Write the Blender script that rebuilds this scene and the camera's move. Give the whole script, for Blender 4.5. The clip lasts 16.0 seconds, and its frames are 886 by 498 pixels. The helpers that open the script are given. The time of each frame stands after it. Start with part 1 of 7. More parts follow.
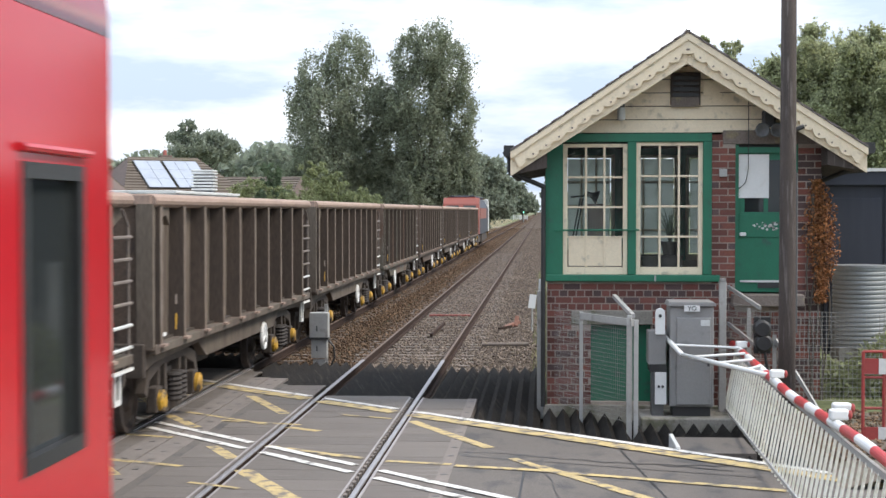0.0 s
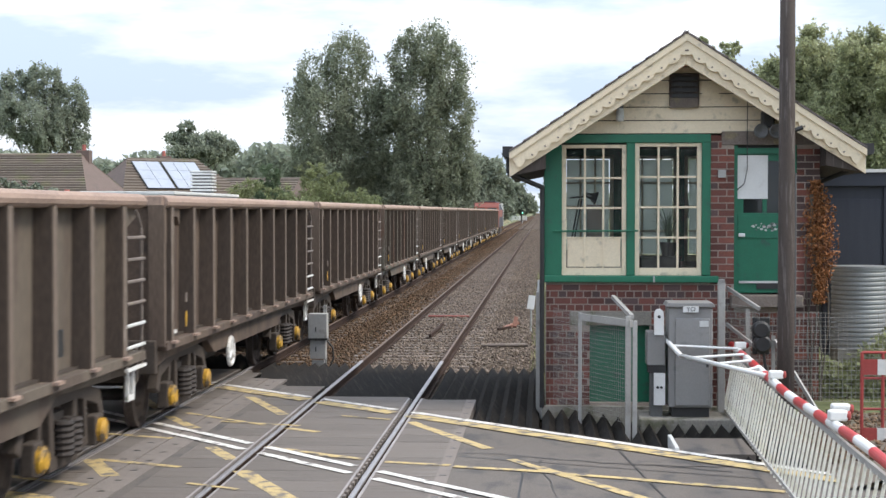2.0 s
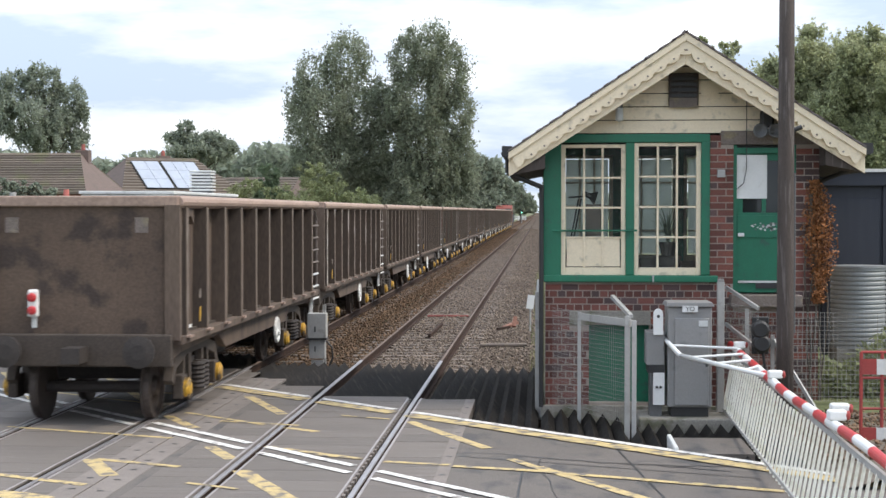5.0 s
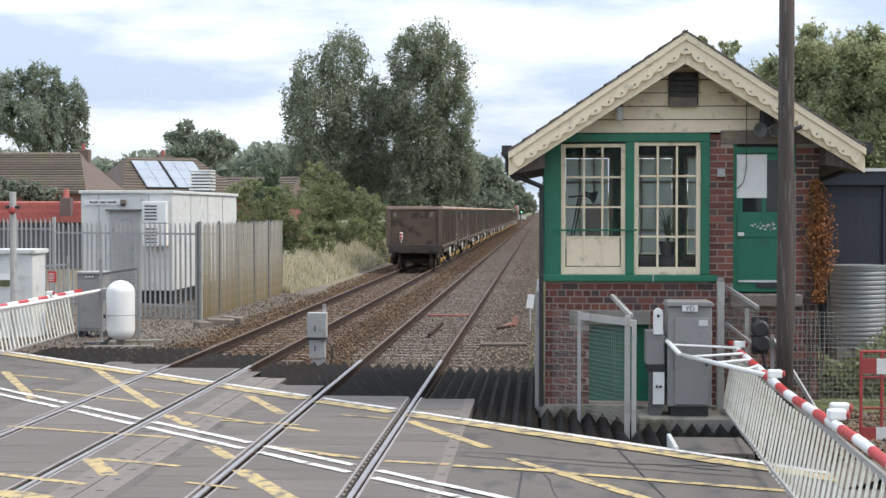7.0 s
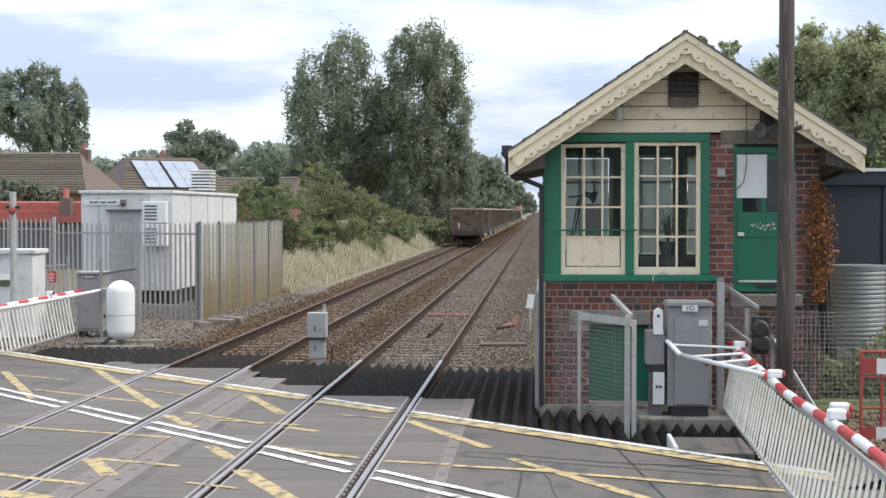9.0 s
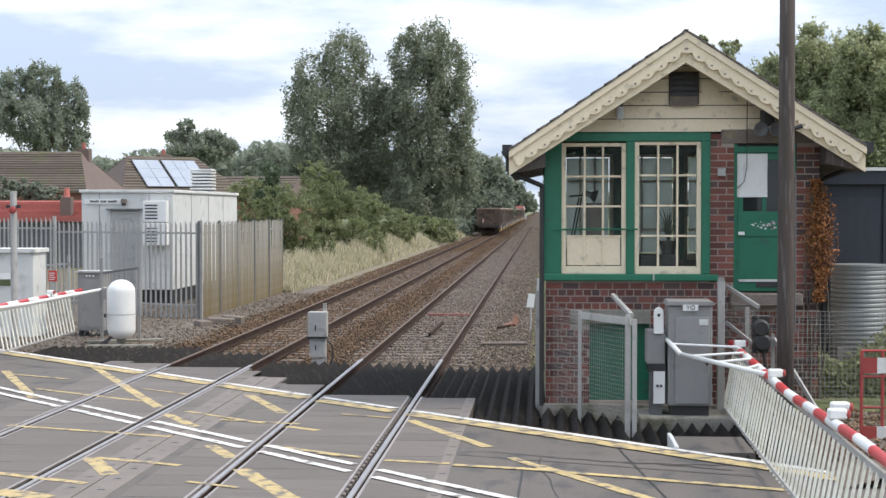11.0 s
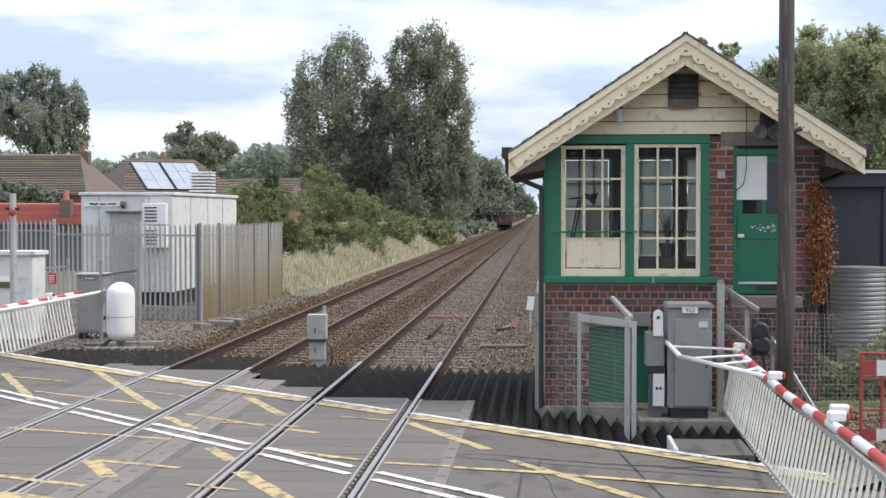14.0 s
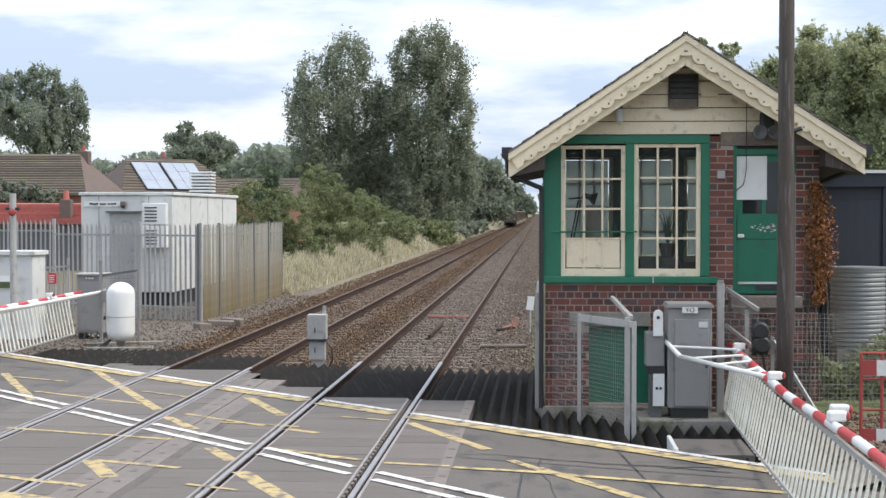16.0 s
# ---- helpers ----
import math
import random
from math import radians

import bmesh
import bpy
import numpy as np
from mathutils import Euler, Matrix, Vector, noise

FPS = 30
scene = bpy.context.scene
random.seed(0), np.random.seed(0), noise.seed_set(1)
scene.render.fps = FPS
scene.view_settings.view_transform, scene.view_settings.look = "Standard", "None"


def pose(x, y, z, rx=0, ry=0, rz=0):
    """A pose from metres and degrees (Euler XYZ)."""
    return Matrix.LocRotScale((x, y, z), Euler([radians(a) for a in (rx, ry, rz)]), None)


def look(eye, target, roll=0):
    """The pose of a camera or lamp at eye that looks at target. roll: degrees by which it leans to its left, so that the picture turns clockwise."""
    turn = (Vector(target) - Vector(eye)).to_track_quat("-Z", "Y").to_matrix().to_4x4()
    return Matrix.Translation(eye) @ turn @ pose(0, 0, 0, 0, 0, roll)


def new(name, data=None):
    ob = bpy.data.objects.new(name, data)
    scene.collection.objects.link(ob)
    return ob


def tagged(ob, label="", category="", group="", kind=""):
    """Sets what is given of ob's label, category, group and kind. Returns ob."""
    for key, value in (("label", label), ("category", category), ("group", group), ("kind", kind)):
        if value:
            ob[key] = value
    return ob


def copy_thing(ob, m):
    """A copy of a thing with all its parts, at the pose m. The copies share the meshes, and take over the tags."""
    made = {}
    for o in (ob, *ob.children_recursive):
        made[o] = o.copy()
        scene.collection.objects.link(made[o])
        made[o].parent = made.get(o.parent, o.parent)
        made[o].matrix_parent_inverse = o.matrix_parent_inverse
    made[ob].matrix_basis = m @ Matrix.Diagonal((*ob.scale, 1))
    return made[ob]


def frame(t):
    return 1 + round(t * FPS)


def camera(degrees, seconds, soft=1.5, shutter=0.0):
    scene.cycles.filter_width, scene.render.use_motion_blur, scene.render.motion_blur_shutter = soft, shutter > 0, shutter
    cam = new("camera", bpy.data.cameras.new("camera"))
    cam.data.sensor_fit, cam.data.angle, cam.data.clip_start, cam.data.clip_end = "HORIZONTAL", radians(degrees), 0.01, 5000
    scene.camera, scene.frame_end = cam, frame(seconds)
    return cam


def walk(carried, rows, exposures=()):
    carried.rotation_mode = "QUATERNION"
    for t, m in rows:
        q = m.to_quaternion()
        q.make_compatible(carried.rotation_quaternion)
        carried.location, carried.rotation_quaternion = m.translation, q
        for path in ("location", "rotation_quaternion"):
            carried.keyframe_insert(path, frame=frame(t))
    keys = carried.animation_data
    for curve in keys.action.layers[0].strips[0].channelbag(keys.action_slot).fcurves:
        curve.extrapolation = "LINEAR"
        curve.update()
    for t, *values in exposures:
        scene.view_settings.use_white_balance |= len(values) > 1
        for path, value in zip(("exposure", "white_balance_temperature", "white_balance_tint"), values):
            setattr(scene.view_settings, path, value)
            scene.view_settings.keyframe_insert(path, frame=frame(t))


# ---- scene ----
cam = camera(32.4, 16.0, shutter=0.12)
# a hand-held tripod that trembles as the trains pass
SHAKE = [(0.0, 3.5, 0), (0.5, 4.5, 0.5), (0.8, 0, 2), (1.0, -5, 3), (1.2, 0, 3), (1.5, 1.5, 3), (2.0, 1.5, 1.5), (3.5, 1.5, 1.5),
         (4.0, 0.8, 1.5), (6.5, 0, 0), (9.0, 0, 0), (11.5, 1, -1.5), (12.0, 0, 0), (12.5, 0, 0), (13.0, 0, 1.5), (13.5, 0, 1.5),
         (14.0, 0, 3), (16.0, 0, 3)]
DEG = 0.02123
PATH = [(t, pose(0, 0, 2.8, 88.56 + dy * DEG, 0, 3.69 + dx * DEG)) for t, dx, dy in SHAKE]
walk(cam, PATH, [(0.0, 0.15), (4.2, 0.15), (6.3, 0.0), (16.0, 0.0)])

# ---- light ----
world = bpy.data.worlds.new("overcast_sky")
scene.world = world
world.use_nodes = True
wn, wl = world.node_tree.nodes, world.node_tree.links
wn.clear()
w_out = wn.new("ShaderNodeOutputWorld")
w_bg = wn.new("ShaderNodeBackground")
w_sky = wn.new("ShaderNodeTexSky")
w_sky.sky_type, w_sky.sun_disc = "NISHITA", False
w_sky.sun_elevation, w_sky.sun_rotation = radians(49.6), radians(99.5)
w_tc = wn.new("ShaderNodeTexCoord")
w_map = wn.new("ShaderNodeMapping")
w_map.inputs["Scale"].default_value = (1.6, 1.6, 7.0)
w_map.inputs["Location"].default_value = (0.35, 0.1, 0.2)
w_noise = wn.new("ShaderNodeTexNoise")
w_noise.inputs["Scale"].default_value, w_noise.inputs["Detail"].default_value = 2.4, 7
w_noise.inputs["Roughness"].default_value = 0.55
w_ramp = wn.new("ShaderNodeValToRGB")
w_ramp.color_ramp.elements[0].position, w_ramp.color_ramp.elements[0].color = 0.46, (0.46, 0.55, 0.7, 1)
w_ramp.color_ramp.elements[1].position, w_ramp.color_ramp.elements[1].color = 0.68, (1.0, 0.995, 0.99, 1)
w_sep = wn.new("ShaderNodeSeparateXYZ")
w_up = wn.new("ShaderNodeMapRange")
w_up.inputs["From Min"].default_value, w_up.inputs["From Max"].default_value = 0.0, 1.0
w_up.inputs["To Min"].default_value, w_up.inputs["To Max"].default_value = 1.0, 2.3
w_mul = wn.new("ShaderNodeMix")
w_mul.data_type, w_mul.blend_type = "RGBA", "MULTIPLY"
w_mul.inputs[0].default_value = 1.0
w_scale = wn.new("ShaderNodeMix")
w_scale.data_type, w_scale.blend_type = "RGBA", "MULTIPLY"
w_scale.inputs[0].default_value = 1.0
w_scale.inputs[7].default_value = (0.1, 0.1, 0.1, 1)
w_mix = wn.new("ShaderNodeMix")
w_mix.data_type = "RGBA"
w_mix.inputs[0].default_value = 0.92
wl.new(w_tc.outputs["Generated"], w_map.inputs["Vector"])
wl.new(w_map.outputs["Vector"], w_noise.inputs["Vector"])
wl.new(w_noise.outputs["Fac"], w_ramp.inputs["Fac"])
wl.new(w_tc.outputs["Generated"], w_sep.inputs[0])
wl.new(w_sep.outputs["Z"], w_up.inputs["Value"])
wl.new(w_ramp.outputs["Color"], w_mul.inputs[6])
wl.new(w_up.outputs["Result"], w_mul.inputs[7])
wl.new(w_sky.outputs["Color"], w_scale.inputs[6])
wl.new(w_scale.outputs[2], w_mix.inputs[6])
wl.new(w_mul.outputs[2], w_mix.inputs[7])
wl.new(w_mix.outputs[2], w_bg.inputs["Color"])
w_bg.inputs["Strength"].default_value = 1.3
wl.new(w_bg.outputs[0], w_out.inputs["Surface"])

sun = new("sun", bpy.data.lights.new("sun", "SUN"))
sun.data.energy, sun.data.angle, sun.data.color = 3.0, radians(14), (1.0, 0.9, 0.76)
sun.matrix_world = look((42, -7, 50), (0, 0, 0))


# ---- materials ----
def mat(name, c1, c2, rough=0.8, scale=2.0, fine=30.0, bump=0.15, metal=0.0, vary=0.0, stretch=(1, 1, 1), contrast=0.25, c3=None,
        spot=6.0, cut=0.62, grain=0.35, island=0.0, spec=0.5, leafy=0.0):
    """Two colours in broad patches, a third in smaller stains, a fine grain that also gives the relief."""
    m = bpy.data.materials.new(name)
    m.use_nodes = True
    n, l = m.node_tree.nodes, m.node_tree.links
    b = n["Principled BSDF"]
    tc, mp = n.new("ShaderNodeTexCoord"), n.new("ShaderNodeMapping")
    mp.inputs["Scale"].default_value = stretch
    l.new(tc.outputs["Object"], mp.inputs["Vector"])

    def tex(s, d=4):
        t = n.new("ShaderNodeTexNoise")
        t.inputs["Scale"].default_value, t.inputs["Detail"].default_value = s, d
        l.new(mp.outputs["Vector"], t.inputs["Vector"])
        return t

    def mix(kind, fac, a, c):
        x = n.new("ShaderNodeMix")
        x.data_type, x.blend_type = "RGBA", kind
        for sock, v in ((x.inputs[0], fac), (x.inputs[6], a), (x.inputs[7], c)):
            if hasattr(v, "type"):
                l.new(v, sock)
            else:
                sock.default_value = v if isinstance(v, float) else (*v, 1)
        return x.outputs[2]

    def ramp(v, lo, hi):
        r = n.new("ShaderNodeMapRange")
        r.inputs["From Min"].default_value, r.inputs["From Max"].default_value = lo, hi
        l.new(v, r.inputs["Value"])
        return r.outputs["Result"]

    big, small = tex(scale), tex(fine, 3)
    col = mix("MIX", ramp(big.outputs["Fac"], 0.5 - contrast, 0.5 + contrast), c1, c2)
    if c3:
        col = mix("MIX", ramp(tex(spot, 6).outputs["Fac"], cut - 0.05, cut + 0.08), col, c3)
    g = ramp(small.outputs["Fac"], 0.2, 0.8)
    shade = n.new("ShaderNodeMapRange")
    shade.inputs["To Min"].default_value, shade.inputs["To Max"].default_value = 1 - grain, 1 + grain * 0.6
    l.new(g, shade.inputs["Value"])
    col = mix("MULTIPLY", 1.0, col, shade.outputs["Result"])
    for amount, node, out in ((vary, "ShaderNodeObjectInfo", "Random"), (island, "ShaderNodeNewGeometry", "Random Per Island")):
        if amount:
            o = n.new(node)
            v = n.new("ShaderNodeMapRange")
            v.inputs["To Min"].default_value, v.inputs["To Max"].default_value = 1 - amount, 1 + amount
            l.new(o.outputs[out], v.inputs["Value"])
            col = mix("MULTIPLY", 1.0, col, v.outputs["Result"])
    l.new(col, b.inputs["Base Color"])
    if leafy:
        tr, mx = n.new("ShaderNodeBsdfTranslucent"), n.new("ShaderNodeMixShader")
        l.new(col, tr.inputs["Color"])
        mx.inputs[0].default_value = leafy
        l.new(b.outputs[0], mx.inputs[1])
        l.new(tr.outputs[0], mx.inputs[2])
        l.new(mx.outputs[0], n["Material Output"].inputs["Surface"])
    b.inputs["Roughness"].default_value, b.inputs["Metallic"].default_value = rough, metal
    b.inputs["Specular IOR Level"].default_value = spec
    if bump:
        bp = n.new("ShaderNodeBump")
        bp.inputs["Strength"].default_value, bp.inputs["Distance"].default_value = bump, 0.02
        l.new(small.outputs["Fac"], bp.inputs["Height"])
        l.new(bp.outputs["Normal"], b.inputs["Normal"])
    return m


def glass(name, tint=(0.9, 0.95, 0.95), rough=0.02):
    m = bpy.data.materials.new(name)
    m.use_nodes = True
    b = m.node_tree.nodes["Principled BSDF"]
    b.inputs["Base Color"].default_value = (*tint, 1)
    b.inputs["Transmission Weight"].default_value, b.inputs["Roughness"].default_value, b.inputs["IOR"].default_value = 1, rough, 1.05
    return m


M = dict(
    asphalt=mat("asphalt", (0.104, 0.09, 0.079), (0.132, 0.115, 0.102), 0.88, 0.6, 60, 0.3, c3=(0.068, 0.064, 0.062), spot=2.6, cut=0.58, stretch=(1, 0.5, 1)),
    panel=mat("crossing_panel", (0.112, 0.096, 0.084), (0.148, 0.127, 0.111), 0.8, 1.2, 70, 0.2, stretch=(0.4, 14, 1), c3=(0.2, 0.178, 0.16), spot=3, cut=0.62, vary=0.12),
    strip=mat("edge_beam_concrete", (0.205, 0.176, 0.156), (0.165, 0.142, 0.126), 0.85, 2, 60, 0.2, c3=(0.12, 0.104, 0.092)),
    white_line=mat("white_road_paint", (0.72, 0.7, 0.66), (0.6, 0.58, 0.55), 0.75, 5, 60, 0.2, c3=(0.2, 0.185, 0.17), spot=8, cut=0.58),
    yellow_line=mat("yellow_road_paint", (0.52, 0.39, 0.17), (0.42, 0.325, 0.165), 0.8, 4, 60, 0.2, c3=(0.155, 0.135, 0.112), spot=6, cut=0.545),
    rail_top=mat("rail_polished", (0.4, 0.38, 0.38), (0.31, 0.29, 0.29), 0.42, 3, 30, 0.02, 0.7, grain=0.1),
    rail_worn=mat("rail_worn", (0.17, 0.125, 0.1), (0.115, 0.085, 0.07), 0.7, 3, 30, 0.03, 0.0, grain=0.15, spec=0.25),
    rail_rust=mat("rail_rust", (0.07, 0.046, 0.036), (0.042, 0.03, 0.026), 0.9, 4, 50, 0.3, spec=0.08),
    ballast=mat("ballast_stone", (0.176, 0.113, 0.0675), (0.122, 0.0783, 0.0495), 0.95, 0.35, 18, 0.8, grain=0.5, island=0.55),
    ballast_bed=mat("ballast_bed", (0.0828, 0.0513, 0.0315), (0.099, 0.0648, 0.0423), 1.0, 0.35, 14, 1.0, grain=0.7, spec=0.05),
    ballast_pale=mat("ballast_stone_grey", (0.225, 0.182, 0.148), (0.165, 0.128, 0.102), 0.95, 0.35, 18, 0.8, grain=0.5, island=0.5),
    ballast_grey=mat("ballast_grey", (0.112, 0.088, 0.07), (0.09, 0.07, 0.055), 1.0, 0.4, 14, 1.0, grain=0.65, spec=0.05),
    sleeper=mat("concrete_sleeper", (0.17, 0.14, 0.12), (0.125, 0.1, 0.085), 0.9, 3, 40, 0.2, vary=0.2),
    guard=mat("guard_rubber", (0.011, 0.0105, 0.01), (0.022, 0.018, 0.015), 0.9, 3, 50, 0.3, spec=0.2, c3=(0.05, 0.041, 0.034), spot=5, cut=0.61),
    earth=mat("earth", (0.16, 0.13, 0.095), (0.22, 0.18, 0.13), 0.95, 0.4, 12, 0.6, c3=(0.17, 0.15, 0.09), spot=0.8, cut=0.5),
    field=mat("rough_grass", (0.075, 0.105, 0.035), (0.15, 0.15, 0.07), 0.95, 0.12, 6, 0.6, c3=(0.2, 0.18, 0.1), spot=0.3),
    brick=mat("brick", (0.18, 0.062, 0.046), (0.115, 0.046, 0.038), 0.85, 3, 60, 0.35, vary=0.42, c3=(0.08, 0.044, 0.042), spot=9, cut=0.62),
    brick_dark=mat("brick_dark", (0.075, 0.05, 0.05), (0.1, 0.055, 0.05), 0.8, 3, 60, 0.35, vary=0.3),
    brick_joined=mat("brick_joined", (0.21, 0.072, 0.049), (0.14, 0.052, 0.042), 0.85, 3, 60, 0.35, island=0.42, c3=(0.09, 0.046, 0.043), spot=9, cut=0.62),
    brick_dark_joined=mat("brick_dark_joined", (0.075, 0.05, 0.05), (0.1, 0.055, 0.05), 0.8, 3, 60, 0.35, island=0.3),
    mortar=mat("lime_mortar", (0.378, 0.324, 0.279), (0.27, 0.225, 0.191), 0.95, 3, 60, 0.4),
    cream=mat("cream_paint", (0.8, 0.685, 0.5), (0.735, 0.62, 0.45), 0.55, 2.5, 40, 0.08, c3=(0.52, 0.45, 0.33), spot=7, cut=0.63, grain=0.1),
    green=mat("green_paint", (0.012, 0.155, 0.085), (0.012, 0.125, 0.07), 0.45, 3, 40, 0.08, c3=(0.03, 0.1, 0.07), spot=7, cut=0.66, grain=0.12),
    dark_wood=mat("creosoted_timber", (0.085, 0.066, 0.057), (0.05, 0.04, 0.036), 0.85, 2, 40, 0.4, stretch=(6, 6, 0.5), c3=(0.14, 0.12, 0.11), spot=4, cut=0.6),
    slate=mat("roof_slate", (0.1, 0.085, 0.085), (0.15, 0.12, 0.11), 0.7, 3, 40, 0.2, vary=0.2),
    stone=mat("stone_lintel", (0.2, 0.165, 0.145), (0.15, 0.125, 0.11), 0.9, 4, 50, 0.3, c3=(0.24, 0.2, 0.13)),
    concrete=mat("weathered_concrete", (0.27, 0.255, 0.225), (0.2, 0.185, 0.16), 0.92, 2, 40, 0.3, c3=(0.12, 0.12, 0.08), spot=4, cut=0.58),
    galv=mat("galvanised_steel", (0.42, 0.415, 0.4), (0.34, 0.337, 0.325), 0.6, 3, 30, 0.08, 0.2, c3=(0.27, 0.265, 0.25), spot=5, grain=0.12),
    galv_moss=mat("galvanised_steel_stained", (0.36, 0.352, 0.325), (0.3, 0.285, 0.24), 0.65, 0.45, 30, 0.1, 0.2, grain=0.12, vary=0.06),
    grey_box=mat("grey_cabinet_paint", (0.27, 0.264, 0.258), (0.225, 0.22, 0.215), 0.5, 2, 40, 0.06, c3=(0.17, 0.17, 0.165), spot=5, cut=0.66, grain=0.1),
    grey_dark=mat("grey_cabinet_dark", (0.13, 0.132, 0.135), (0.1, 0.1, 0.1), 0.6, 2, 40, 0.08, grain=0.15),
    white=mat("white_paint", (0.741, 0.741, 0.731), (0.665, 0.665, 0.646), 0.45, 2.5, 40, 0.05, c3=(0.55, 0.54, 0.5), spot=5, cut=0.7, grain=0.06),
    off_white=mat("weathered_white", (0.62, 0.62, 0.6), (0.52, 0.53, 0.52), 0.6, 1.2, 30, 0.06, c3=(0.42, 0.42, 0.4), spot=2.5, grain=0.1),
    skirt=mat("skirt_white", (0.86, 0.84, 0.76), (0.78, 0.76, 0.66), 0.55, 1.2, 30, 0.05, c3=(0.44, 0.42, 0.26), spot=2.5, cut=0.64, grain=0.08),
    red=mat("red_paint", (0.52, 0.03, 0.035), (0.42, 0.03, 0.03), 0.4, 3, 40, 0.05, grain=0.1),
    red_old=mat("faded_red_paint", (0.33, 0.04, 0.035), (0.25, 0.045, 0.04), 0.6, 3, 40, 0.1, grain=0.2),
    black=mat("black_paint", (0.018, 0.018, 0.02), (0.03, 0.03, 0.03), 0.5, 4, 40, 0.1, grain=0.2),
    navy=mat("dark_navy_boards", (0.022, 0.026, 0.04), (0.03, 0.034, 0.048), 0.6, 2, 40, 0.15, stretch=(5, 5, 0.6), grain=0.2),
    tank=mat("corrugated_tank", (0.29, 0.305, 0.315), (0.235, 0.248, 0.255), 0.5, 2, 30, 0.08, 0.3, grain=0.12),
    ivy=mat("brown_creeper_leaf", (0.34, 0.14, 0.045), (0.24, 0.1, 0.04), 0.8, 6, 40, 0.1, island=0.5),
    leaf=mat("poplar_leaf", (0.215, 0.25, 0.165), (0.32, 0.345, 0.26), 0.6, 0.5, 8, 0.0, island=0.4, grain=0.2, spec=0.4, leafy=0.5),
    leaf_far=mat("far_tree_leaf", (0.25, 0.29, 0.215), (0.32, 0.355, 0.28), 0.7, 0.3, 6, 0.0, island=0.35, grain=0.2, leafy=0.55),
    leaf_garden=mat("garden_leaf", (0.33, 0.365, 0.2), (0.43, 0.45, 0.27), 0.65, 0.6, 8, 0.0, island=0.4, grain=0.2, leafy=0.5),
    leaf_dark=mat("shade_tree_leaf", (0.2, 0.235, 0.175), (0.26, 0.29, 0.22), 0.7, 0.3, 6, 0.0, island=0.35, grain=0.2, leafy=0.5),
    bush=mat("bramble_leaf", (0.2, 0.235, 0.115), (0.275, 0.3, 0.15), 0.7, 0.4, 8, 0.0, island=0.4, grain=0.2, leafy=0.5),
    grass=mat("dry_grass", (0.541, 0.484, 0.344), (0.426, 0.394, 0.254), 0.9, 0.4, 10, 0.0, island=0.35, grain=0.2, leafy=0.3),
    grass_green=mat("green_grass", (0.19, 0.2, 0.1), (0.27, 0.26, 0.14), 0.9, 0.5, 10, 0.0, island=0.35, grain=0.2),
    bark=mat("bark", (0.12, 0.1, 0.08), (0.08, 0.068, 0.055), 0.95, 3, 20, 0.5, stretch=(4, 4, 0.6)),
    tile=mat("brown_roof_tile", (0.12, 0.095, 0.075), (0.155, 0.125, 0.1), 0.85, 1.2, 20, 0.3, island=0.2, vary=0.2, c3=(0.13, 0.12, 0.07), spot=0.9, cut=0.6),
    tile_red=mat("red_roof_tile", (0.46, 0.15, 0.12), (0.36, 0.11, 0.09), 0.8, 1.2, 20, 0.3, island=0.3, vary=0.2),
    house_wall=mat("house_brick", (0.25, 0.12, 0.085), (0.19, 0.095, 0.07), 0.9, 2, 20, 0.3),
    gable_wall=mat("pebbledash_brown", (0.16, 0.115, 0.1), (0.13, 0.1, 0.085), 0.9, 1.5, 25, 0.3),
    solar=mat("solar_panel", (0.27, 0.3, 0.355), (0.33, 0.36, 0.41), 0.35, 0.6, 5, 0.0, 0.0, grain=0.1),
    room=mat("interior_paint", (0.55, 0.54, 0.5), (0.45, 0.44, 0.41), 0.8, 2, 30, 0.05),
    boards=mat("floor_boards", (0.16, 0.12, 0.09), (0.12, 0.09, 0.07), 0.7, 3, 30, 0.1, stretch=(8, 0.5, 1)),
    steel_dark=mat("oily_steel", (0.035, 0.03, 0.028), (0.055, 0.045, 0.04), 0.75, 4, 40, 0.2, 0.2),
    wheel_face=mat("wheel_steel", (0.07, 0.055, 0.048), (0.1, 0.08, 0.07), 0.6, 5, 40, 0.15, 0.4),
    yellow=mat("yellow_axle_cover", (0.55, 0.32, 0.03), (0.44, 0.24, 0.03), 0.6, 5, 30, 0.05, c3=(0.1, 0.075, 0.05), spot=7, cut=0.52),
    loco_red=mat("loco_red", (0.24, 0.048, 0.026), (0.18, 0.04, 0.025), 0.5, 1, 20, 0.03, grain=0.1),
    train_red=mat("coach_red", (0.5, 0.014, 0.022), (0.46, 0.014, 0.022), 0.14, 1, 20, 0.0, grain=0.05),
    train_roof=mat("coach_roof", (0.3, 0.16, 0.24), (0.26, 0.15, 0.2), 0.35, 1, 20, 0.02, grain=0.1),
    glass=glass("window_glass"),
    dirty_pane=mat("dirty_pane", (0.58, 0.61, 0.58), (0.46, 0.49, 0.46), 0.4, 3, 20, 0.0, grain=0.15, leafy=0.72),
    dark_glass=mat("tinted_glass", (0.02, 0.024, 0.024), (0.03, 0.034, 0.034), 0.05, 1, 5, 0.0, grain=0.05),
    wag_brown=mat("wagon_brown", (0.101, 0.0722, 0.0533), (0.133, 0.0963, 0.0722), 0.85, 0.8, 30, 0.15, stretch=(1, 1, 0.25), c3=(0.075, 0.052, 0.042), spot=1.7, cut=0.53),
    wag_grey=mat("wagon_grey", (0.107, 0.0894, 0.0697), (0.142, 0.112, 0.086), 0.85, 0.8, 30, 0.15, stretch=(1, 1, 0.25), c3=(0.09, 0.066, 0.052), spot=1.7, cut=0.53),
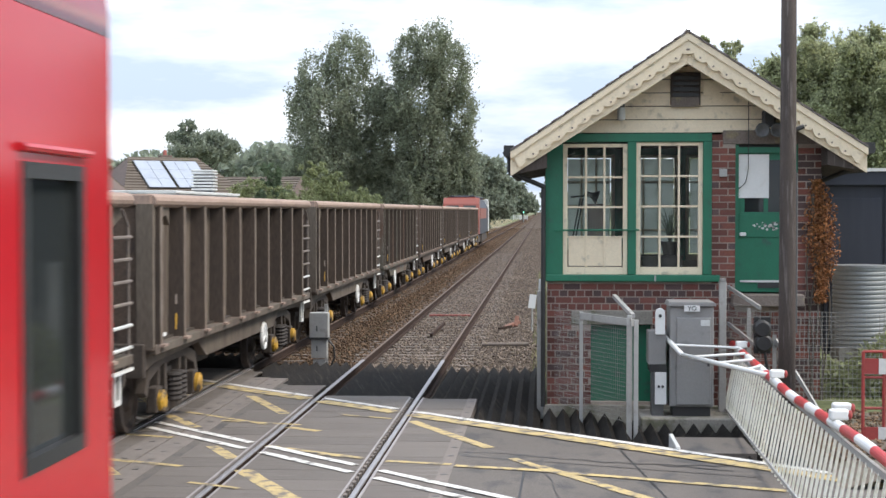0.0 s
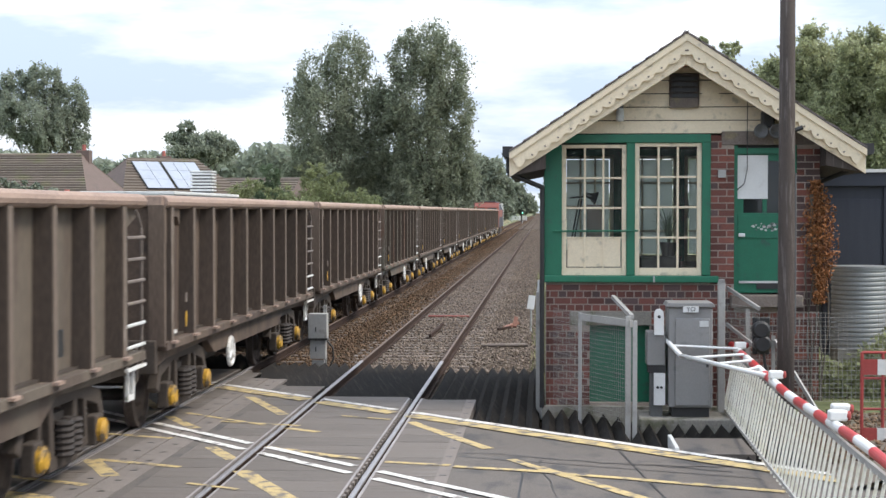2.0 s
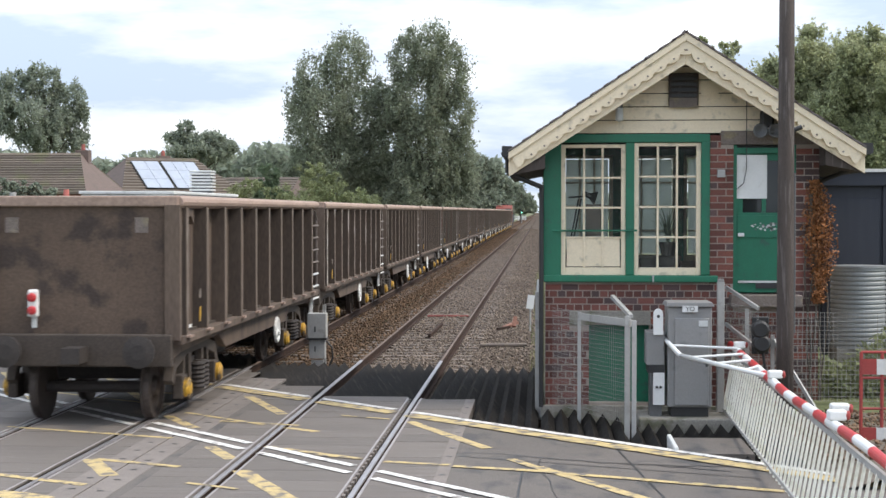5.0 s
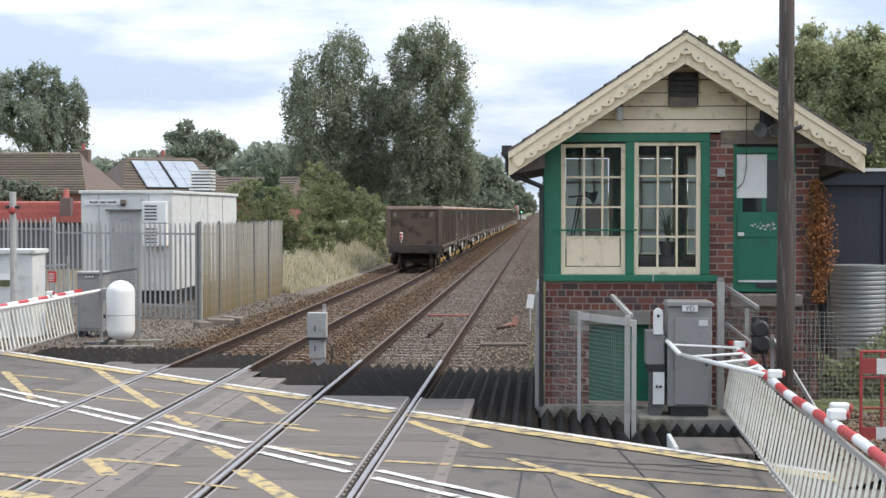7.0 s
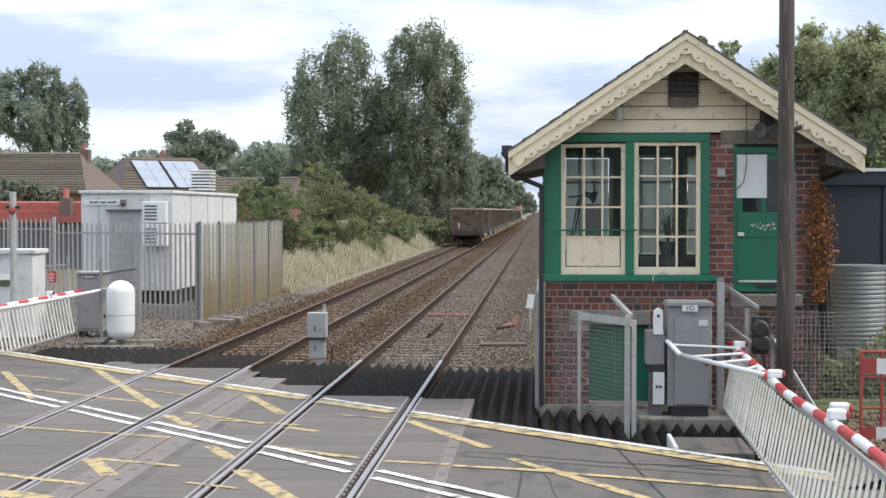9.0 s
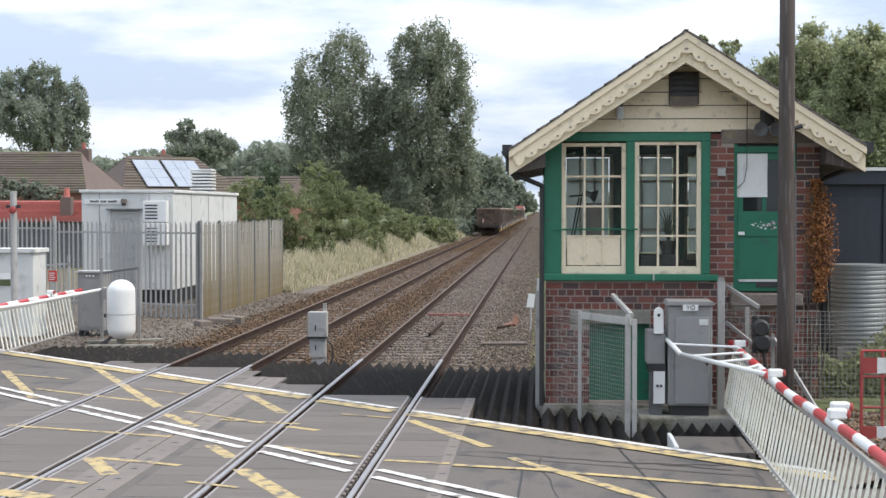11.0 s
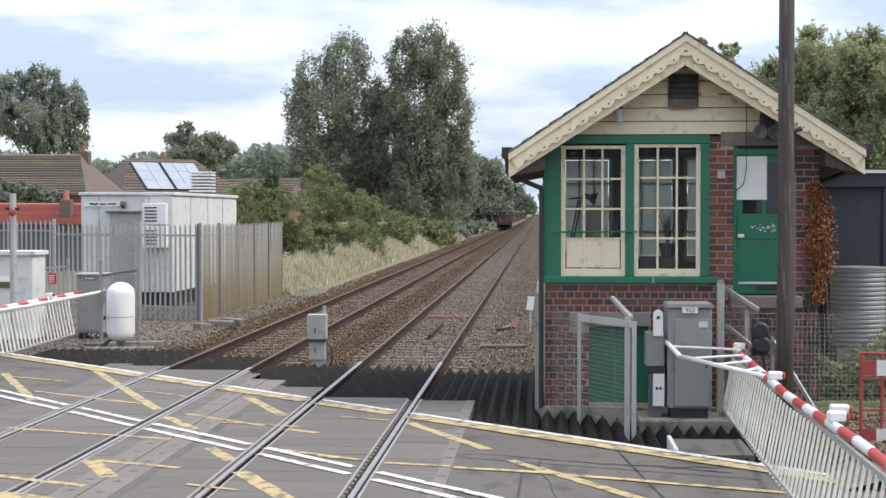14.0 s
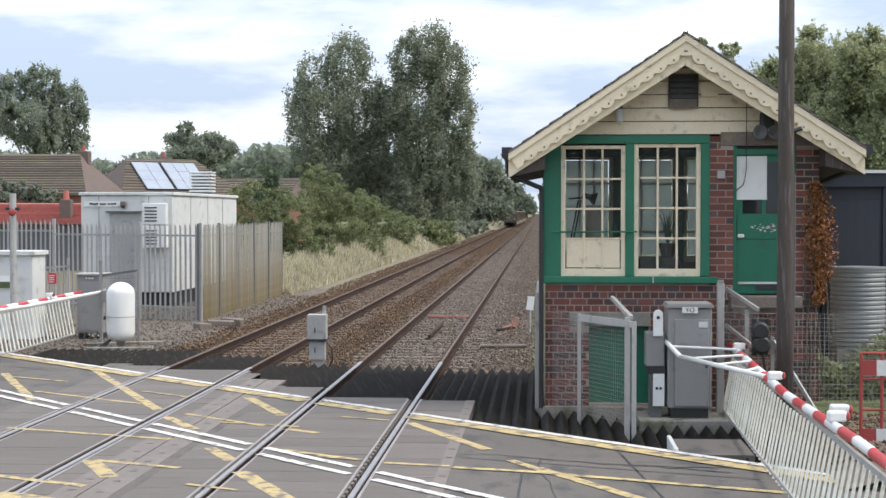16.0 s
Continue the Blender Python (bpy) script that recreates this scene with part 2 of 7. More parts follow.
    wag_green=mat("wagon_green_grey", (0.0968, 0.103, 0.081), (0.145, 0.119, 0.0924), 0.85, 0.8, 30, 0.15, stretch=(1, 1, 0.25), c3=(0.13, 0.072, 0.05), spot=1.5, cut=0.54),
    wag_scraped=mat("wagon_scraped", (0.135, 0.099, 0.0765), (0.18, 0.135, 0.108), 0.85, 0.8, 30, 0.15, stretch=(1, 1, 0.3), c3=(0.42, 0.38, 0.34), spot=4, cut=0.53),
    # outer rib faces: pale scrapes on a tone raised like the lit side
    wag_rub_lit=mat("wagon_rubbed", (0.136, 0.104, 0.0808), (0.17, 0.132, 0.104), 0.85, 0.8, 30, 0.15, stretch=(1, 1, 0.25), c3=(0.3, 0.26, 0.225), spot=4, cut=0.62),
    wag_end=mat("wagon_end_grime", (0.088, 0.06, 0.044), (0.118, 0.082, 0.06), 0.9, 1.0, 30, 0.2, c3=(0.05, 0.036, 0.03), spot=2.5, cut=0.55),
    # rib sides: brown darkened so that their shade is in the colour
    wag_rib_shade=mat("wagon_rib_grime", (0.05, 0.038, 0.031), (0.075, 0.055, 0.043), 0.9, 1.5, 30, 0.2, stretch=(1, 1, 0.3)),
    gravel_earth=mat("gravel_earth", (0.156, 0.127, 0.1), (0.115, 0.0927, 0.0713), 0.95, 0.5, 14, 0.7, c3=(0.12, 0.105, 0.075), spot=1.2, cut=0.56, grain=0.5),
    leaf_shrub=mat("dark_shrub_leaf", (0.1, 0.15, 0.085), (0.15, 0.2, 0.115), 0.7, 0.4, 8, 0.0, island=0.35, grain=0.2, leafy=0.45),
    steel_edge=mat("worn_steel_edge", (0.36, 0.33, 0.32), (0.26, 0.235, 0.225), 0.55, 3, 40, 0.05, 0.3, grain=0.2),
    wire=mat("weathered_wire", (0.34, 0.335, 0.32), (0.26, 0.255, 0.245), 0.65, 3, 30, 0.05, 0.2, grain=0.15),
    room_dark=mat("dark_stained_wood", (0.04, 0.034, 0.03), (0.06, 0.05, 0.045), 0.7, 3, 30, 0.1),
    house_plant=mat("house_plant_leaf", (0.04, 0.06, 0.035), (0.06, 0.085, 0.045), 0.5, 4, 30, 0.0),
    wag_rim=mat("wagon_rim_dust", (0.36, 0.26, 0.205), (0.27, 0.195, 0.16), 0.9, 1.0, 20, 0.2),
    under=mat("underframe_grime", (0.0475, 0.0367, 0.0295), (0.0691, 0.0533, 0.0425), 0.85, 2, 30, 0.25),
)



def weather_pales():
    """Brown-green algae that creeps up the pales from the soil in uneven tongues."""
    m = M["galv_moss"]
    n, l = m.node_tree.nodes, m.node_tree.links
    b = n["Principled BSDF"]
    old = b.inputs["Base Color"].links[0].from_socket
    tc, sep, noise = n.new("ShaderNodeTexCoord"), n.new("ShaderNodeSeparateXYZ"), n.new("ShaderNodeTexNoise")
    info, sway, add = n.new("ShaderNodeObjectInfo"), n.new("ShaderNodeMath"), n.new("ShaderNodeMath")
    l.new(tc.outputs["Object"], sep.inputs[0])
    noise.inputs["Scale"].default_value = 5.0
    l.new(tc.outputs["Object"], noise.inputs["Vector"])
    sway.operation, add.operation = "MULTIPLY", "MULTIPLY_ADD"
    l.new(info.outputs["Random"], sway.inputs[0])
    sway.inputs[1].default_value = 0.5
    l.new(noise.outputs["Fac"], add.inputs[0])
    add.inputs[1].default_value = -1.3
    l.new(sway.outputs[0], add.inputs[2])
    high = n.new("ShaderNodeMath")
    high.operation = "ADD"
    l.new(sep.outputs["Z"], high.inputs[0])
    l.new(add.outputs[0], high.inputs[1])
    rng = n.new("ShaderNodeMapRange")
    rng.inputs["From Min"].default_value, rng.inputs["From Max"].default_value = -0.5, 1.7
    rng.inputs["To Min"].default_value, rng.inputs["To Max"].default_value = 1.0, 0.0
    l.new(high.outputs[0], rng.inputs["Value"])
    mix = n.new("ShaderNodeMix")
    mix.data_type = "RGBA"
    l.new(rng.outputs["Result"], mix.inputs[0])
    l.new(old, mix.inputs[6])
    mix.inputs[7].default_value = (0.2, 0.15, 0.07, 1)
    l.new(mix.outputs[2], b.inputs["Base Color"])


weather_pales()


def old_pane():
    """Window glass under a thin film of dust that also imitates reflected sky."""
    m = glass("old_window_glass", (0.86, 0.9, 0.88))
    n, l = m.node_tree.nodes, m.node_tree.links
    b = n["Principled BSDF"]
    b.inputs["IOR"].default_value = 1.08
    # diffuse grey veil: dust, and the sky's reflection put in as colour
    dust_sheen, mix, noise, amount = n.new("ShaderNodeBsdfDiffuse"), n.new("ShaderNodeMixShader"), n.new("ShaderNodeTexNoise"), n.new("ShaderNodeMapRange")
    dust_sheen.inputs["Color"].default_value = (0.55, 0.56, 0.53, 1)
    noise.inputs["Scale"].default_value = 3.0
    amount.inputs["To Min"].default_value, amount.inputs["To Max"].default_value = 0.0, 0.03
    l.new(noise.outputs["Fac"], amount.inputs["Value"])
    l.new(amount.outputs["Result"], mix.inputs[0])
    l.new(b.outputs[0], mix.inputs[1])
    l.new(dust_sheen.outputs[0], mix.inputs[2])
    l.new(mix.outputs[0], n["Material Output"].inputs["Surface"])
    return m


M["old_pane"] = old_pane()
M["green_light"] = bpy.data.materials.new("green_light")
M["green_light"].use_nodes = True
M["green_light"].node_tree.nodes["Principled BSDF"].inputs["Emission Color"].default_value = (0.1, 1.0, 0.55, 1)
M["green_light"].node_tree.nodes["Principled BSDF"].inputs["Emission Strength"].default_value = 2.0


# ---- shapes ----
def box(bm, x0, x1, y0, y1, z0, z1):
    v = [bm.verts.new((x, y, z)) for z in (z0, z1) for x, y in ((x0, y0), (x1, y0), (x1, y1), (x0, y1))]
    for q in ((3, 2, 1, 0), (4, 5, 6, 7), (0, 1, 5, 4), (1, 2, 6, 5), (2, 3, 7, 6), (3, 0, 4, 7)):
        bm.faces.new([v[i] for i in q])
    return v


def tube(bm, a, b, r, r2=None, n=10):
    """A round bar from a to b."""
    a, b = Vector(a), Vector(b)
    turn = (b - a).to_track_quat("Z", "Y").to_matrix().to_4x4()
    return bmesh.ops.create_cone(bm, cap_ends=True, segments=n, radius1=r, radius2=r if r2 is None else r2, depth=(b - a).length,
                                 matrix=Matrix.Translation((a + b) / 2) @ turn)["verts"]


def beam(bm, a, b, w, h, up=(0, 0, 1)):
    """A bar of rectangular section from a to b; w across, h along up."""
    a, b, up = Vector(a), Vector(b), Vector(up)
    d = (b - a).normalized()
    s = d.cross(up).normalized() * w / 2
    u = s.cross(d).normalized() * h / 2
    v = [bm.verts.new(p + i * s + j * u) for p in (a, b) for i, j in ((-1, -1), (1, -1), (1, 1), (-1, 1))]
    for q in ((0, 1, 2, 3), (7, 6, 5, 4), (0, 4, 5, 1), (1, 5, 6, 2), (2, 6, 7, 3), (3, 7, 4, 0)):
        bm.faces.new([v[i] for i in q])


def prism(bm, pts, d):
    """A plate: the outline pts swept by d."""
    d = Vector(d)
    a = [bm.verts.new(p) for p in pts]
    b = [bm.verts.new(Vector(p) + d) for p in pts]
    bm.faces.new(a)
    bm.faces.new(b[::-1])
    for i in range(len(a)):
        j = (i + 1) % len(a)
        bm.faces.new((a[j], a[i], b[i], b[j]))


def part(name, bm, material, parent=None, label="", bevel=0.0, smooth=False):
    bmesh.ops.recalc_face_normals(bm, faces=bm.faces)
    me = bpy.data.meshes.new(name)
    bm.to_mesh(me)
    bm.free()
    me.materials.append(material)
    if smooth:
        me.polygons.foreach_set("use_smooth", [True] * len(me.polygons))
    ob = new(name, me)
    if bevel:
        b = ob.modifiers.new("bevel", "BEVEL")
        b.width, b.segments, b.limit_method = bevel, 2, "ANGLE"
    ob.parent = parent
    if label:
        ob["label"] = label
    return ob


def pbox(name, dims, material, parent=None, label="", bevel=0.0):
    bm = bmesh.new()
    box(bm, *dims)
    return part(name, bm, material, parent, label, bevel)


def ptube(name, a, b, r, material, parent=None, label="", n=12, r2=None):
    bm = bmesh.new()
    tube(bm, a, b, r, r2, n)
    return part(name, bm, material, parent, label)


def thing(name, label, category, group="", at=(0, 0, 0)):
    ob = new(name)
    ob.location = at
    ob.empty_display_size = 0.2
    return tagged(ob, label, category, group)


def mesh_np(name, verts, faces, material, parent=None):
    me = bpy.data.meshes.new(name)
    me.from_pydata(verts, [], faces)
    me.materials.append(material)
    ob = new(name, me)
    ob.parent = parent
    return ob


def copy_part(ob, m, parent=None):
    """Another piece on the same mesh."""
    o = bpy.data.objects.new(ob.name, ob.data)
    scene.collection.objects.link(o)
    o.parent = parent or ob.parent
    o.matrix_basis = m
    return o


def leaf_cards(rng, centres, size, flat=0.0):
    """Small leaf clusters, each a bent pair of triangles, at the centres."""
    n = len(centres)
    a = rng.normal(size=(n, 3))
    a /= np.linalg.norm(a, axis=1)[:, None]
    b = np.cross(a, rng.normal(size=(n, 3)))
    b /= np.linalg.norm(b, axis=1)[:, None]
    s = (size * rng.uniform(0.6, 1.3, n))[:, None]
    c = np.cross(a, b) * 0.25
    v = np.stack([centres - a * s, centres + b * s * 0.5 + c * s, centres + a * s, centres - b * s * 0.5 + c * s], 1).reshape(-1, 3)
    f = np.arange(4 * n).reshape(-1, 4)
    return v, f


def fast_mesh(name, v, f, material, parent=None):
    me = bpy.data.meshes.new(name)
    me.vertices.add(len(v))
    me.vertices.foreach_set("co", np.asarray(v, np.float32).ravel())
    k = f.shape[1]
    me.loops.add(f.size)
    me.loops.foreach_set("vertex_index", f.astype(np.int32).ravel())
    me.polygons.add(len(f))
    me.polygons.foreach_set("loop_start", np.arange(0, f.size, k, dtype=np.int32))
    me.update(calc_edges=True)
    me.materials.append(material)
    ob = new(name, me)
    ob.parent = parent
    return ob


def tree(name, label, x, y, z, height, lobes, leaves, size, material, seed, trunk=0.25, category="tree", bare=0.15, limbs=10, tall=1.5, loose=1.0):
    """A trunk with limbs that carry lobes of leaf clusters; lobes: (dx, dy, height, rx, rz), metres."""
    rng = np.random.default_rng(seed)
    root = thing(name, label, category, at=(x, y, z))
    bm = bmesh.new()
    tube(bm, (0, 0, -0.3), (0.1, 0, height * 0.5), trunk, trunk * 0.6, 9)
    tube(bm, (0.1, 0, height * 0.5), (0, 0.1, height * 0.88), trunk * 0.6, trunk * 0.15, 7)
    for i in range(limbs):
        dx, dy, h, rx, rz = lobes[i % len(lobes)]
        z0 = height * rng.uniform(0.12, 0.55)
        tip = Vector((dx + rng.uniform(-0.6, 0.6) * rx, dy + rng.uniform(-0.6, 0.6) * rx, max(z0 + 0.3, h + rng.uniform(-0.5, 0.5) * rz)))
        tube(bm, (0.05, 0, z0), tip, trunk * 0.32, trunk * 0.06, 6)
    part("trunk", bm, M["bark"], root)
    # sub-clumps scattered through each lobe make an uneven edge with gaps
    pts = []
    vol = np.array([l[3] ** 2 * l[4] for l in lobes]) ** 0.7
    for (dx, dy, h, rx, rz), share in zip(lobes, vol / vol.sum()):
        n_clump = max(8, int(34 * (rx * rx * rz) ** 0.33))
        d = rng.normal(size=(n_clump, 3))
        d /= np.linalg.norm(d, axis=1)[:, None]
        c = d * (rng.uniform(0.35, 1.0, n_clump) ** 0.6)[:, None] * np.array([rx, rx, rz]) + np.array([dx, dy, h])
        r = loose * rng.uniform(0.2, 0.44, n_clump) * (rx * rx * rz) ** (1 / 3)
        spray = rng.normal(size=(n_clump, 16, 3)) + np.array([0, 0, 0.35 * tall])
        spray /= np.linalg.norm(spray, axis=2)[:, :, None]
        spray *= rng.uniform(0.5, 1.15, (n_clump, 16, 1))
        k, j = rng.integers(0, n_clump, int(leaves * share)), rng.integers(0, 16, int(leaves * share))
        u = rng.uniform(0.05, 1.0, len(k)) ** 0.75
        e = rng.normal(size=(len(k), 3)) * (0.16 * (1.15 - 0.7 * u))[:, None]
        pts.append(c[k] + (spray[k, j] * u[:, None] + e) * r[k][:, None] * np.array([0.85, 0.85, tall]))
    pts = np.concatenate(pts)
    pts = pts[pts[:, 2] > height * bare * 0.5]
    v, f = leaf_cards(rng, pts, size)
    fast_mesh("crown", v, f, material, root)
    return root


# ---- ground ----
RAILS = (-1.87, -3.375, -5.235, -6.74)
NEAR, FAR = -2.62, -5.99


def ground():
    bm = bmesh.new()
    xs = [-1500, -300, -60, -30, -16, -9.6, -8.6, -7.7, 0.0, 0.6, 2.9, 3.6, 9, 40, 300, 1500]
    zs = [-0.2, -0.2, -0.2, -0.2, -0.15, -0.12, -0.2, -0.32, -0.32, -0.3, -0.2, 0.12, 0.12, 0.0, 0.0, 0.0]
    ys = [-1500, -60, 0, 12, 20, 30, 60, 150, 400, 1200, 3000]
    rows = [[bm.verts.new((x, y, z if 15 < y or x < 2 else min(z, -0.05))) for x, z in zip(xs, zs)] for y in ys]
    for a, b in zip(rows, rows[1:]):
        for i in range(len(xs) - 1):
            bm.faces.new((a[i], a[i + 1], b[i + 1], b[i]))
    tagged(part("ground", bm, M["field"]), "rough grassy ground beside the railway", "ground", kind="structure")


ground()


def ballast():
    """The stone bed of both tracks, with loose stones on it."""
    for name, x0, x1, m, label in (("ballast_bed", -7.95, -4.3, "ballast_bed", "brown ballast under the far track"),
                                   ("ballast_bed", -4.3, 0.02, "ballast_grey", "grey ballast under the near track")):
        bm = bmesh.new()
        ys = [-60, 18, 24, 30, 36, 44, 54, 70, 100, 160, 300, 700, 2500]
        prof = [(0, -0.27), (0.1, -0.2), (0.45, -0.19), (0.75, -0.2), (1, -0.22)]
        rows = [[bm.verts.new((x0 + (x1 - x0) * u, y, z - (0.14 if y < 23 else 0))) for u, z in prof] for y in ys]
        for a, b in zip(rows, rows[1:]):
            for i in range(len(prof) - 1):
                bm.faces.new((a[i], a[i + 1], b[i + 1], b[i]))
        tagged(part(name, bm, M[m]), label, "ballast", kind="structure")


ballast()


def stones(name, label, x0, x1, y0, y1, n, size, z, seed, material):
    rng = np.random.default_rng(seed)
    k = np.array([(0, 0, 1), (0.94, 0, -0.33), (-0.47, 0.82, -0.33), (-0.47, -0.82, -0.33)])
    y = y0 * (y1 / y0) ** rng.uniform(0, 1, n)
    c = np.stack([rng.uniform(x0, x1, n), y, z + rng.uniform(-0.015, 0.03, n)], 1)
    s = (size * rng.uniform(0.5, 1.3, n))[:, None, None]
    q = rng.normal(size=(n, 3, 3))
    v = (np.einsum("nij,kj->nki", np.linalg.qr(q)[0], k) * s * np.array([1, 1, 0.8]) + c[:, None]).reshape(-1, 3)
    b = np.arange(n)[:, None, None] * 4
    f = (b + np.array([(0, 1, 2), (0, 2, 3), (0, 3, 1), (1, 3, 2)])[None]).reshape(-1, 3)
    tagged(fast_mesh(name, v, f, material), label, "ballast", kind="stuff")


# ---- track ----
def track(name, centre, label):
    root = tagged(thing(name, label, "railway track"), kind="structure")
    for side in (-1, 1):
        x = centre + side * 0.7525
        bm = bmesh.new()
        box(bm, x - 0.075, x + 0.075, -60, 2500, -0.155, -0.135)
        box(bm, x - 0.011, x + 0.011, -60, 2500, -0.135, -0.035)
        rail = part("rail", bm, M["rail_rust"], root, "rusty rail with a polished head")
        bm = bmesh.new()
        prism(bm, [(x - 0.036, -60, -0.035), (x + 0.036, -60, -0.035), (x + 0.036, -60, -0.012), (x - 0.036, -60, -0.012)], (0, 2560, 0))
        part("rail_head", bm, M["rail_rust"], rail)
        bm = bmesh.new()
        sect = [(x - 0.028, -0.0115), (x + 0.028, -0.0115), (x + 0.024, 0.002), (x + 0.014, 0.006), (x - 0.014, 0.006), (x - 0.024, 0.002)]
        split = 28.4 if centre == NEAR else 27.2
        prism(bm, [(x + (u - x) * 1.15, -60, w) for u, w in sect], (0, split + 60, 0))
        part("running_surface", bm, M["rail_top"], rail)
        bm = bmesh.new()
        prism(bm, [(x + (u - x) * 0.75, split, w) for u, w in sect], (0, 2500 - split, 0))
        part("running_surface", bm, M["rail_worn"], rail)
    return root


near_track = track("track_1", NEAR, "straight running line with polished rails on concrete sleepers")
far_track = track("track_2", FAR, "straight running line with brown rusty rails on sleepers")


def sleepers(root, centre, seed):
    rng = random.Random(seed)
    bm = bmesh.new()
    prism(bm, [(-1.25, -0.13, -0.33), (1.25, -0.13, -0.33), (1.25, -0.1, -0.182), (-1.25, -0.1, -0.182)], (0, 0.24, 0))
    first = part("sleeper", bm, M["sleeper"], root)
    first.matrix_basis = pose(centre, 28.6, 0)
    for i in range(1, 120):
        copy_part(first, pose(centre + rng.uniform(-0.02, 0.02), 28.6 + 0.66 * i, rng.uniform(-0.006, 0.008), 0, 0, rng.uniform(-0.3, 0.3)), root)


# ---- crossing ----
def slope_y(x):
    """The road's far edge."""
    return 19.25 - 0.965 * x


def crossing():
    road = tagged(thing("road", "worn grey asphalt road over a level crossing", "road"), kind="structure")
    for x0, x1, y1 in ((-60, -8.0, None), (-8.0, -7.55, 27.8), (-4.25, -4.12, 24.4), (-0.98, 4.4, None)):
        bm = bmesh.new()
        far0 = y1 or slope_y(x0) + 0.32
        far1 = y1 or slope_y(x1) + 0.32
        near0, near1 = slope_y(x0) - 10.5, slope_y(x1) - 10.5
        prism(bm, [(x0, near0, -0.003), (x1, near1, -0.003), (x1, far1, -0.003), (x0, far0, -0.003)], (0, 0, -0.3))
        part("asphalt", bm, M["asphalt"], road)
    bm = bmesh.new()
    prism(bm, [(4.4, slope_y(4.4) - 10.5, -0.012), (40, slope_y(40) - 10.5, -0.012), (40, slope_y(40), -0.012), (4.4, slope_y(4.4), -0.012)], (0, 0, -0.2))
    part("asphalt", bm, M["asphalt"], road)
    # panels between and beside the rails, laid square to the track
    for x0, x1, y1 in ((-7.55, -6.82, 27.4), (-6.64, -5.33, 26.75), (-5.16, -4.87, 26.2), (-4.12, -3.47, 24.2), (-3.27, -2.0, 22.87), (-1.79, -1.12, 22.6)):
        for i in range(22):
            y = y1 - i * 0.6
            pbox("crossing_panel", (x0, x1, y - 0.592, y, -0.25, random.uniform(-0.001, 0.0015)), M["panel"], road)
        pbox("panel_bed", (x0, x1, 9.0, y1 - 0.01, -0.26, -0.02), M["strip"], road)
    # pale edge beams with bolt pockets
    for x0, x1, y1 in ((-4.87, -4.58, 25.3), (-4.56, -4.25, 25.2), (-1.12, -0.98, 22.62)):
        beam_ob = pbox("edge_beam", (x0, x1, 8, y1, -0.25, 0.001), M["strip"], road, "pale bolted concrete edge beam")
        bm = bmesh.new()
        for i in range(22):
            box(bm, (x0 + x1) / 2 - 0.035, (x0 + x1) / 2 + 0.035, y1 - 0.3 - i * 0.62 - 0.05, y1 - 0.3 - i * 0.62, 0.0, 0.003)
        part("bolt_pockets", bm, M["black"], beam_ob)
    # flangeway blocks inside the near rail
    bm = bmesh.new()
    for i in range(60):
        y = 22.7 - i * 0.24
        box(bm, -1.972, -1.94, y - 0.11, y, -0.058, -0.012)
    part("flangeway_blocks", bm, M["strip"], road)
    for x in RAILS:
        inner = -1 if x in (RAILS[0], RAILS[2]) else 1
        end = 26.6 if x < -4 else 22.7
        for name, d0, d1, z, m in (("flangeway", inner * 0.037, inner * 0.104, -0.06, "guard"), ("edge_strip", inner * 0.104, inner * 0.128, 0.005, "steel_edge"),
                                   ("rail_seal", -inner * 0.037, -inner * 0.066, -0.03, "guard"), ("edge_strip", -inner * 0.066, -inner * 0.095, 0.005, "steel_edge"),
                                   ("seal_base", -inner * 0.095, -inner * 0.13, -0.001, "panel")):
            a, b = sorted((x + d0, x + d1))
            pbox(name, (a, b, 8, end, -0.2, z), M[m], road)
    return road


road = crossing()


def marking(name, a, b, w, m, label, z=0.0105):
    bm = bmesh.new()
    a, b = Vector((*a, z)), Vector((*b, z))
    s = (b - a).cross(Vector((0, 0, 1))).normalized() * w / 2
    n = max(2, int((b - a).length / 0.25))
    rng = random.Random(name + str(a.x))
    left = [bm.verts.new(a + (b - a) * i / n + s * (1 + rng.uniform(-0.12, 0.12))) for i in range(n + 1)]
    right = [bm.verts.new(a + (b - a) * i / n - s * (1 + rng.uniform(-0.12, 0.12))) for i in range(n + 1)]
    for i in range(n):
        bm.faces.new((left[i], left[i + 1], right[i + 1], right[i]))
    return tagged(part(name, bm, M[m]), label, "road marking", kind="structure")


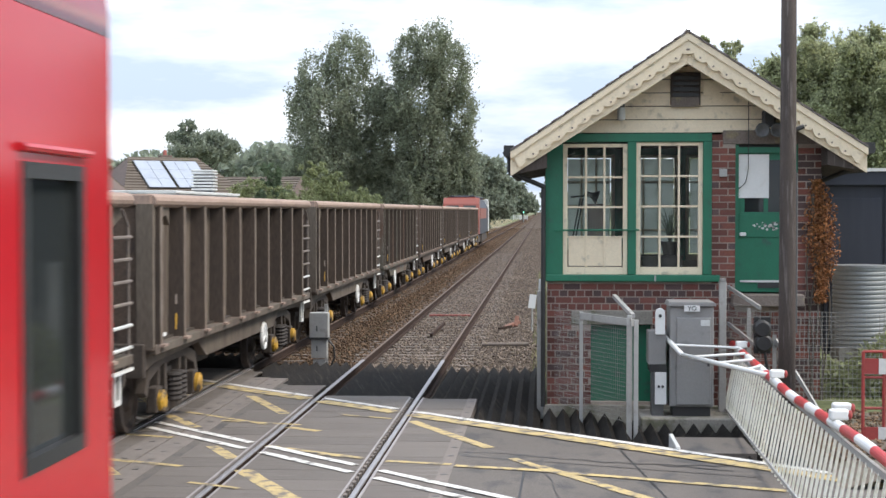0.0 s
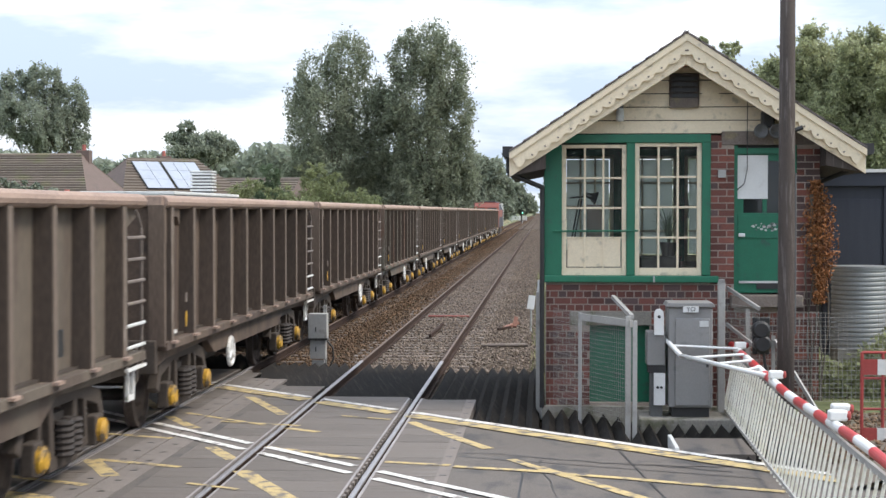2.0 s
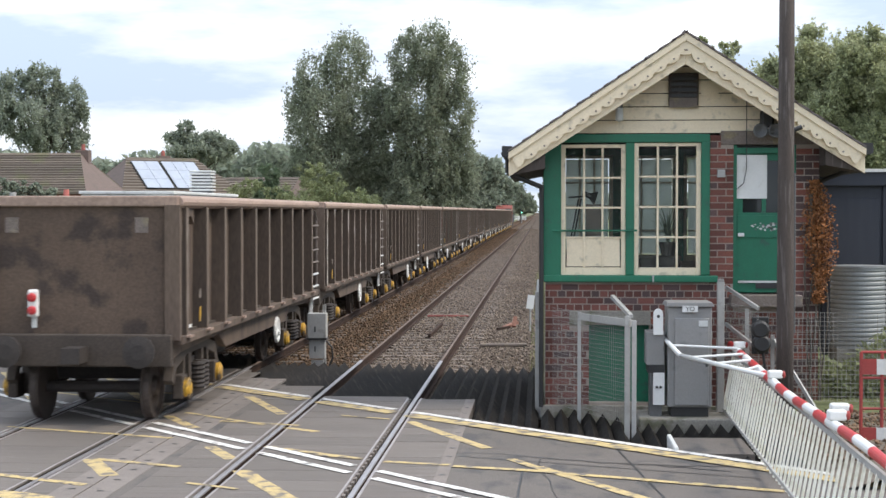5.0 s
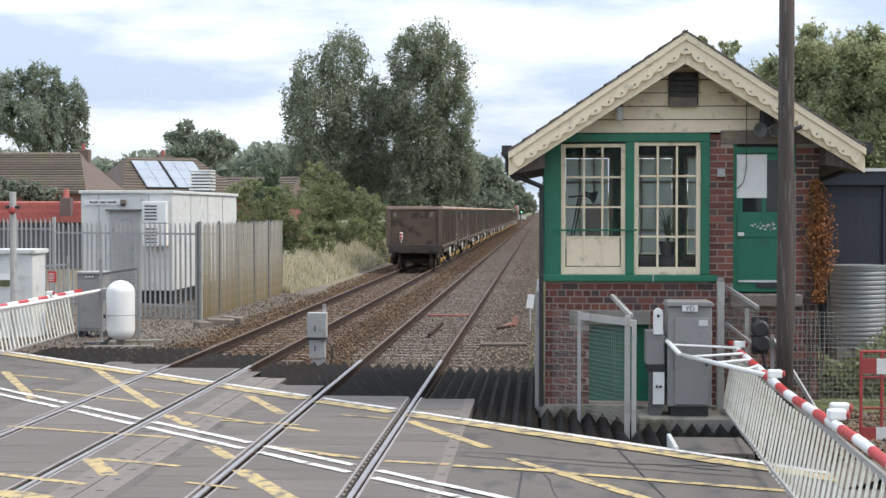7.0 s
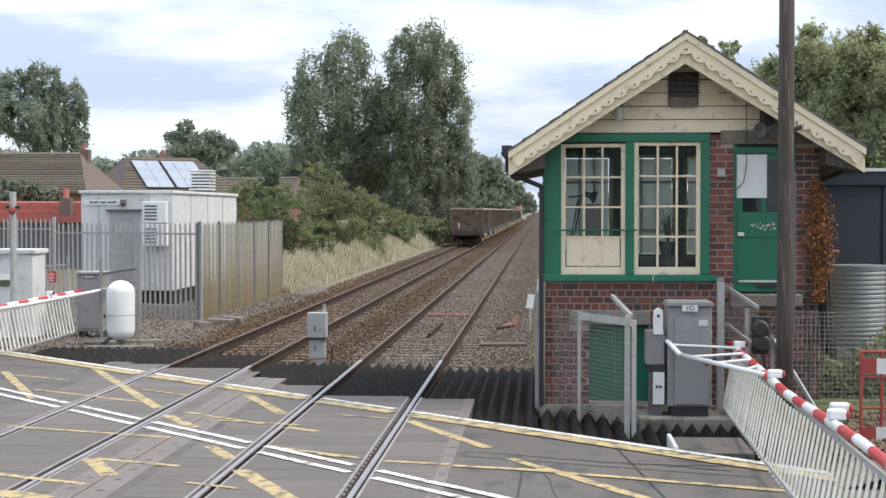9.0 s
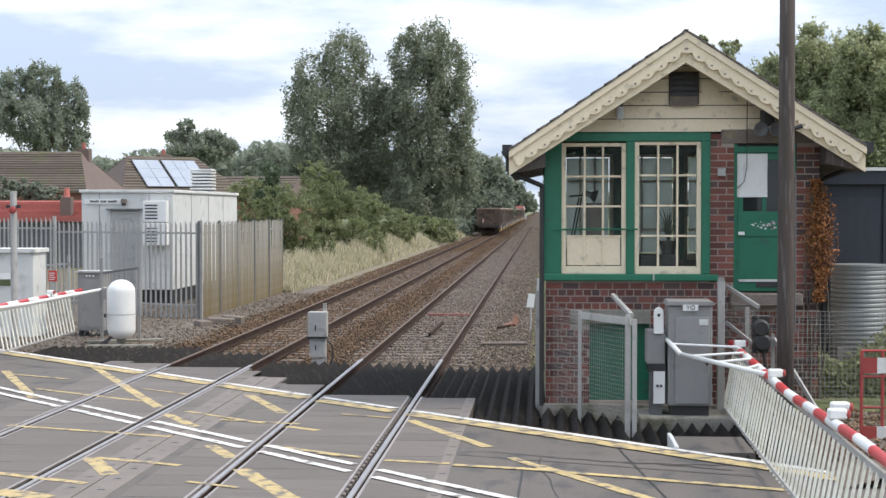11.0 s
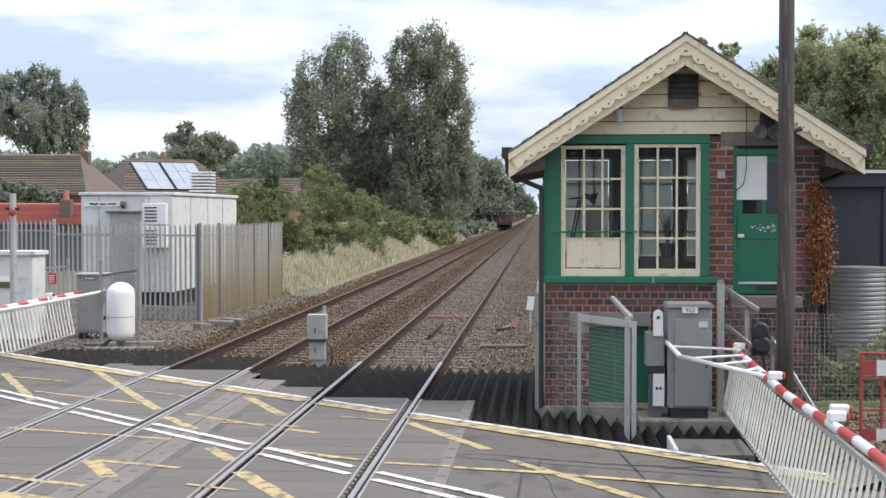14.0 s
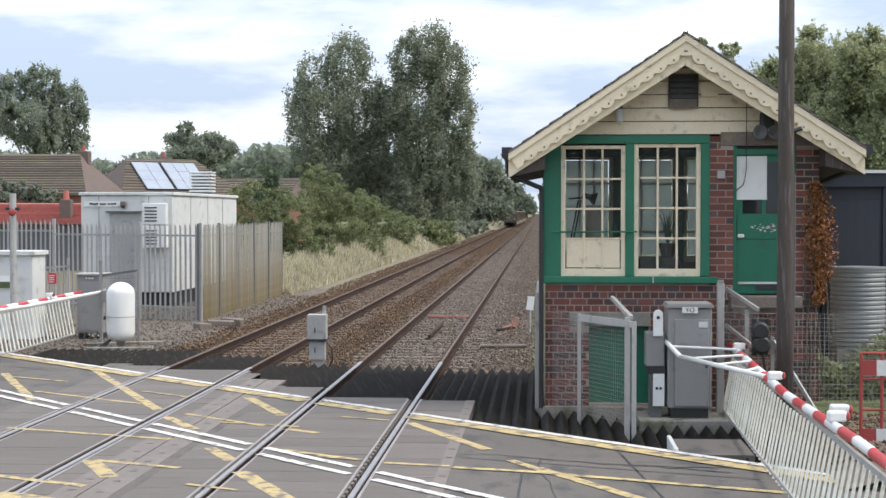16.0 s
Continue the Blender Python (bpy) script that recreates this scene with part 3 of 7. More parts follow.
def markings():
    e = lambda x, d=0.0: (x, slope_y(x) + d)
    for x0, x1 in ((-14, -6.85), (-6.6, -5.33), (-5.1, -3.5), (-3.25, -2.05), (-1.8, 5.5)):
        marking("edge_line", e(x0, 0.1), e(x1, 0.1), 0.13, "white_line", "white painted line along the road edge")
        marking("box_edge_line", e(x0, -0.24), e(x1, -0.24), 0.27, "yellow_line", "worn yellow line of the box junction")
    c = lambda x, d=0.0: (x, 14.35 - 1.06 * x + d)
    for d in (0.05, -0.4):
        for x0, x1 in ((-14, -6.85), (-6.6, -5.33), (-5.1, -3.5), (-3.25, -2.05), (-1.75, 0.6)):
            marking("centre_line", c(x0, d), c(x1, d), 0.115, "white_line", "double white centre line")
    # the yellow hatching
    hatch = [((-9.32, 25.93), (-7.55, 22.21), 0.15), ((-7.97, 26.68), (-5.41, 21.24), 0.15), ((-5.13, 20.54), (-4.46, 19.38), 0.15), ((-3.93, 17.85), (-3.49, 16.97), 0.15),
                    ((-5.09, 16.87), (-4.55, 15.80), 0.2), ((-3.24, 16.23), (-2.41, 14.55), 0.2), ((-4.44, 22.82), (-3.55, 20.76), 0.16), ((-1.75, 20.14), (-0.64, 17.93), 0.15),
                    ((-0.35, 17.17), (0.17, 16.24), 0.12), ((-0.05, 16.66), (1.10, 14.72), 0.15), ((-9.01, 25.40), (-7.80, 24.70), 0.09), ((-7.89, 23.33), (-5.84, 21.91), 0.09),
                    ((-6.92, 19.33), (-4.55, 18.49), 0.1), ((-5.88, 15.85), (-4.65, 15.26), 0.12), ((-5.03, 16.87), (-3.95, 16.41), 0.11), ((-4.92, 20.84), (-3.60, 19.70), 0.09),
                    ((-3.29, 19.46), (-2.83, 19.13), 0.13), ((-3.27, 17.89), (-2.02, 17.06), 0.1), ((-1.75, 16.89), (-1.01, 16.71), 0.11), ((-0.97, 16.63), (-0.17, 16.43), 0.13),
                    ((-0.17, 16.43), (2.43, 15.34), 0.13), ((-4.27, 20.03), (-3.15, 19.67), 0.08), ((-6.24, 23.44), (-5.37, 22.76), 0.08), ((-5.42, 14.77), (-4.80, 14.45), 0.3),
                    ((-2.76, 20.69), (-2.03, 20.34), 0.07), ((-2.57, 17.31), (-2.05, 17.06), 0.08), ((-3.64, 15.42), (-3.05, 15.11), 0.07)]
    for i, (a, b, w) in enumerate(hatch):
        marking("hatching_line", a, b, w, "yellow_line", "worn yellow hatching of the box junction", 0.0025 + 0.00025 * i)

    for a, b in (((-0.2, 16.45), (-0.28, 12.0)), ((-0.95, 17.35), (2.3, 16.1)), ((0.9, 17.9), (1.3, 14.0))):
        marking("tar_seam", a, b, 0.022, "black", "thin black tar seam in the asphalt", 0.0005)

    rng = random.Random(15)
    for x, y, dx, dy, n in ((-0.9, 17.6, 0.22, -0.1, 16), (0.0, 17.2, 0.02, -0.22, 12), (0.9, 16.9, 0.2, -0.02, 10), (-9.6, 27.0, 0.2, -0.12, 10)):
        bm = bmesh.new()
        last = None
        for k in range(n):
            w = 0.006 * rng.uniform(0.4, 1.3)
            pair = [bm.verts.new((x + e * w * (abs(dy) > abs(dx)), y + e * 3 * w * (abs(dx) >= abs(dy)), 0.0008)) for e in (-1, 1)]
            if last:
                bm.faces.new((last[0], last[1], pair[1], pair[0]))
            last = pair
            x, y = x + dx * rng.uniform(0.5, 1.4) + rng.uniform(-0.05, 0.05), y + dy * rng.uniform(0.5, 1.4) + rng.uniform(-0.07, 0.07)
        tagged(part("asphalt_crack", bm, M["black"]), "thin jagged crack in the asphalt", "road crack", kind="structure")


markings()


# ---- trespass guards: sharp black ridges ----
def guards():
    root = tagged(thing("trespass_guards", "black ridged anti-trespass guards of rubber beside the crossing", "trespass guard"), kind="structure")

    def ridged(x0, x1, y0, y1, pitch=0.19, h=0.13, z=-0.16, clip=None):
        n = int((x1 - x0) / pitch)
        for i in range(n):
            x = x0 + i * pitch
            a, b = y0, y1
            if clip:
                a, b = max(y0, clip(x)), y1
            bm = bmesh.new()
            prism(bm, [(x, a, z), (x + pitch, a, z), (x + pitch * 0.5, a, z + h)], (0, b - a, 0))
            part("guard_ridge", bm, M["guard"], root)

    ridged(-3.3, -1.95, 22.9, 28.2)
    ridged(-1.75, 0.0, 20, 27.7, clip=lambda x: slope_y(x) + 0.3 if x > -1.0 else 22.7)
    ridged(-5.1, -3.5, 24.6, 28.35)
    ridged(-6.65, -5.3, 26.8, 30.0)
    ridged(-10.2, -6.85, 27.6, 31.2, clip=lambda x: max(28.0, slope_y(x) + 0.6))
    n = 16
    for i in range(n):
        x = 0.0 + i * 0.19
        y0, y1 = slope_y(x) + 0.3, 22.4 - 1.45 * min(x, 1.4)
        if y1 > y0 + 0.2:
            bm = bmesh.new()
            prism(bm, [(x, y0, -0.16), (x + 0.19, y0, -0.16), (x + 0.095, y0, -0.02)], (0, y1 - y0, 0))
            part("guard_ridge", bm, M["guard"], root)


guards()


# ---- train ----
PITCH, BODY = 13.17, 12.15


def lathe(bm, profile, centre, axis, n=20):
    """Turns (along, radius) pairs round an axis through centre."""
    axis = Vector(axis).normalized()
    a = axis.orthogonal().normalized()
    b = axis.cross(a)
    rings = []
    for h, r in profile:
        rings.append([bm.verts.new(Vector(centre) + axis * h + (a * math.cos(2 * math.pi * i / n) + b * math.sin(2 * math.pi * i / n)) * max(r, 1e-4)) for i in range(n)])
    for p, q in zip(rings, rings[1:]):
        for i in range(n):
            j = (i + 1) % n
            bm.faces.new((p[i], p[j], q[j], q[i]))
    bm.faces.new(rings[0][::-1])
    bm.faces.new(rings[-1])


def wheelset(parent, x, y, z=0.43):
    for s in (-1, 1):
        bm = bmesh.new()
        lathe(bm, [(-0.06, 0.44), (-0.035, 0.46), (-0.03, 0.43), (0.06, 0.425), (0.07, 0.36), (0.02, 0.33), (0.02, 0.16), (0.08, 0.12), (0.08, 0.01)],
              (x + s * 0.75, y, z), (s, 0, 0), 24)
        part("wheel", bm, M["wheel_face"], parent)
    bm = bmesh.new()
    tube(bm, (x - 0.8, y, z), (x + 0.8, y, z), 0.08)
    part("axle", bm, M["steel_dark"], parent)


def bogie(root, y, wheelbase=2.0):
    bg = thing("bogie", "", "")
    for k in ("label", "category"):
        if k in bg:
            del bg[k]
    bg.parent = root
    bg.location = (0, y, 0)
    for s in (-1, 1):
        x = s * 1.0
        bm = bmesh.new()
        # cast side frame: an arched top bar on two pillars and horn guides
        x = s * 1.06
        for p, q, w in (((-1.36, 0.52), (-1.22, 0.8), 0.15), ((-1.26, 0.76), (-0.5, 0.93), 0.17), ((-0.55, 0.92), (0.55, 0.92), 0.17), ((0.5, 0.93), (1.26, 0.76), 0.17),
                        ((1.22, 0.8), (1.36, 0.52), 0.15), ((-0.4, 0.9), (-0.36, 0.26), 0.14), ((0.4, 0.9), (0.36, 0.26), 0.14), ((-0.46, 0.27), (0.46, 0.27), 0.14),
                        ((-0.72, 0.86), (-0.78, 0.3), 0.1), ((0.72, 0.86), (0.78, 0.3), 0.1), ((-0.76, 0.36), (-0.4, 0.28), 0.1), ((0.76, 0.36), (0.4, 0.28), 0.1)):
            beam(bm, (x, *p), (x, *q), 0.13, w)
        fr = part("side_frame", bm, M["under"], bg, bevel=0.012)
        for yy in (-0.14, 0.14):
            bm = bmesh.new()
            lathe(bm, [p for i in range(6) for p in ((i * 0.062, 0.095), (i * 0.062 + 0.03, 0.12))] + [(0.37, 0.095)], (x + s * 0.1, yy, 0.32), (0, 0, 1), 12)
            part("coil_spring", bm, M["steel_dark"], fr)
        for e in (-1, 1):
            yy = e * wheelbase / 2
            bm = bmesh.new()
            box(bm, x + (0.0 if s > 0 else -0.14), x + (0.14 if s > 0 else 0.0), yy - 0.15, yy + 0.15, 0.28, 0.6)
            part("axlebox", bm, M["under"], fr, bevel=0.02)
            bm = bmesh.new()
            lathe(bm, [(0, 0.135), (0.05, 0.135), (0.055, 0.115), (0.075, 0.1), (0.08, 0.02)], (x + s * 0.14, yy, 0.43), (s, 0, 0), 16)
            part("axle_cover", bm, M["yellow"], fr, "yellow round axle cover")
    for e in (-1, 1):
        wheelset(bg, 0, e * wheelbase / 2)
    pbox("bolster", (-1.05, 1.05, -0.22, 0.22, 0.45, 0.75), M["steel_dark"], bg)
    return bg


def wagon():
    root = thing("box_wagon", "high-sided open box wagon with ribbed rusty brown sides", "railway wagon", "wagons of the freight train")
    h, w0, w1 = BODY / 2, 1.22, 1.31
    zb, zt = 1.12, 2.98
    # floor and the ribbed sides, which stop short of the ends
    e0, e1 = h, h - 0.8
    pbox("wagon_floor", (-1.2, 1.2, -h + 0.1, h - 0.1, zb, zb + 0.08), M["under"], root)
    for s in (-1, 1):
        bm = bmesh.new()
        prism(bm, [(s * 1.09, -e0, zb), (s * 1.13, -e0, zb), (s * 1.15, -e0, zt), (s * 1.11, -e0, zt)], (0, e0 + e1, 0))
        part("side_panel", bm, M["wag_brown"], root)
        for i in range(10):
            y = -e0 + 0.3 + i * (e0 + e1 - 0.4) / 9
            bm = bmesh.new()
            prism(bm, [(s * 1.12, y - 0.09, zb + 0.02), (s * 1.33, y - 0.06, zb + 0.02), (s * 1.33, y + 0.06, zb + 0.02), (s * 1.12, y + 0.11, zb + 0.02)], (0, 0, zt - zb - 0.14))
            # shade painted into the rib; the plate on its face takes the lit tone
            rib = part("rib", bm, M["wag_rib_shade"], root)
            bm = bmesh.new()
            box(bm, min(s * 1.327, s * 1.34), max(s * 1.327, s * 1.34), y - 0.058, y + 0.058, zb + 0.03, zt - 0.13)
            part("rib_face", bm, M["wag_brown"], rib, "rubbed outer face of the rib in a lit tone")
            bm = bmesh.new()
            prism(bm, [(s * 1.12, y - 0.13, zb + 0.05), (s * 1.4, y - 0.1, zb + 0.05), (s * 1.4, y + 0.09, zb + 0.05), (s * 1.12, y + 0.2, zb + 0.05)], (0, 0, -0.03))
            part("rib_foot", bm, M["wag_rim"], rib)
        bm = bmesh.new()
        prism(bm, [(s * (1.25 + 0.11 * math.cos(k)), -h - 0.02, zt - 0.06 + 0.085 * math.sin(k)) for k in [math.pi * j / 6 for j in range(12)]], (0, 2 * h + 0.04, 0))
        part("top_rim", bm, M["wag_rim"], root, "dusty rounded top rim", smooth=False)
        # gusset over the ladder recess, and the flush corner of the other end
        bm = bmesh.new()
        prism(bm, [(s * 1.18, e1, 2.9), (s * 1.18, h, 2.9), (s * 1.18, h, 2.74), (s * 1.18, e1, 2.5)], (s * 0.05, 0, 0))
        part("end_gusset", bm, M["wag_brown"], root)
        pbox("corner_plate", (s * 1.2 - 0.1, s * 1.2 + 0.1, -h, -h + 0.12, zb, zt - 0.1), M["wag_brown"], root)
        bm = bmesh.new()
        box(bm, s * 1.1 if s > 0 else -1.34, 1.34 if s > 0 else -1.1, -h, h, zb - 0.06, zb + 0.05)
        part("side_rail", bm, M["wag_brown"], root, bevel=0.01)
        # sole bar, deeper amidships
        bm = bmesh.new()
        x = s * 1.08
        prism(bm, [(x, -h, 1.06), (x, -h, 0.86), (x, -5.6, 0.92), (x, -3.2, 0.97), (x, -2.7, 0.74), (x, 2.7, 0.74), (x, 3.2, 0.97), (x, 5.6, 0.92), (x, h, 0.86), (x, h, 1.06)], (s * 0.12, 0, 0))
        part("sole_bar", bm, M["wag_brown"], root, bevel=0.008)
        # hand brake wheel
        bm = bmesh.new()
        yc = 1.7
        for i in range(20):
            a0, a1 = 2 * math.pi * i / 20, 2 * math.pi * (i + 1) / 20
            tube(bm, (s * 1.22, yc + 0.21 * math.cos(a0), 0.66 + 0.21 * math.sin(a0)), (s * 1.22, yc + 0.21 * math.cos(a1), 0.66 + 0.21 * math.sin(a1)), 0.03, n=6)
        tube(bm, (s * 1.2, yc, 0.66), (s * 1.235, yc, 0.66), 0.07, n=12)
        for i in range(3):
            a0 = math.pi * (0.5 + 2 * i / 3)
            tube(bm, (s * 1.22, yc, 0.66), (s * 1.22, yc + 0.2 * math.cos(a0), 0.66 + 0.2 * math.sin(a0)), 0.036, n=6)
        part("brake_wheel", bm, M["white"], root, "white hand brake wheel")
        ptube("brake_spindle", (s * 1.0, yc, 0.66), (s * 1.24, yc, 0.66), 0.03, M["steel_dark"], root)
        # brake gear hanging under the frame
        pbox("brake_cylinder", (s * 0.5 - 0.2, s * 0.5 + 0.2, -1.2, -0.2, 0.45, 0.75), M["steel_dark"], root, bevel=0.08)
        # ladder at the leading end
        bm = bmesh.new()
        for y in (h - 0.04, h - 0.72):
            tube(bm, (s * 1.3, y, 0.98), (s * 1.3, y, 2.62), 0.017, n=6)
        tube(bm, (s * 1.3, h - 0.04, 2.62), (s * 1.3, h - 0.3, 2.82), 0.017, n=6)
        lad = part("ladder", bm, M["stone"], root)
        for i in range(1, 7):
            ptube("rung", (s * 1.32, h - 0.76, 1.0 + i * 0.25), (s * 1.32, h, 1.0 + i * 0.25), 0.021, M["stone" if i > 2 else "off_white"], lad, n=6)
        pbox("lower_step", (s * 1.32 - 0.02, s * 1.32 + 0.02, h - 0.78, h + 0.02, 0.985, 1.02), M["white"], root, "white painted step")
        bm = bmesh.new()
        for y in (h - 0.32, h - 0.1):
            box(bm, s * 1.2 - 0.02, s * 1.2 + 0.02, y - 0.03, y + 0.03, 0.62, 0.98)
        box(bm, s * 1.2 - 0.02, s * 1.2 + 0.02, h - 0.35, h - 0.07, 0.6, 0.66)
        part("stirrup", bm, M["white"], root, "white stirrup step")
        # recess with control levers at the trailing end
        pbox("control_box", (s * 1.16 - 0.06, s * 1.16 + 0.06, -h + 0.46, -h + 0.8, 1.3, 1.62), M["under"], root, bevel=0.01)
        pbox("control_box", (s * 1.16 - 0.06, s * 1.16 + 0.06, -h + 0.46, -h + 0.8, 1.75, 2.2), M["steel_dark"], root, bevel=0.01)
        pbox("control_lever", (s * 1.27 - 0.02, s * 1.27 + 0.02, -h + 0.5, -h + 0.72, 1.24, 1.28), M["white"], root, "white control lever")
        bm = bmesh.new()
        prism(bm, [(s * 1.16, -h + 0.12, 2.86), (s * 1.16, -h + 0.92, 2.86), (s * 1.16, -h + 0.92, 2.62), (s * 1.16, -h + 0.78, 2.74), (s * 1.16, -h + 0.4, 2.72), (s * 1.16, -h + 0.2, 2.4),
                   (s * 1.16, -h + 0.12, 2.3)], (s * 0.12, 0, 0))
        part("recess_gusset", bm, M["wag_brown"], root)
        pbox("yellow_tag", (s * 1.345 - 0.006, s * 1.345 + 0.006, -h + 0.96, -h + 1.02, 1.3, 1.5), M["yellow"], root, "small yellow tag")
        pbox("pale_label", (s * 1.345 - 0.006, s * 1.345 + 0.006, -h + 0.95, -h + 1.03, 1.62, 1.74), M["stone"], root)
        pbox("data_panel", (s * 1.2 - 0.012, s * 1.2 + 0.012, 3.0, 3.38, 1.35, 1.62), M["black"], root, "black data panel")
    for e in (-1, 1):
        y = e * h
        bm = bmesh.new()
        yi = e1 if e > 0 else -e0
        box(bm, -1.14, 1.2, min(yi, yi - e * 0.06), max(yi, yi - e * 0.06), zb, zt - 0.02)
        part("end_panel", bm, M["wag_end"], root, "grimy brown end of the wagon")
        bm = bmesh.new()
        box(bm, -1.3, 1.3, min(y - e * 0.08, y + e * 0.05), max(y - e * 0.08, y + e * 0.05), zt - 0.12, zt + 0.02)
        part("end_rim", bm, M["wag_rim"], root, bevel=0.02)
        bm = bmesh.new()
        box(bm, -1.22, 1.22, min(y, y + e * 0.12), max(y, y + e * 0.12), 0.78, 1.2)
        part("headstock", bm, M["under"], root, bevel=0.02)
        for s in (-1, 1):
            bm = bmesh.new()
            lathe(bm, [(0, 0.1), (0.25, 0.09), (0.27, 0.2), (0.34, 0.21), (0.36, 0.1)], (s * 0.87, y + e * 0.1, 1.0), (0, e, 0), 14)
            part("buffer", bm, M["steel_dark"], root)
            # corner post
            bm = bmesh.new()
            yi = e1 if e > 0 else -e0
            box(bm, s * 1.22 - 0.1, s * 1.22 + 0.1, yi - 0.02 if e > 0 else yi - 0.06, yi + 0.06 if e > 0 else yi + 0.02, zb, zt - 0.1)
            part("corner_post", bm, M["wag_brown"], root)
        pbox("coupling", (-0.12, 0.12, min(y, y + e * 0.5), max(y, y + e * 0.5), 0.85, 1.05), M["steel_dark"], root)
    for y in (-4.35, 3.65):
        bogie(root, y)
    return root


# distance of the last wagon's leading end along the line
TRAIN = [(0.0, -101.5), (0.5, -88.3), (2.0, -48.2), (4.2, 10.1), (6.3, 66.2), (7.0, 84.0), (9.0, 134.7), (11.5, 196.5), (13.5, 246.0), (16.0, 306.0)]
PAINTS = ["wag_brown", "wag_scraped", "wag_brown", "wag_brown", "wag_green", "wag_grey", "wag_brown", "wag_brown", "wag_green", "wag_grey", "wag_grey",
          "wag_grey", "wag_green", "wag_brown", "wag_grey", "wag_brown", "wag_grey"]
# how far the hand brake stands behind the leading end, wagon by wagon
BRAKES = [4.4, 5.0, 3.8, 7.6, 7.0, 5.2, 7.7, 4.2, 4.5, 7.8, 4.4, 4.4, 7.7, 4.4, 4.4, 4.4, 4.4]


def freight():
    cars = [wagon()]
    for i in range(1, 17):
        cars.append(copy_thing(cars[0], pose(FAR, 0, 0)))
    for c, p, b in zip(cars, PAINTS, BRAKES):
        for o in c.children:
            if o.type == "MESH" and o.data.materials[0] == M["wag_brown"]:
                o.material_slots[0].link = "OBJECT"
                o.material_slots[0].material = M["wag_brown" if p == "wag_scraped" else p]
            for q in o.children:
                # outer rib faces get the paler lit tone, one wagon the scraped paint
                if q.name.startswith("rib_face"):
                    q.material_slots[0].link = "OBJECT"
                    q.material_slots[0].material = M[p if p == "wag_green" else "wag_scraped" if p == "wag_scraped" else "wag_rub_lit"]
            if o.name.startswith("brake_wheel") or o.name.startswith("brake_spindle"):
                o.location.y += BODY / 2 - b - 1.7
        if p != "wag_brown":
            c["label"] = "high-sided open box wagon with ribbed grimy grey sides"
    return cars


WAGONS = freight()



# ---- signal box ----
FY = 21.9                                     # the gable front
BACK = 26.4
APEX = (1.99, 5.24)


def wavy(bm, a, b, top, y, amp=0.035, pitch=0.3, drop=0.14, thick=0.02):
    """A board along the slope a-b whose lower edge runs in waves."""
    a, b = Vector(a), Vector(b)
    d = (b - a).normalized()
    n = Vector((-d.z, 0, d.x))
    if n.z > 0:
        n = -n
    steps = int((b - a).length / 0.03)
    up, low = [], []
    for i in range(steps + 1):
        s = (b - a).length * i / steps
        p = a + d * s
        up.append(p + n * top)
        w = abs(math.sin(math.pi * s / pitch))
        low.append(p + n * (top + drop + amp * (2 * w ** 0.6 - 1)))
    for i in range(steps):
        prism(bm, [up[i], up[i + 1], low[i + 1], low[i]], (0, thick, 0))


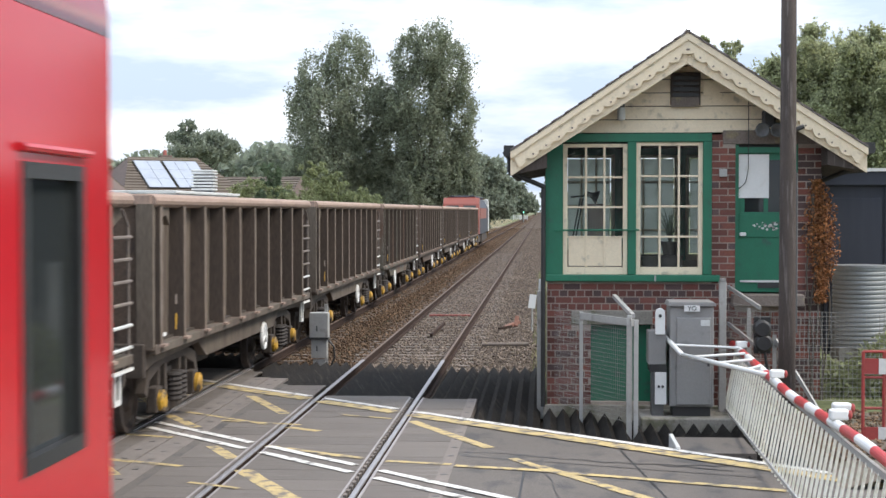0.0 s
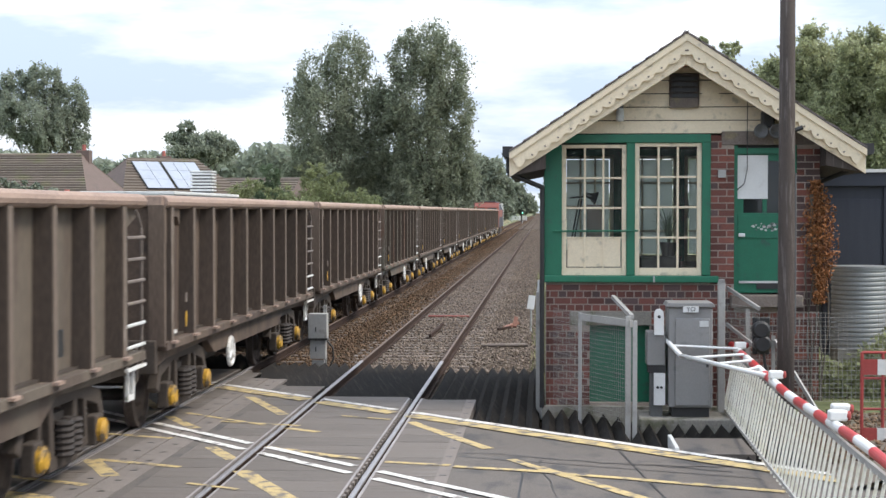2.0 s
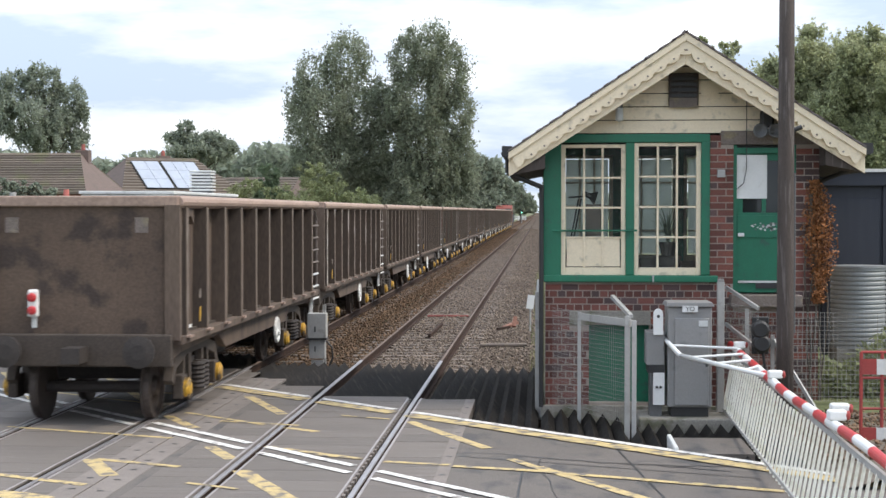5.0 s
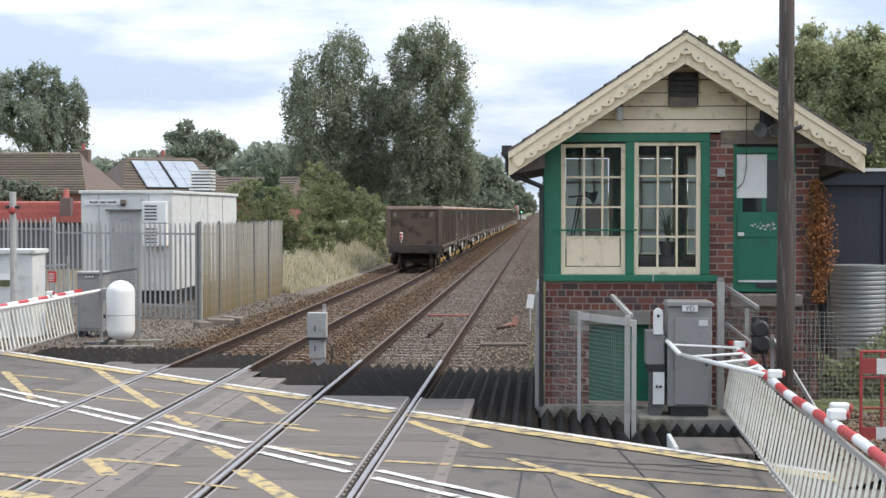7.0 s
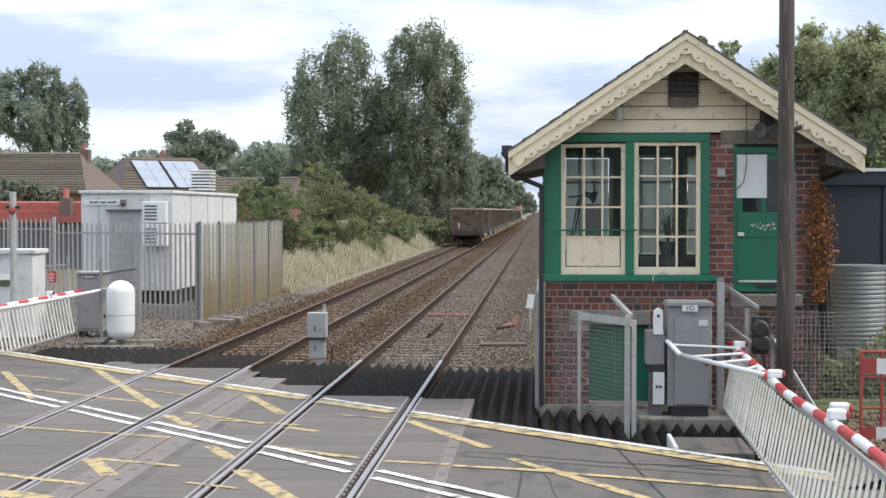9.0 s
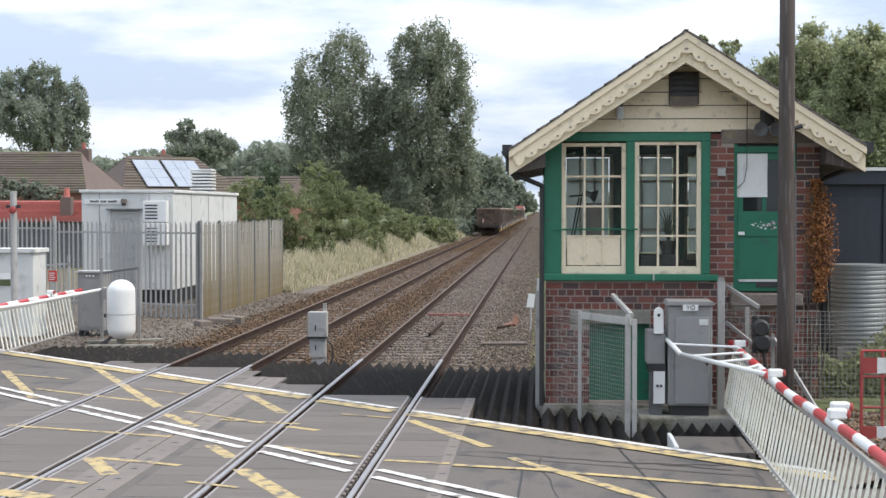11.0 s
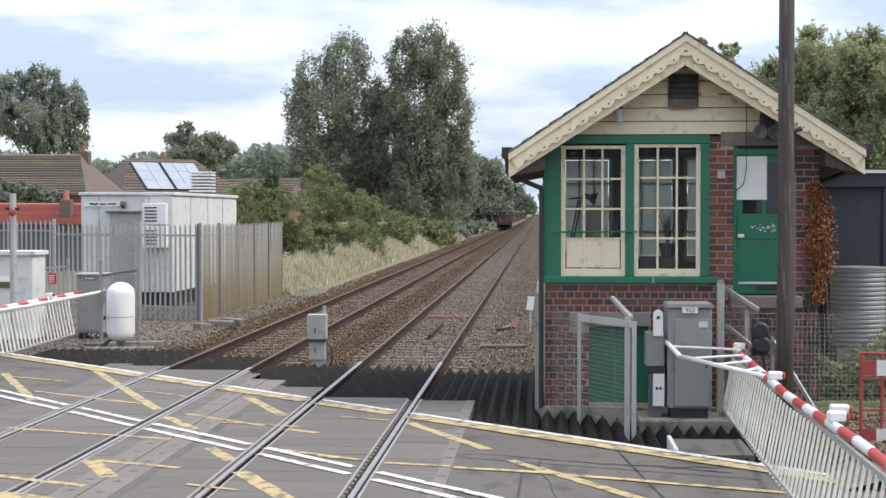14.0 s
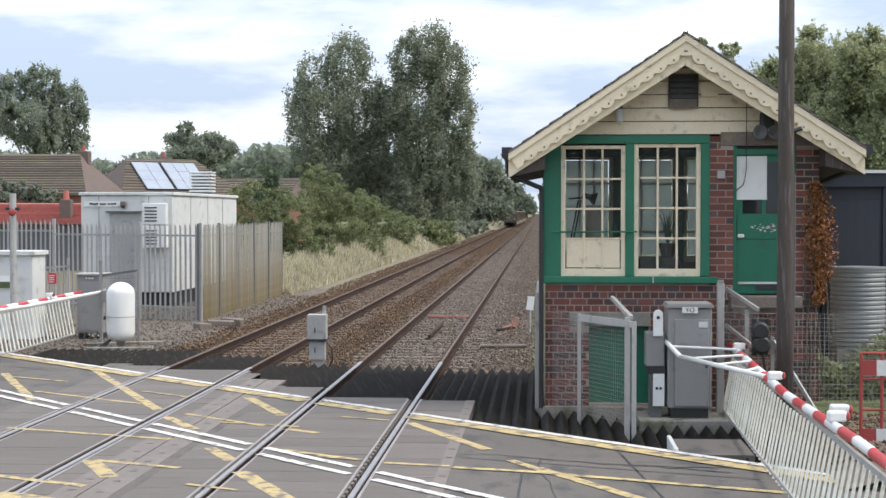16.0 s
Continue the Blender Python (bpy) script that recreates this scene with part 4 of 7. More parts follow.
def signal_box():
    root = thing("signal_box", "old brick and timber railway signal box painted cream and green", "signal box")
    # mortar core of the brickwork, with the openings left out
    bm = bmesh.new()
    for x0, x1, z0, z1 in ((0.06, 0.68, -0.3, 1.8), (1.54, 2.72, -0.3, 1.8), (0.68, 1.54, 1.17, 1.8), (0.68, 1.54, -0.3, 0.06), (2.39, 2.72, 1.8, 3.84),
                           (3.6, 3.92, -0.3, 3.9), (2.72, 3.6, -0.3, 1.45)):
        box(bm, x0, x1, FY, FY + 0.2, z0, z1)
    box(bm, 0.06, 0.26, FY + 0.2, BACK, -0.3, 1.8)
    box(bm, 3.72, 3.92, FY + 0.2, BACK, -0.3, 3.9)
    box(bm, 0.26, 3.72, BACK - 0.2, BACK, -0.3, 1.952)
    wall = part("brick_wall", bm, M["mortar"], root, "red and blue-black bricks in pale mortar")
    # floor, ceiling and inner lining
    pbox("inner_floor", (0.26, 3.72, FY + 0.2, BACK - 0.2, 1.62, 1.7), M["boards"], root)
    pbox("inner_ceiling", (0.06, 3.92, FY + 0.15, BACK, 3.86, 3.92), M["dark_wood"], root)
    pbox("lining", (3.68, 3.716, FY + 0.2, BACK - 0.2, 1.7, 3.86), M["room"], root)
    # the timber front
    for dims in ((0.03, 0.28, FY - 0.02, FY + 0.12, 1.8, 3.9), (1.2, 1.32, FY - 0.02, FY + 0.12, 1.89, 3.78), (2.265, 2.39, FY - 0.02, FY + 0.12, 1.89, 3.78),
                 (0.28, 2.39, FY - 0.02, FY + 0.12, 3.78, 3.9)):
        pbox("green_post", dims, M["green"], root, "green painted timber", bevel=0.008)
    pbox("green_sill", (0.0, 2.5, FY - 0.09, FY + 0.15, 1.79, 1.885), M["green"], root, "green painted sill beam", bevel=0.012)
    pbox("sill_bracket", (1.575, 1.6, FY - 0.1, FY - 0.085, 1.79, 1.89), M["galv"], root)

    def sash(x0, x1, z0, z1, y, panel_rows, axis="x", pane="old_pane"):
        """A glazed sash of three by four panes; the lowest row may be boarded."""
        w = new("window")
        w.parent = root
        t = 0.065

        def bar(name, a0, a1, b0, b1, d0, d1, m="cream", bev=0.006):
            dims = (a0, a1, y + d0, y + d1, b0, b1) if axis == "x" else (y + d0, y + d1, a0, a1, b0, b1)
            return pbox(name, dims, M[m], w, bevel=bev)

        bar("sash_stile", x0, x0 + t, z0, z1, -0.03, 0.03)
        bar("sash_stile", x1 - t, x1, z0, z1, -0.03, 0.03)
        bar("sash_rail", x0 + t, x1 - t, z1 - 0.05, z1, -0.03, 0.03)
        bar("sash_rail", x0 + t, x1 - t, z0, z0 + 0.11, -0.03, 0.03)
        dx, dz = (x1 - x0 - 2 * t) / 3, (z1 - z0 - 0.16) / 4
        for i in (1, 2):
            bar("glazing_bar", x0 + t + i * dx - 0.016, x0 + t + i * dx + 0.016, z0 + 0.11, z1 - 0.05, -0.02, 0.02)
        for j in (1, 2, 3):
            bar("glazing_bar", x0 + t, x1 - t, z0 + 0.11 + j * dz - 0.015, z0 + 0.11 + j * dz + 0.015, -0.018, 0.018)
        for i in range(3):
            for j in range(4):
                a, b = x0 + t + i * dx + 0.016, z0 + 0.11 + j * dz + 0.015
                if j < panel_rows:
                    bar("board", a, a + dx - 0.032, b, b + dz - 0.03, -0.008, 0.008, "cream", 0.0)
                else:
                    p = bar("pane", a, a + dx - 0.032, b, b + dz - 0.03, -0.003, 0.003, pane, 0.0)
                    p.visible_shadow = False

    sash(0.28, 1.2, 1.885, 3.755, FY + 0.05, 1)
    sash(1.32, 2.265, 1.885, 3.775, FY + 0.05, 0)
    # the windows of the back and of the side towards the line
    for x0, x1 in ((0.34, 1.22), (1.38, 2.3), (2.42, 3.66)):
        sash(x0, x1, 1.95, 3.75, BACK - 0.1, 0, "x", "dirty_pane")
    for y0, y1 in ((FY + 0.25, FY + 1.55), (FY + 1.65, FY + 2.95), (FY + 3.05, FY + 4.3)):
        sash(y0, y1, 1.89, 3.75, 0.14, 0, "y", "dirty_pane")
    pbox("side_header", (0.03, 0.24, FY + 0.12, BACK, 3.75, 3.9), M["green"], root)
    for y in (FY + 0.12, FY + 1.55, FY + 2.95, FY + 4.3):
        pbox("side_post", (0.03, 0.24, y, y + 0.14, 1.885, 3.75), M["green"], root)
    pbox("side_sill", (0.0, 0.26, FY + 0.15, BACK, 1.79, 1.885), M["green"], root)
    for x, w in ((0.26, 0.08), (1.22, 0.16), (2.3, 0.12), (3.66, 0.06)):
        pbox("back_post", (x, x + w, BACK - 0.18, BACK - 0.02, 1.9, 3.75), M["green"], root)
    pbox("back_header", (0.26, 3.72, BACK - 0.18, BACK, 3.75, 3.9), M["green"], root)
    # guard rail across the boarded sash
    ptube("window_bar", (0.16, FY - 0.06, 2.52), (1.36, FY - 0.06, 2.525), 0.013, M["green"], root, "dark guard rail across the window")
    # gable boards
    z, i = 3.9, 0
    while z < 5.0:
        z1 = min(z + 0.19, 5.08)
        half0, half1 = (APEX[1] - 0.05 - z) / 0.668, (APEX[1] - 0.05 - z1) / 0.668
        bm = bmesh.new()
        prism(bm, [(max(0.05, APEX[0] - half0), FY + 0.002 * (i % 2), z + 0.013), (min(3.92, APEX[0] + half0), FY, z + 0.013),
                   (min(3.92, APEX[0] + half1), FY + 0.012, z1), (max(0.05, APEX[0] - half1), FY + 0.012, z1)], (0, 0.03, 0))
        part("gable_board", bm, M["cream"], root)
        z, i = z1, i + 1
    bm = bmesh.new()
    prism(bm, [(0.05, FY + 0.06, 3.9), (3.92, FY + 0.06, 3.9), (APEX[0], FY + 0.06, 5.14)], (0, 0.06, 0))
    part("gable_backing", bm, M["dark_wood"], root)
    # louvred opening in the gable
    vent = pbox("gable_vent", (1.8, 2.22, FY - 0.045, FY - 0.005, 4.3, 4.76), M["dark_wood"], root, "dark timber louvre in the gable", bevel=0.006)
    for k in range(4):
        bm = bmesh.new()
        beam(bm, (1.83, FY - 0.055, 4.44 + k * 0.08), (2.19, FY - 0.055, 4.44 + k * 0.08), 0.03, 0.05)
        part("louvre", bm, M["black"], vent)
    pbox("vent_sill", (1.81, 2.2, FY - 0.055, FY - 0.045, 4.27, 4.41), M["stone"], vent)
    grille = pbox("white_grille", (2.26, 2.5, FY - 0.03, FY - 0.004, 4.44, 4.64), M["cream"], root)
    for k in range(5):
        pbox("grille_slat", (2.27, 2.49, FY - 0.04, FY - 0.03, 4.455 + k * 0.036, 4.475 + k * 0.036), M["cream"], grille)
    # roof: two slopes of slates on boards, ridge tiles, barge boards with a waved edge
    for s, ex, ez in ((-1, -0.46, 3.6), (1, 4.45, 3.64)):
        bm = bmesh.new()
        d = Vector((APEX[0] - ex, 0, APEX[1] - ez))
        prism(bm, [(APEX[0], 21.4, APEX[1]), (ex, 21.4, ez), (ex, 21.4, ez - 0.06), (APEX[0], 21.4, APEX[1] - 0.06)], (0, BACK + 0.3 - 21.4, 0))
        slope = part("roof_slope", bm, M["dark_wood"], root, "dark boarded underside of the slate roof")
        bm = bmesh.new()
        n = 13
        for k in range(n):
            p = Vector((ex, 0, ez)) + d * (k / n)
            q = Vector((ex, 0, ez)) + d * ((k + 1.15) / n)
            prism(bm, [(p.x, 21.27, p.z + 0.062), (q.x, 21.27, q.z + 0.044), (q.x, 21.27, q.z + 0.024), (p.x, 21.27, p.z + 0.03)], (0, BACK + 0.36 - 21.27, 0))
        part("slate_layer", bm, M["slate"], slope)
        tagged(slope.children[0], kind="stuff")
        bm = bmesh.new()
        dn = d.normalized()
        nn = Vector((-dn.z, 0, dn.x))
        nn = nn if nn.z < 0 else -nn
        a, b = Vector((APEX[0], 21.37, APEX[1])), Vector((ex, 21.37, ez))
        prism(bm, [a, b, b + Vector((0, 0, -0.32)), a + Vector((0, 0, -0.4))], (0, 0.03, 0))
        barge = part("barge_board", bm, M["cream"], root, "cream barge board with a waved edge", bevel=0.004)
        bm = bmesh.new()
        ty = 21.315 if s < 0 else 21.311
        wavy(bm, (APEX[0], ty, APEX[1]), (ex, ty, ez), 0.0, 0, amp=0.034, pitch=0.215, drop=0.2, thick=0.054)
        part("waved_trim", bm, M["cream"], barge)
        bm = bmesh.new()
        prism(bm, [a + Vector((0, -0.085, 0.02)), b + Vector((0, -0.085, 0.02)), b + Vector((0, -0.085, -0.075)), a + Vector((0, -0.085, -0.075))], (0, 0.085, 0))
        part("top_fillet", bm, M["cream"], barge)
        L = d.length
        for k in range(int(L / 0.215)):
            p = a + (b - a) * ((k + 0.5) * 0.215 / L) + nn * 0.185
            ptube("boss", p + Vector((0, -0.064, 0)), p + Vector((0, -0.05, 0)), 0.014, M["stone"], barge, n=8)
        # return of the eave towards the wall
        bm = bmesh.new()
        wx = 0.05 if s < 0 else 3.92
        prism(bm, [(ex, 21.41, ez - 0.3), (wx, 21.41, ez - 0.3 + 0.1), (wx, 21.41, 3.92), (ex, 21.41, ez - 0.05)], (0, BACK - 21.5, 0))
        part("eave_soffit", bm, M["dark_wood"], root)
    for k in range(11):
        bm = bmesh.new()
        y = 21.4 + k * 0.46
        prism(bm, [(APEX[0] - 0.16, y, APEX[1] - 0.06), (APEX[0], y, APEX[1] + 0.06), (APEX[0] + 0.16, y, APEX[1] - 0.06), (APEX[0] + 0.13, y, APEX[1] - 0.08),
                   (APEX[0], y, APEX[1] + 0.02), (APEX[0] - 0.13, y, APEX[1] - 0.08)], (0, 0.45, 0))
        part("ridge_tile", bm, M["tile_red"], root)
    # gutter and downpipe on the side of the line
    bm = bmesh.new()
    lathe_pts = [(-0.5 + 0.07 * math.cos(a), 21.38, 3.62 + 0.07 * math.sin(a)) for a in [math.pi * (1 + k / 8) for k in range(9)]]
    prism(bm, lathe_pts, (0, BACK + 0.2 - 21.38, 0))
    part("gutter", bm, M["black"], root, "black rainwater gutter")
    bm = bmesh.new()
    tube(bm, (-0.48, 21.6, 3.56), (-0.48, 21.6, 3.34), 0.035)
    tube(bm, (-0.48, 21.6, 3.34), (0.01, 21.78, 3.14), 0.035)
    tube(bm, (0.0, 21.8, 3.16), (0.0, 21.8, 0.0), 0.035)
    part("downpipe", bm, M["black"], root, "black downpipe")
    bm = bmesh.new()
    prism(bm, [(4.49 + 0.075 * math.cos(a), 21.34, 3.66 + 0.085 * math.sin(a)) for a in [math.pi * (1 + k / 8) for k in range(9)]], (0, BACK + 0.2 - 21.34, 0))
    part("gutter", bm, M["black"], root, "black rainwater gutter")
    for x, z in ((-0.47, 3.63), (4.49, 3.66)):
        pbox("gutter_bracket", (x - 0.085, x + 0.06, 21.32, 21.345, z - 0.07, z + 0.08), M["black"], root)
    bm = bmesh.new()
    tube(bm, (4.5, 21.7, 3.6), (4.42, 21.9, 3.42), 0.035, n=8)
    tube(bm, (4.42, 21.9, 3.42), (3.96, 22.5, 3.2), 0.035, n=8)
    part("rain_pipe", bm, M["black"], root, "black rainwater pipe")
    # stone lintel and the upper door
    pbox("stone_lintel", (2.54, 3.84, FY - 0.015, FY + 0.2, 3.745, 3.94), M["stone"], root, "weathered stone lintel", bevel=0.01)
    pbox("door_frame", (2.72, 2.77, FY + 0.02, FY + 0.14, 1.62, 3.745), M["green"], root)
    pbox("door_frame", (3.55, 3.6, FY + 0.02, FY + 0.14, 1.62, 3.745), M["green"], root)
    pbox("door_transom", (2.77, 3.55, FY + 0.02, FY + 0.14, 3.62, 3.7), M["green"], root)
    pbox("transom_gap", (2.77, 3.55, FY + 0.1, FY + 0.13, 3.7, 3.745), M["black"], root)
    door = pbox("door", (2.77, 3.55, FY + 0.07, FY + 0.12, 1.64, 2.78), M["green"], root, "green painted half-glazed door with flaking paint", bevel=0.006)
    for dims in ((2.77, 2.86, FY + 0.07, FY + 0.12, 2.78, 3.62), (3.46, 3.55, FY + 0.07, FY + 0.12, 2.78, 3.62), (2.86, 3.46, FY + 0.07, FY + 0.12, 3.52, 3.62),
                 (3.13, 3.19, FY + 0.07, FY + 0.12, 2.78, 3.52)):
        pbox("door_stile", dims, M["green"], door)
    pbox("door_glass", (2.86, 3.46, FY + 0.09, FY + 0.1, 2.78, 3.52), M["dark_glass"], door)
    pbox("paper_sheet", (2.755, 3.2, FY + 0.055, FY + 0.062, 2.98, 3.6), M["white"], door, "white sheet over the door glass")
    pbox("lock_rail", (2.78, 3.54, FY + 0.055, FY + 0.07, 2.42, 2.74), M["green"], door, bevel=0.004)
    pbox("door_handle", (2.79, 2.88, FY + 0.02, FY + 0.055, 2.44, 2.49), M["white"], door, "white door handle", bevel=0.01)
    rng = random.Random(4)
    for k in range(34):
        r, an = rng.uniform(0, 1) ** 0.5, rng.uniform(0, 2 * math.pi)
        cx, cz, w = 3.18 + 0.2 * r * math.cos(an), 2.58 + 0.06 * r * math.sin(an), rng.uniform(0.008, 0.026)
        bm = bmesh.new()
        prism(bm, [(cx + w * rng.uniform(0.5, 1.3) * math.cos(q), FY + 0.051, cz + 0.7 * w * rng.uniform(0.5, 1.3) * math.sin(q)) for q in [j * math.pi / 3 for j in range(6)]], (0, 0.003, 0))
        part("paint_flake", bm, M["off_white" if k % 3 else "grey_dark"], door)
    pbox("weather_bar", (2.8, 3.5, FY + 0.04, FY + 0.07, 1.78, 1.81), M["off_white"], door)
    pbox("rotten_patch", (3.05, 3.5, FY + 0.045, FY + 0.068, 1.7, 1.78), M["black"], door)
    pbox("door_step", (2.66, 3.66, FY - 0.25, FY + 0.12, 1.45, 1.62), M["stone"], root, "worn stone door step", bevel=0.015)
    # lower door behind the mesh
    pbox("lower_lintel", (0.4, 1.56, FY - 0.02, FY + 0.2, 1.17, 1.37), M["concrete"], root, bevel=0.01)
    low = pbox("lower_door", (0.68, 1.54, FY + 0.14, FY + 0.19, 0.06, 1.17), M["green"], root, "green painted lower door")
    for x in (0.95, 1.24):
        pbox("door_batten", (x, x + 0.02, FY + 0.128, FY + 0.14, 0.08, 1.15), M["green"], low)
    pbox("plinth", (0.0, 3.95, FY - 0.12, FY, -0.35, 0.02), M["concrete"], root, "mossy concrete plinth")
    # fittings on the front
    pbox("junction_box", (2.49, 2.6, FY - 0.06, FY - 0.008, 3.28, 3.39), M["galv"], root, "small grey junction box", bevel=0.006)
    bm = bmesh.new()
    for a, b in (((2.9, FY - 0.02, 4.45), (2.9, FY - 0.02, 3.4)), ((2.9, FY - 0.02, 3.4), (2.87, FY + 0.04, 3.2)), ((2.87, FY + 0.04, 3.2), (2.74, FY + 0.03, 3.08))):
        tube(bm, a, b, 0.006, n=5)
    part("cable", bm, M["black"], root)
    return root, wall


BOX, BRICK_WALL = signal_box()


def horn_pair():
    t = thing("loudspeaker", "black warning horn unit with two round speakers", "loudspeaker")
    pbox("housing", (3.08, 3.26, FY - 0.2, FY - 0.02, 3.98, 4.22), M["black"], t, bevel=0.03)
    for x in (3.07, 3.28):
        bm = bmesh.new()
        lathe(bm, [(0, 0.05), (0.06, 0.1), (0.1, 0.105), (0.11, 0.09), (0.07, 0.02)], (x, FY - 0.12, 3.93), (0, -1, 0), 18)
        part("speaker_cone", bm, M["grey_dark"], t, "round grey speaker")
    ptube("bracket", (3.17, FY - 0.12, 4.0), (3.17, FY, 4.0), 0.02, M["black"], t)


horn_pair()


def bulkhead(x, z, name="wall_lamp"):
    t = thing(name, "small outside lamp with a glass bowl on the gable", "lamp")
    ptube("lamp_arm", (x, FY - 0.12, z + 0.1), (x, FY, z + 0.1), 0.012, M["black"], t)
    bm = bmesh.new()
    lathe(bm, [(0, 0.045), (0.05, 0.05), (0.07, 0.02)], (x, FY - 0.12, z + 0.06), (0, 0, 1), 14)
    part("lamp_cap", bm, M["grey_dark"], t)
    bm = bmesh.new()
    lathe(bm, [(-0.13, 0.02), (-0.11, 0.058), (0, 0.055), (0.06, 0.05)], (x, FY - 0.12, z), (0, 0, 1), 14)
    part("lamp_bowl", bm, M["off_white"], t)


bulkhead(1.1, 4.2)
bulkhead(3.79, 4.02)


def desk_lamp():
    t = thing("desk_lamp", "black jointed desk lamp behind the window", "lamp")
    ptube("lamp_base", (0.42, FY + 0.5, 2.2), (0.42, FY + 0.5, 2.24), 0.09, M["black"], t)
    for dx in (-0.02, 0.02):
        ptube("lamp_arm", (0.42 + dx, FY + 0.5, 2.24), (0.56 + dx, FY + 0.5, 2.98), 0.011, M["black"], t)
    ptube("lamp_arm", (0.4, FY + 0.5, 3.0), (0.66, FY + 0.5, 3.02), 0.012, M["black"], t)
    bm = bmesh.new()
    lathe(bm, [(0, 0.03), (0.12, 0.045), (0.2, 0.1), (0.21, 0.09)], (0.6, FY + 0.5, 3.06), (1, 0, -0.35), 16)
    part("lamp_shade", bm, M["black"], t)


def desk():
    t = thing("desk", "dark timber desk under the window", "desk")
    pbox("desk_top", (0.3, 1.4, FY + 0.22, FY + 0.8, 2.16, 2.2), M["boards"], t)
    for x in (0.32, 1.32):
        for y in (FY + 0.25, FY + 0.72):
            pbox("leg", (x, x + 0.05, y, y + 0.05, 1.7, 2.16), M["boards"], t)


desk()
desk_lamp()


def box_contents():
    ob = pbox("notice_board", (0.64, 0.9, FY + 0.3, FY + 0.33, 2.2, 2.9), M["stone"], None, bevel=0.01)
    tagged(ob, "plain pale board standing on the desk by the window", "board")
    t = thing("cupboard", "low dark wooden cupboard under the window", "cupboard")
    pbox("cupboard_body", (1.42, 2.0, FY + 0.3, FY + 0.75, 1.7, 2.12), M["room_dark"], t, bevel=0.01)
    pbox("cupboard_top", (1.4, 2.02, FY + 0.28, FY + 0.77, 2.12, 2.15), M["room_dark"], t, bevel=0.006)
    for x in (1.45, 1.72):
        pbox("cupboard_door", (x, x + 0.25, FY + 0.285, FY + 0.3, 1.74, 2.08), M["room_dark"], t)
    p = thing("potted_plant", "spindly dark green plant in a pot behind the window", "plant")
    bm = bmesh.new()
    lathe(bm, [(0, 0.09), (0.18, 0.13), (0.2, 0.13), (0.2, 0.1)], (1.84, FY + 0.5, 2.15), (0, 0, 1), 16)
    part("pot", bm, M["room_dark"], p)
    rng = random.Random(6)
    for k in range(16):
        an, reach, top = rng.uniform(0, 6.28), rng.uniform(0.1, 0.3), rng.uniform(0.3, 0.72)
        bm = bmesh.new()
        q0 = Vector((1.84, FY + 0.5, 2.33))
        for j in range(1, 5):
            u = j / 4
            q1 = Vector((1.84 + math.cos(an) * reach * u ** 1.3, FY + 0.5 + 0.4 * math.sin(an) * reach * u, 2.33 + top * (u - 0.25 * u * u * u)))
            beam(bm, q0, q1, 0.035 * (1.2 - u), 0.006)
            q0 = q1
        part("leaf", bm, M["house_plant"], p)


box_contents()


def pole():
    t = thing("telegraph_pole", "dark weathered timber telegraph pole", "pole")
    bm = bmesh.new()
    lathe(bm, [(-0.3, 0.115), (1.5, 0.112), (4, 0.104), (9, 0.09)], (3.19, 20.2, 0), (0, 0, 1), 16)
    part("pole_shaft", bm, M["dark_wood"], t, smooth=True)
    for x, z in ((3.385, 1.9), (3.385, 2.6)):
        ptube("cable_duct", (3.305, 20.18, z - 0.7), (3.3, 20.18, z + 0.7), 0.014, M["grey_dark"], t)
    ptube("pole_hook", (3.29, 20.2, 3.86), (3.39, 20.2, 3.9), 0.03, M["black"], t)


pole()


def creeper():
    rng = np.random.default_rng(8)
    n = 4200
    u = rng.uniform(0, 1, n)
    z = 3.25 - 1.75 * u ** 0.9
    mid = 3.93 + 0.05 * np.sin(z * 5) + 0.14 * np.clip(1 - abs(z - 2.15) / 0.5, 0, 1)
    wid = 0.09 + 0.17 * np.clip(np.sin((z - 1.7) / 1.55 * np.pi), 0.1, 1)
    x = mid - 0.06 + np.clip(rng.normal(size=n) * 0.42, -1, 1) * wid
    y = FY - rng.uniform(0.0, 0.12, n)
    v, f = leaf_cards(rng, np.stack([x, y, z], 1), 0.024)
    t = thing("climbing_plant", "withered orange-brown creeper on the brick corner", "climbing plant")
    fast_mesh("foliage", v, f, M["ivy"], t)
    bm = bmesh.new()
    for k in range(5):
        p = Vector((3.95 - 0.05 * k, FY - 0.05, 0.0))
        for j in range(8):
            q = p + Vector((math.sin(k * 2 + j) * 0.05, 0, 0.38))
            tube(bm, p, q, 0.012, n=5)
            p = q
    part("stem", bm, M["bark"], t)


creeper()


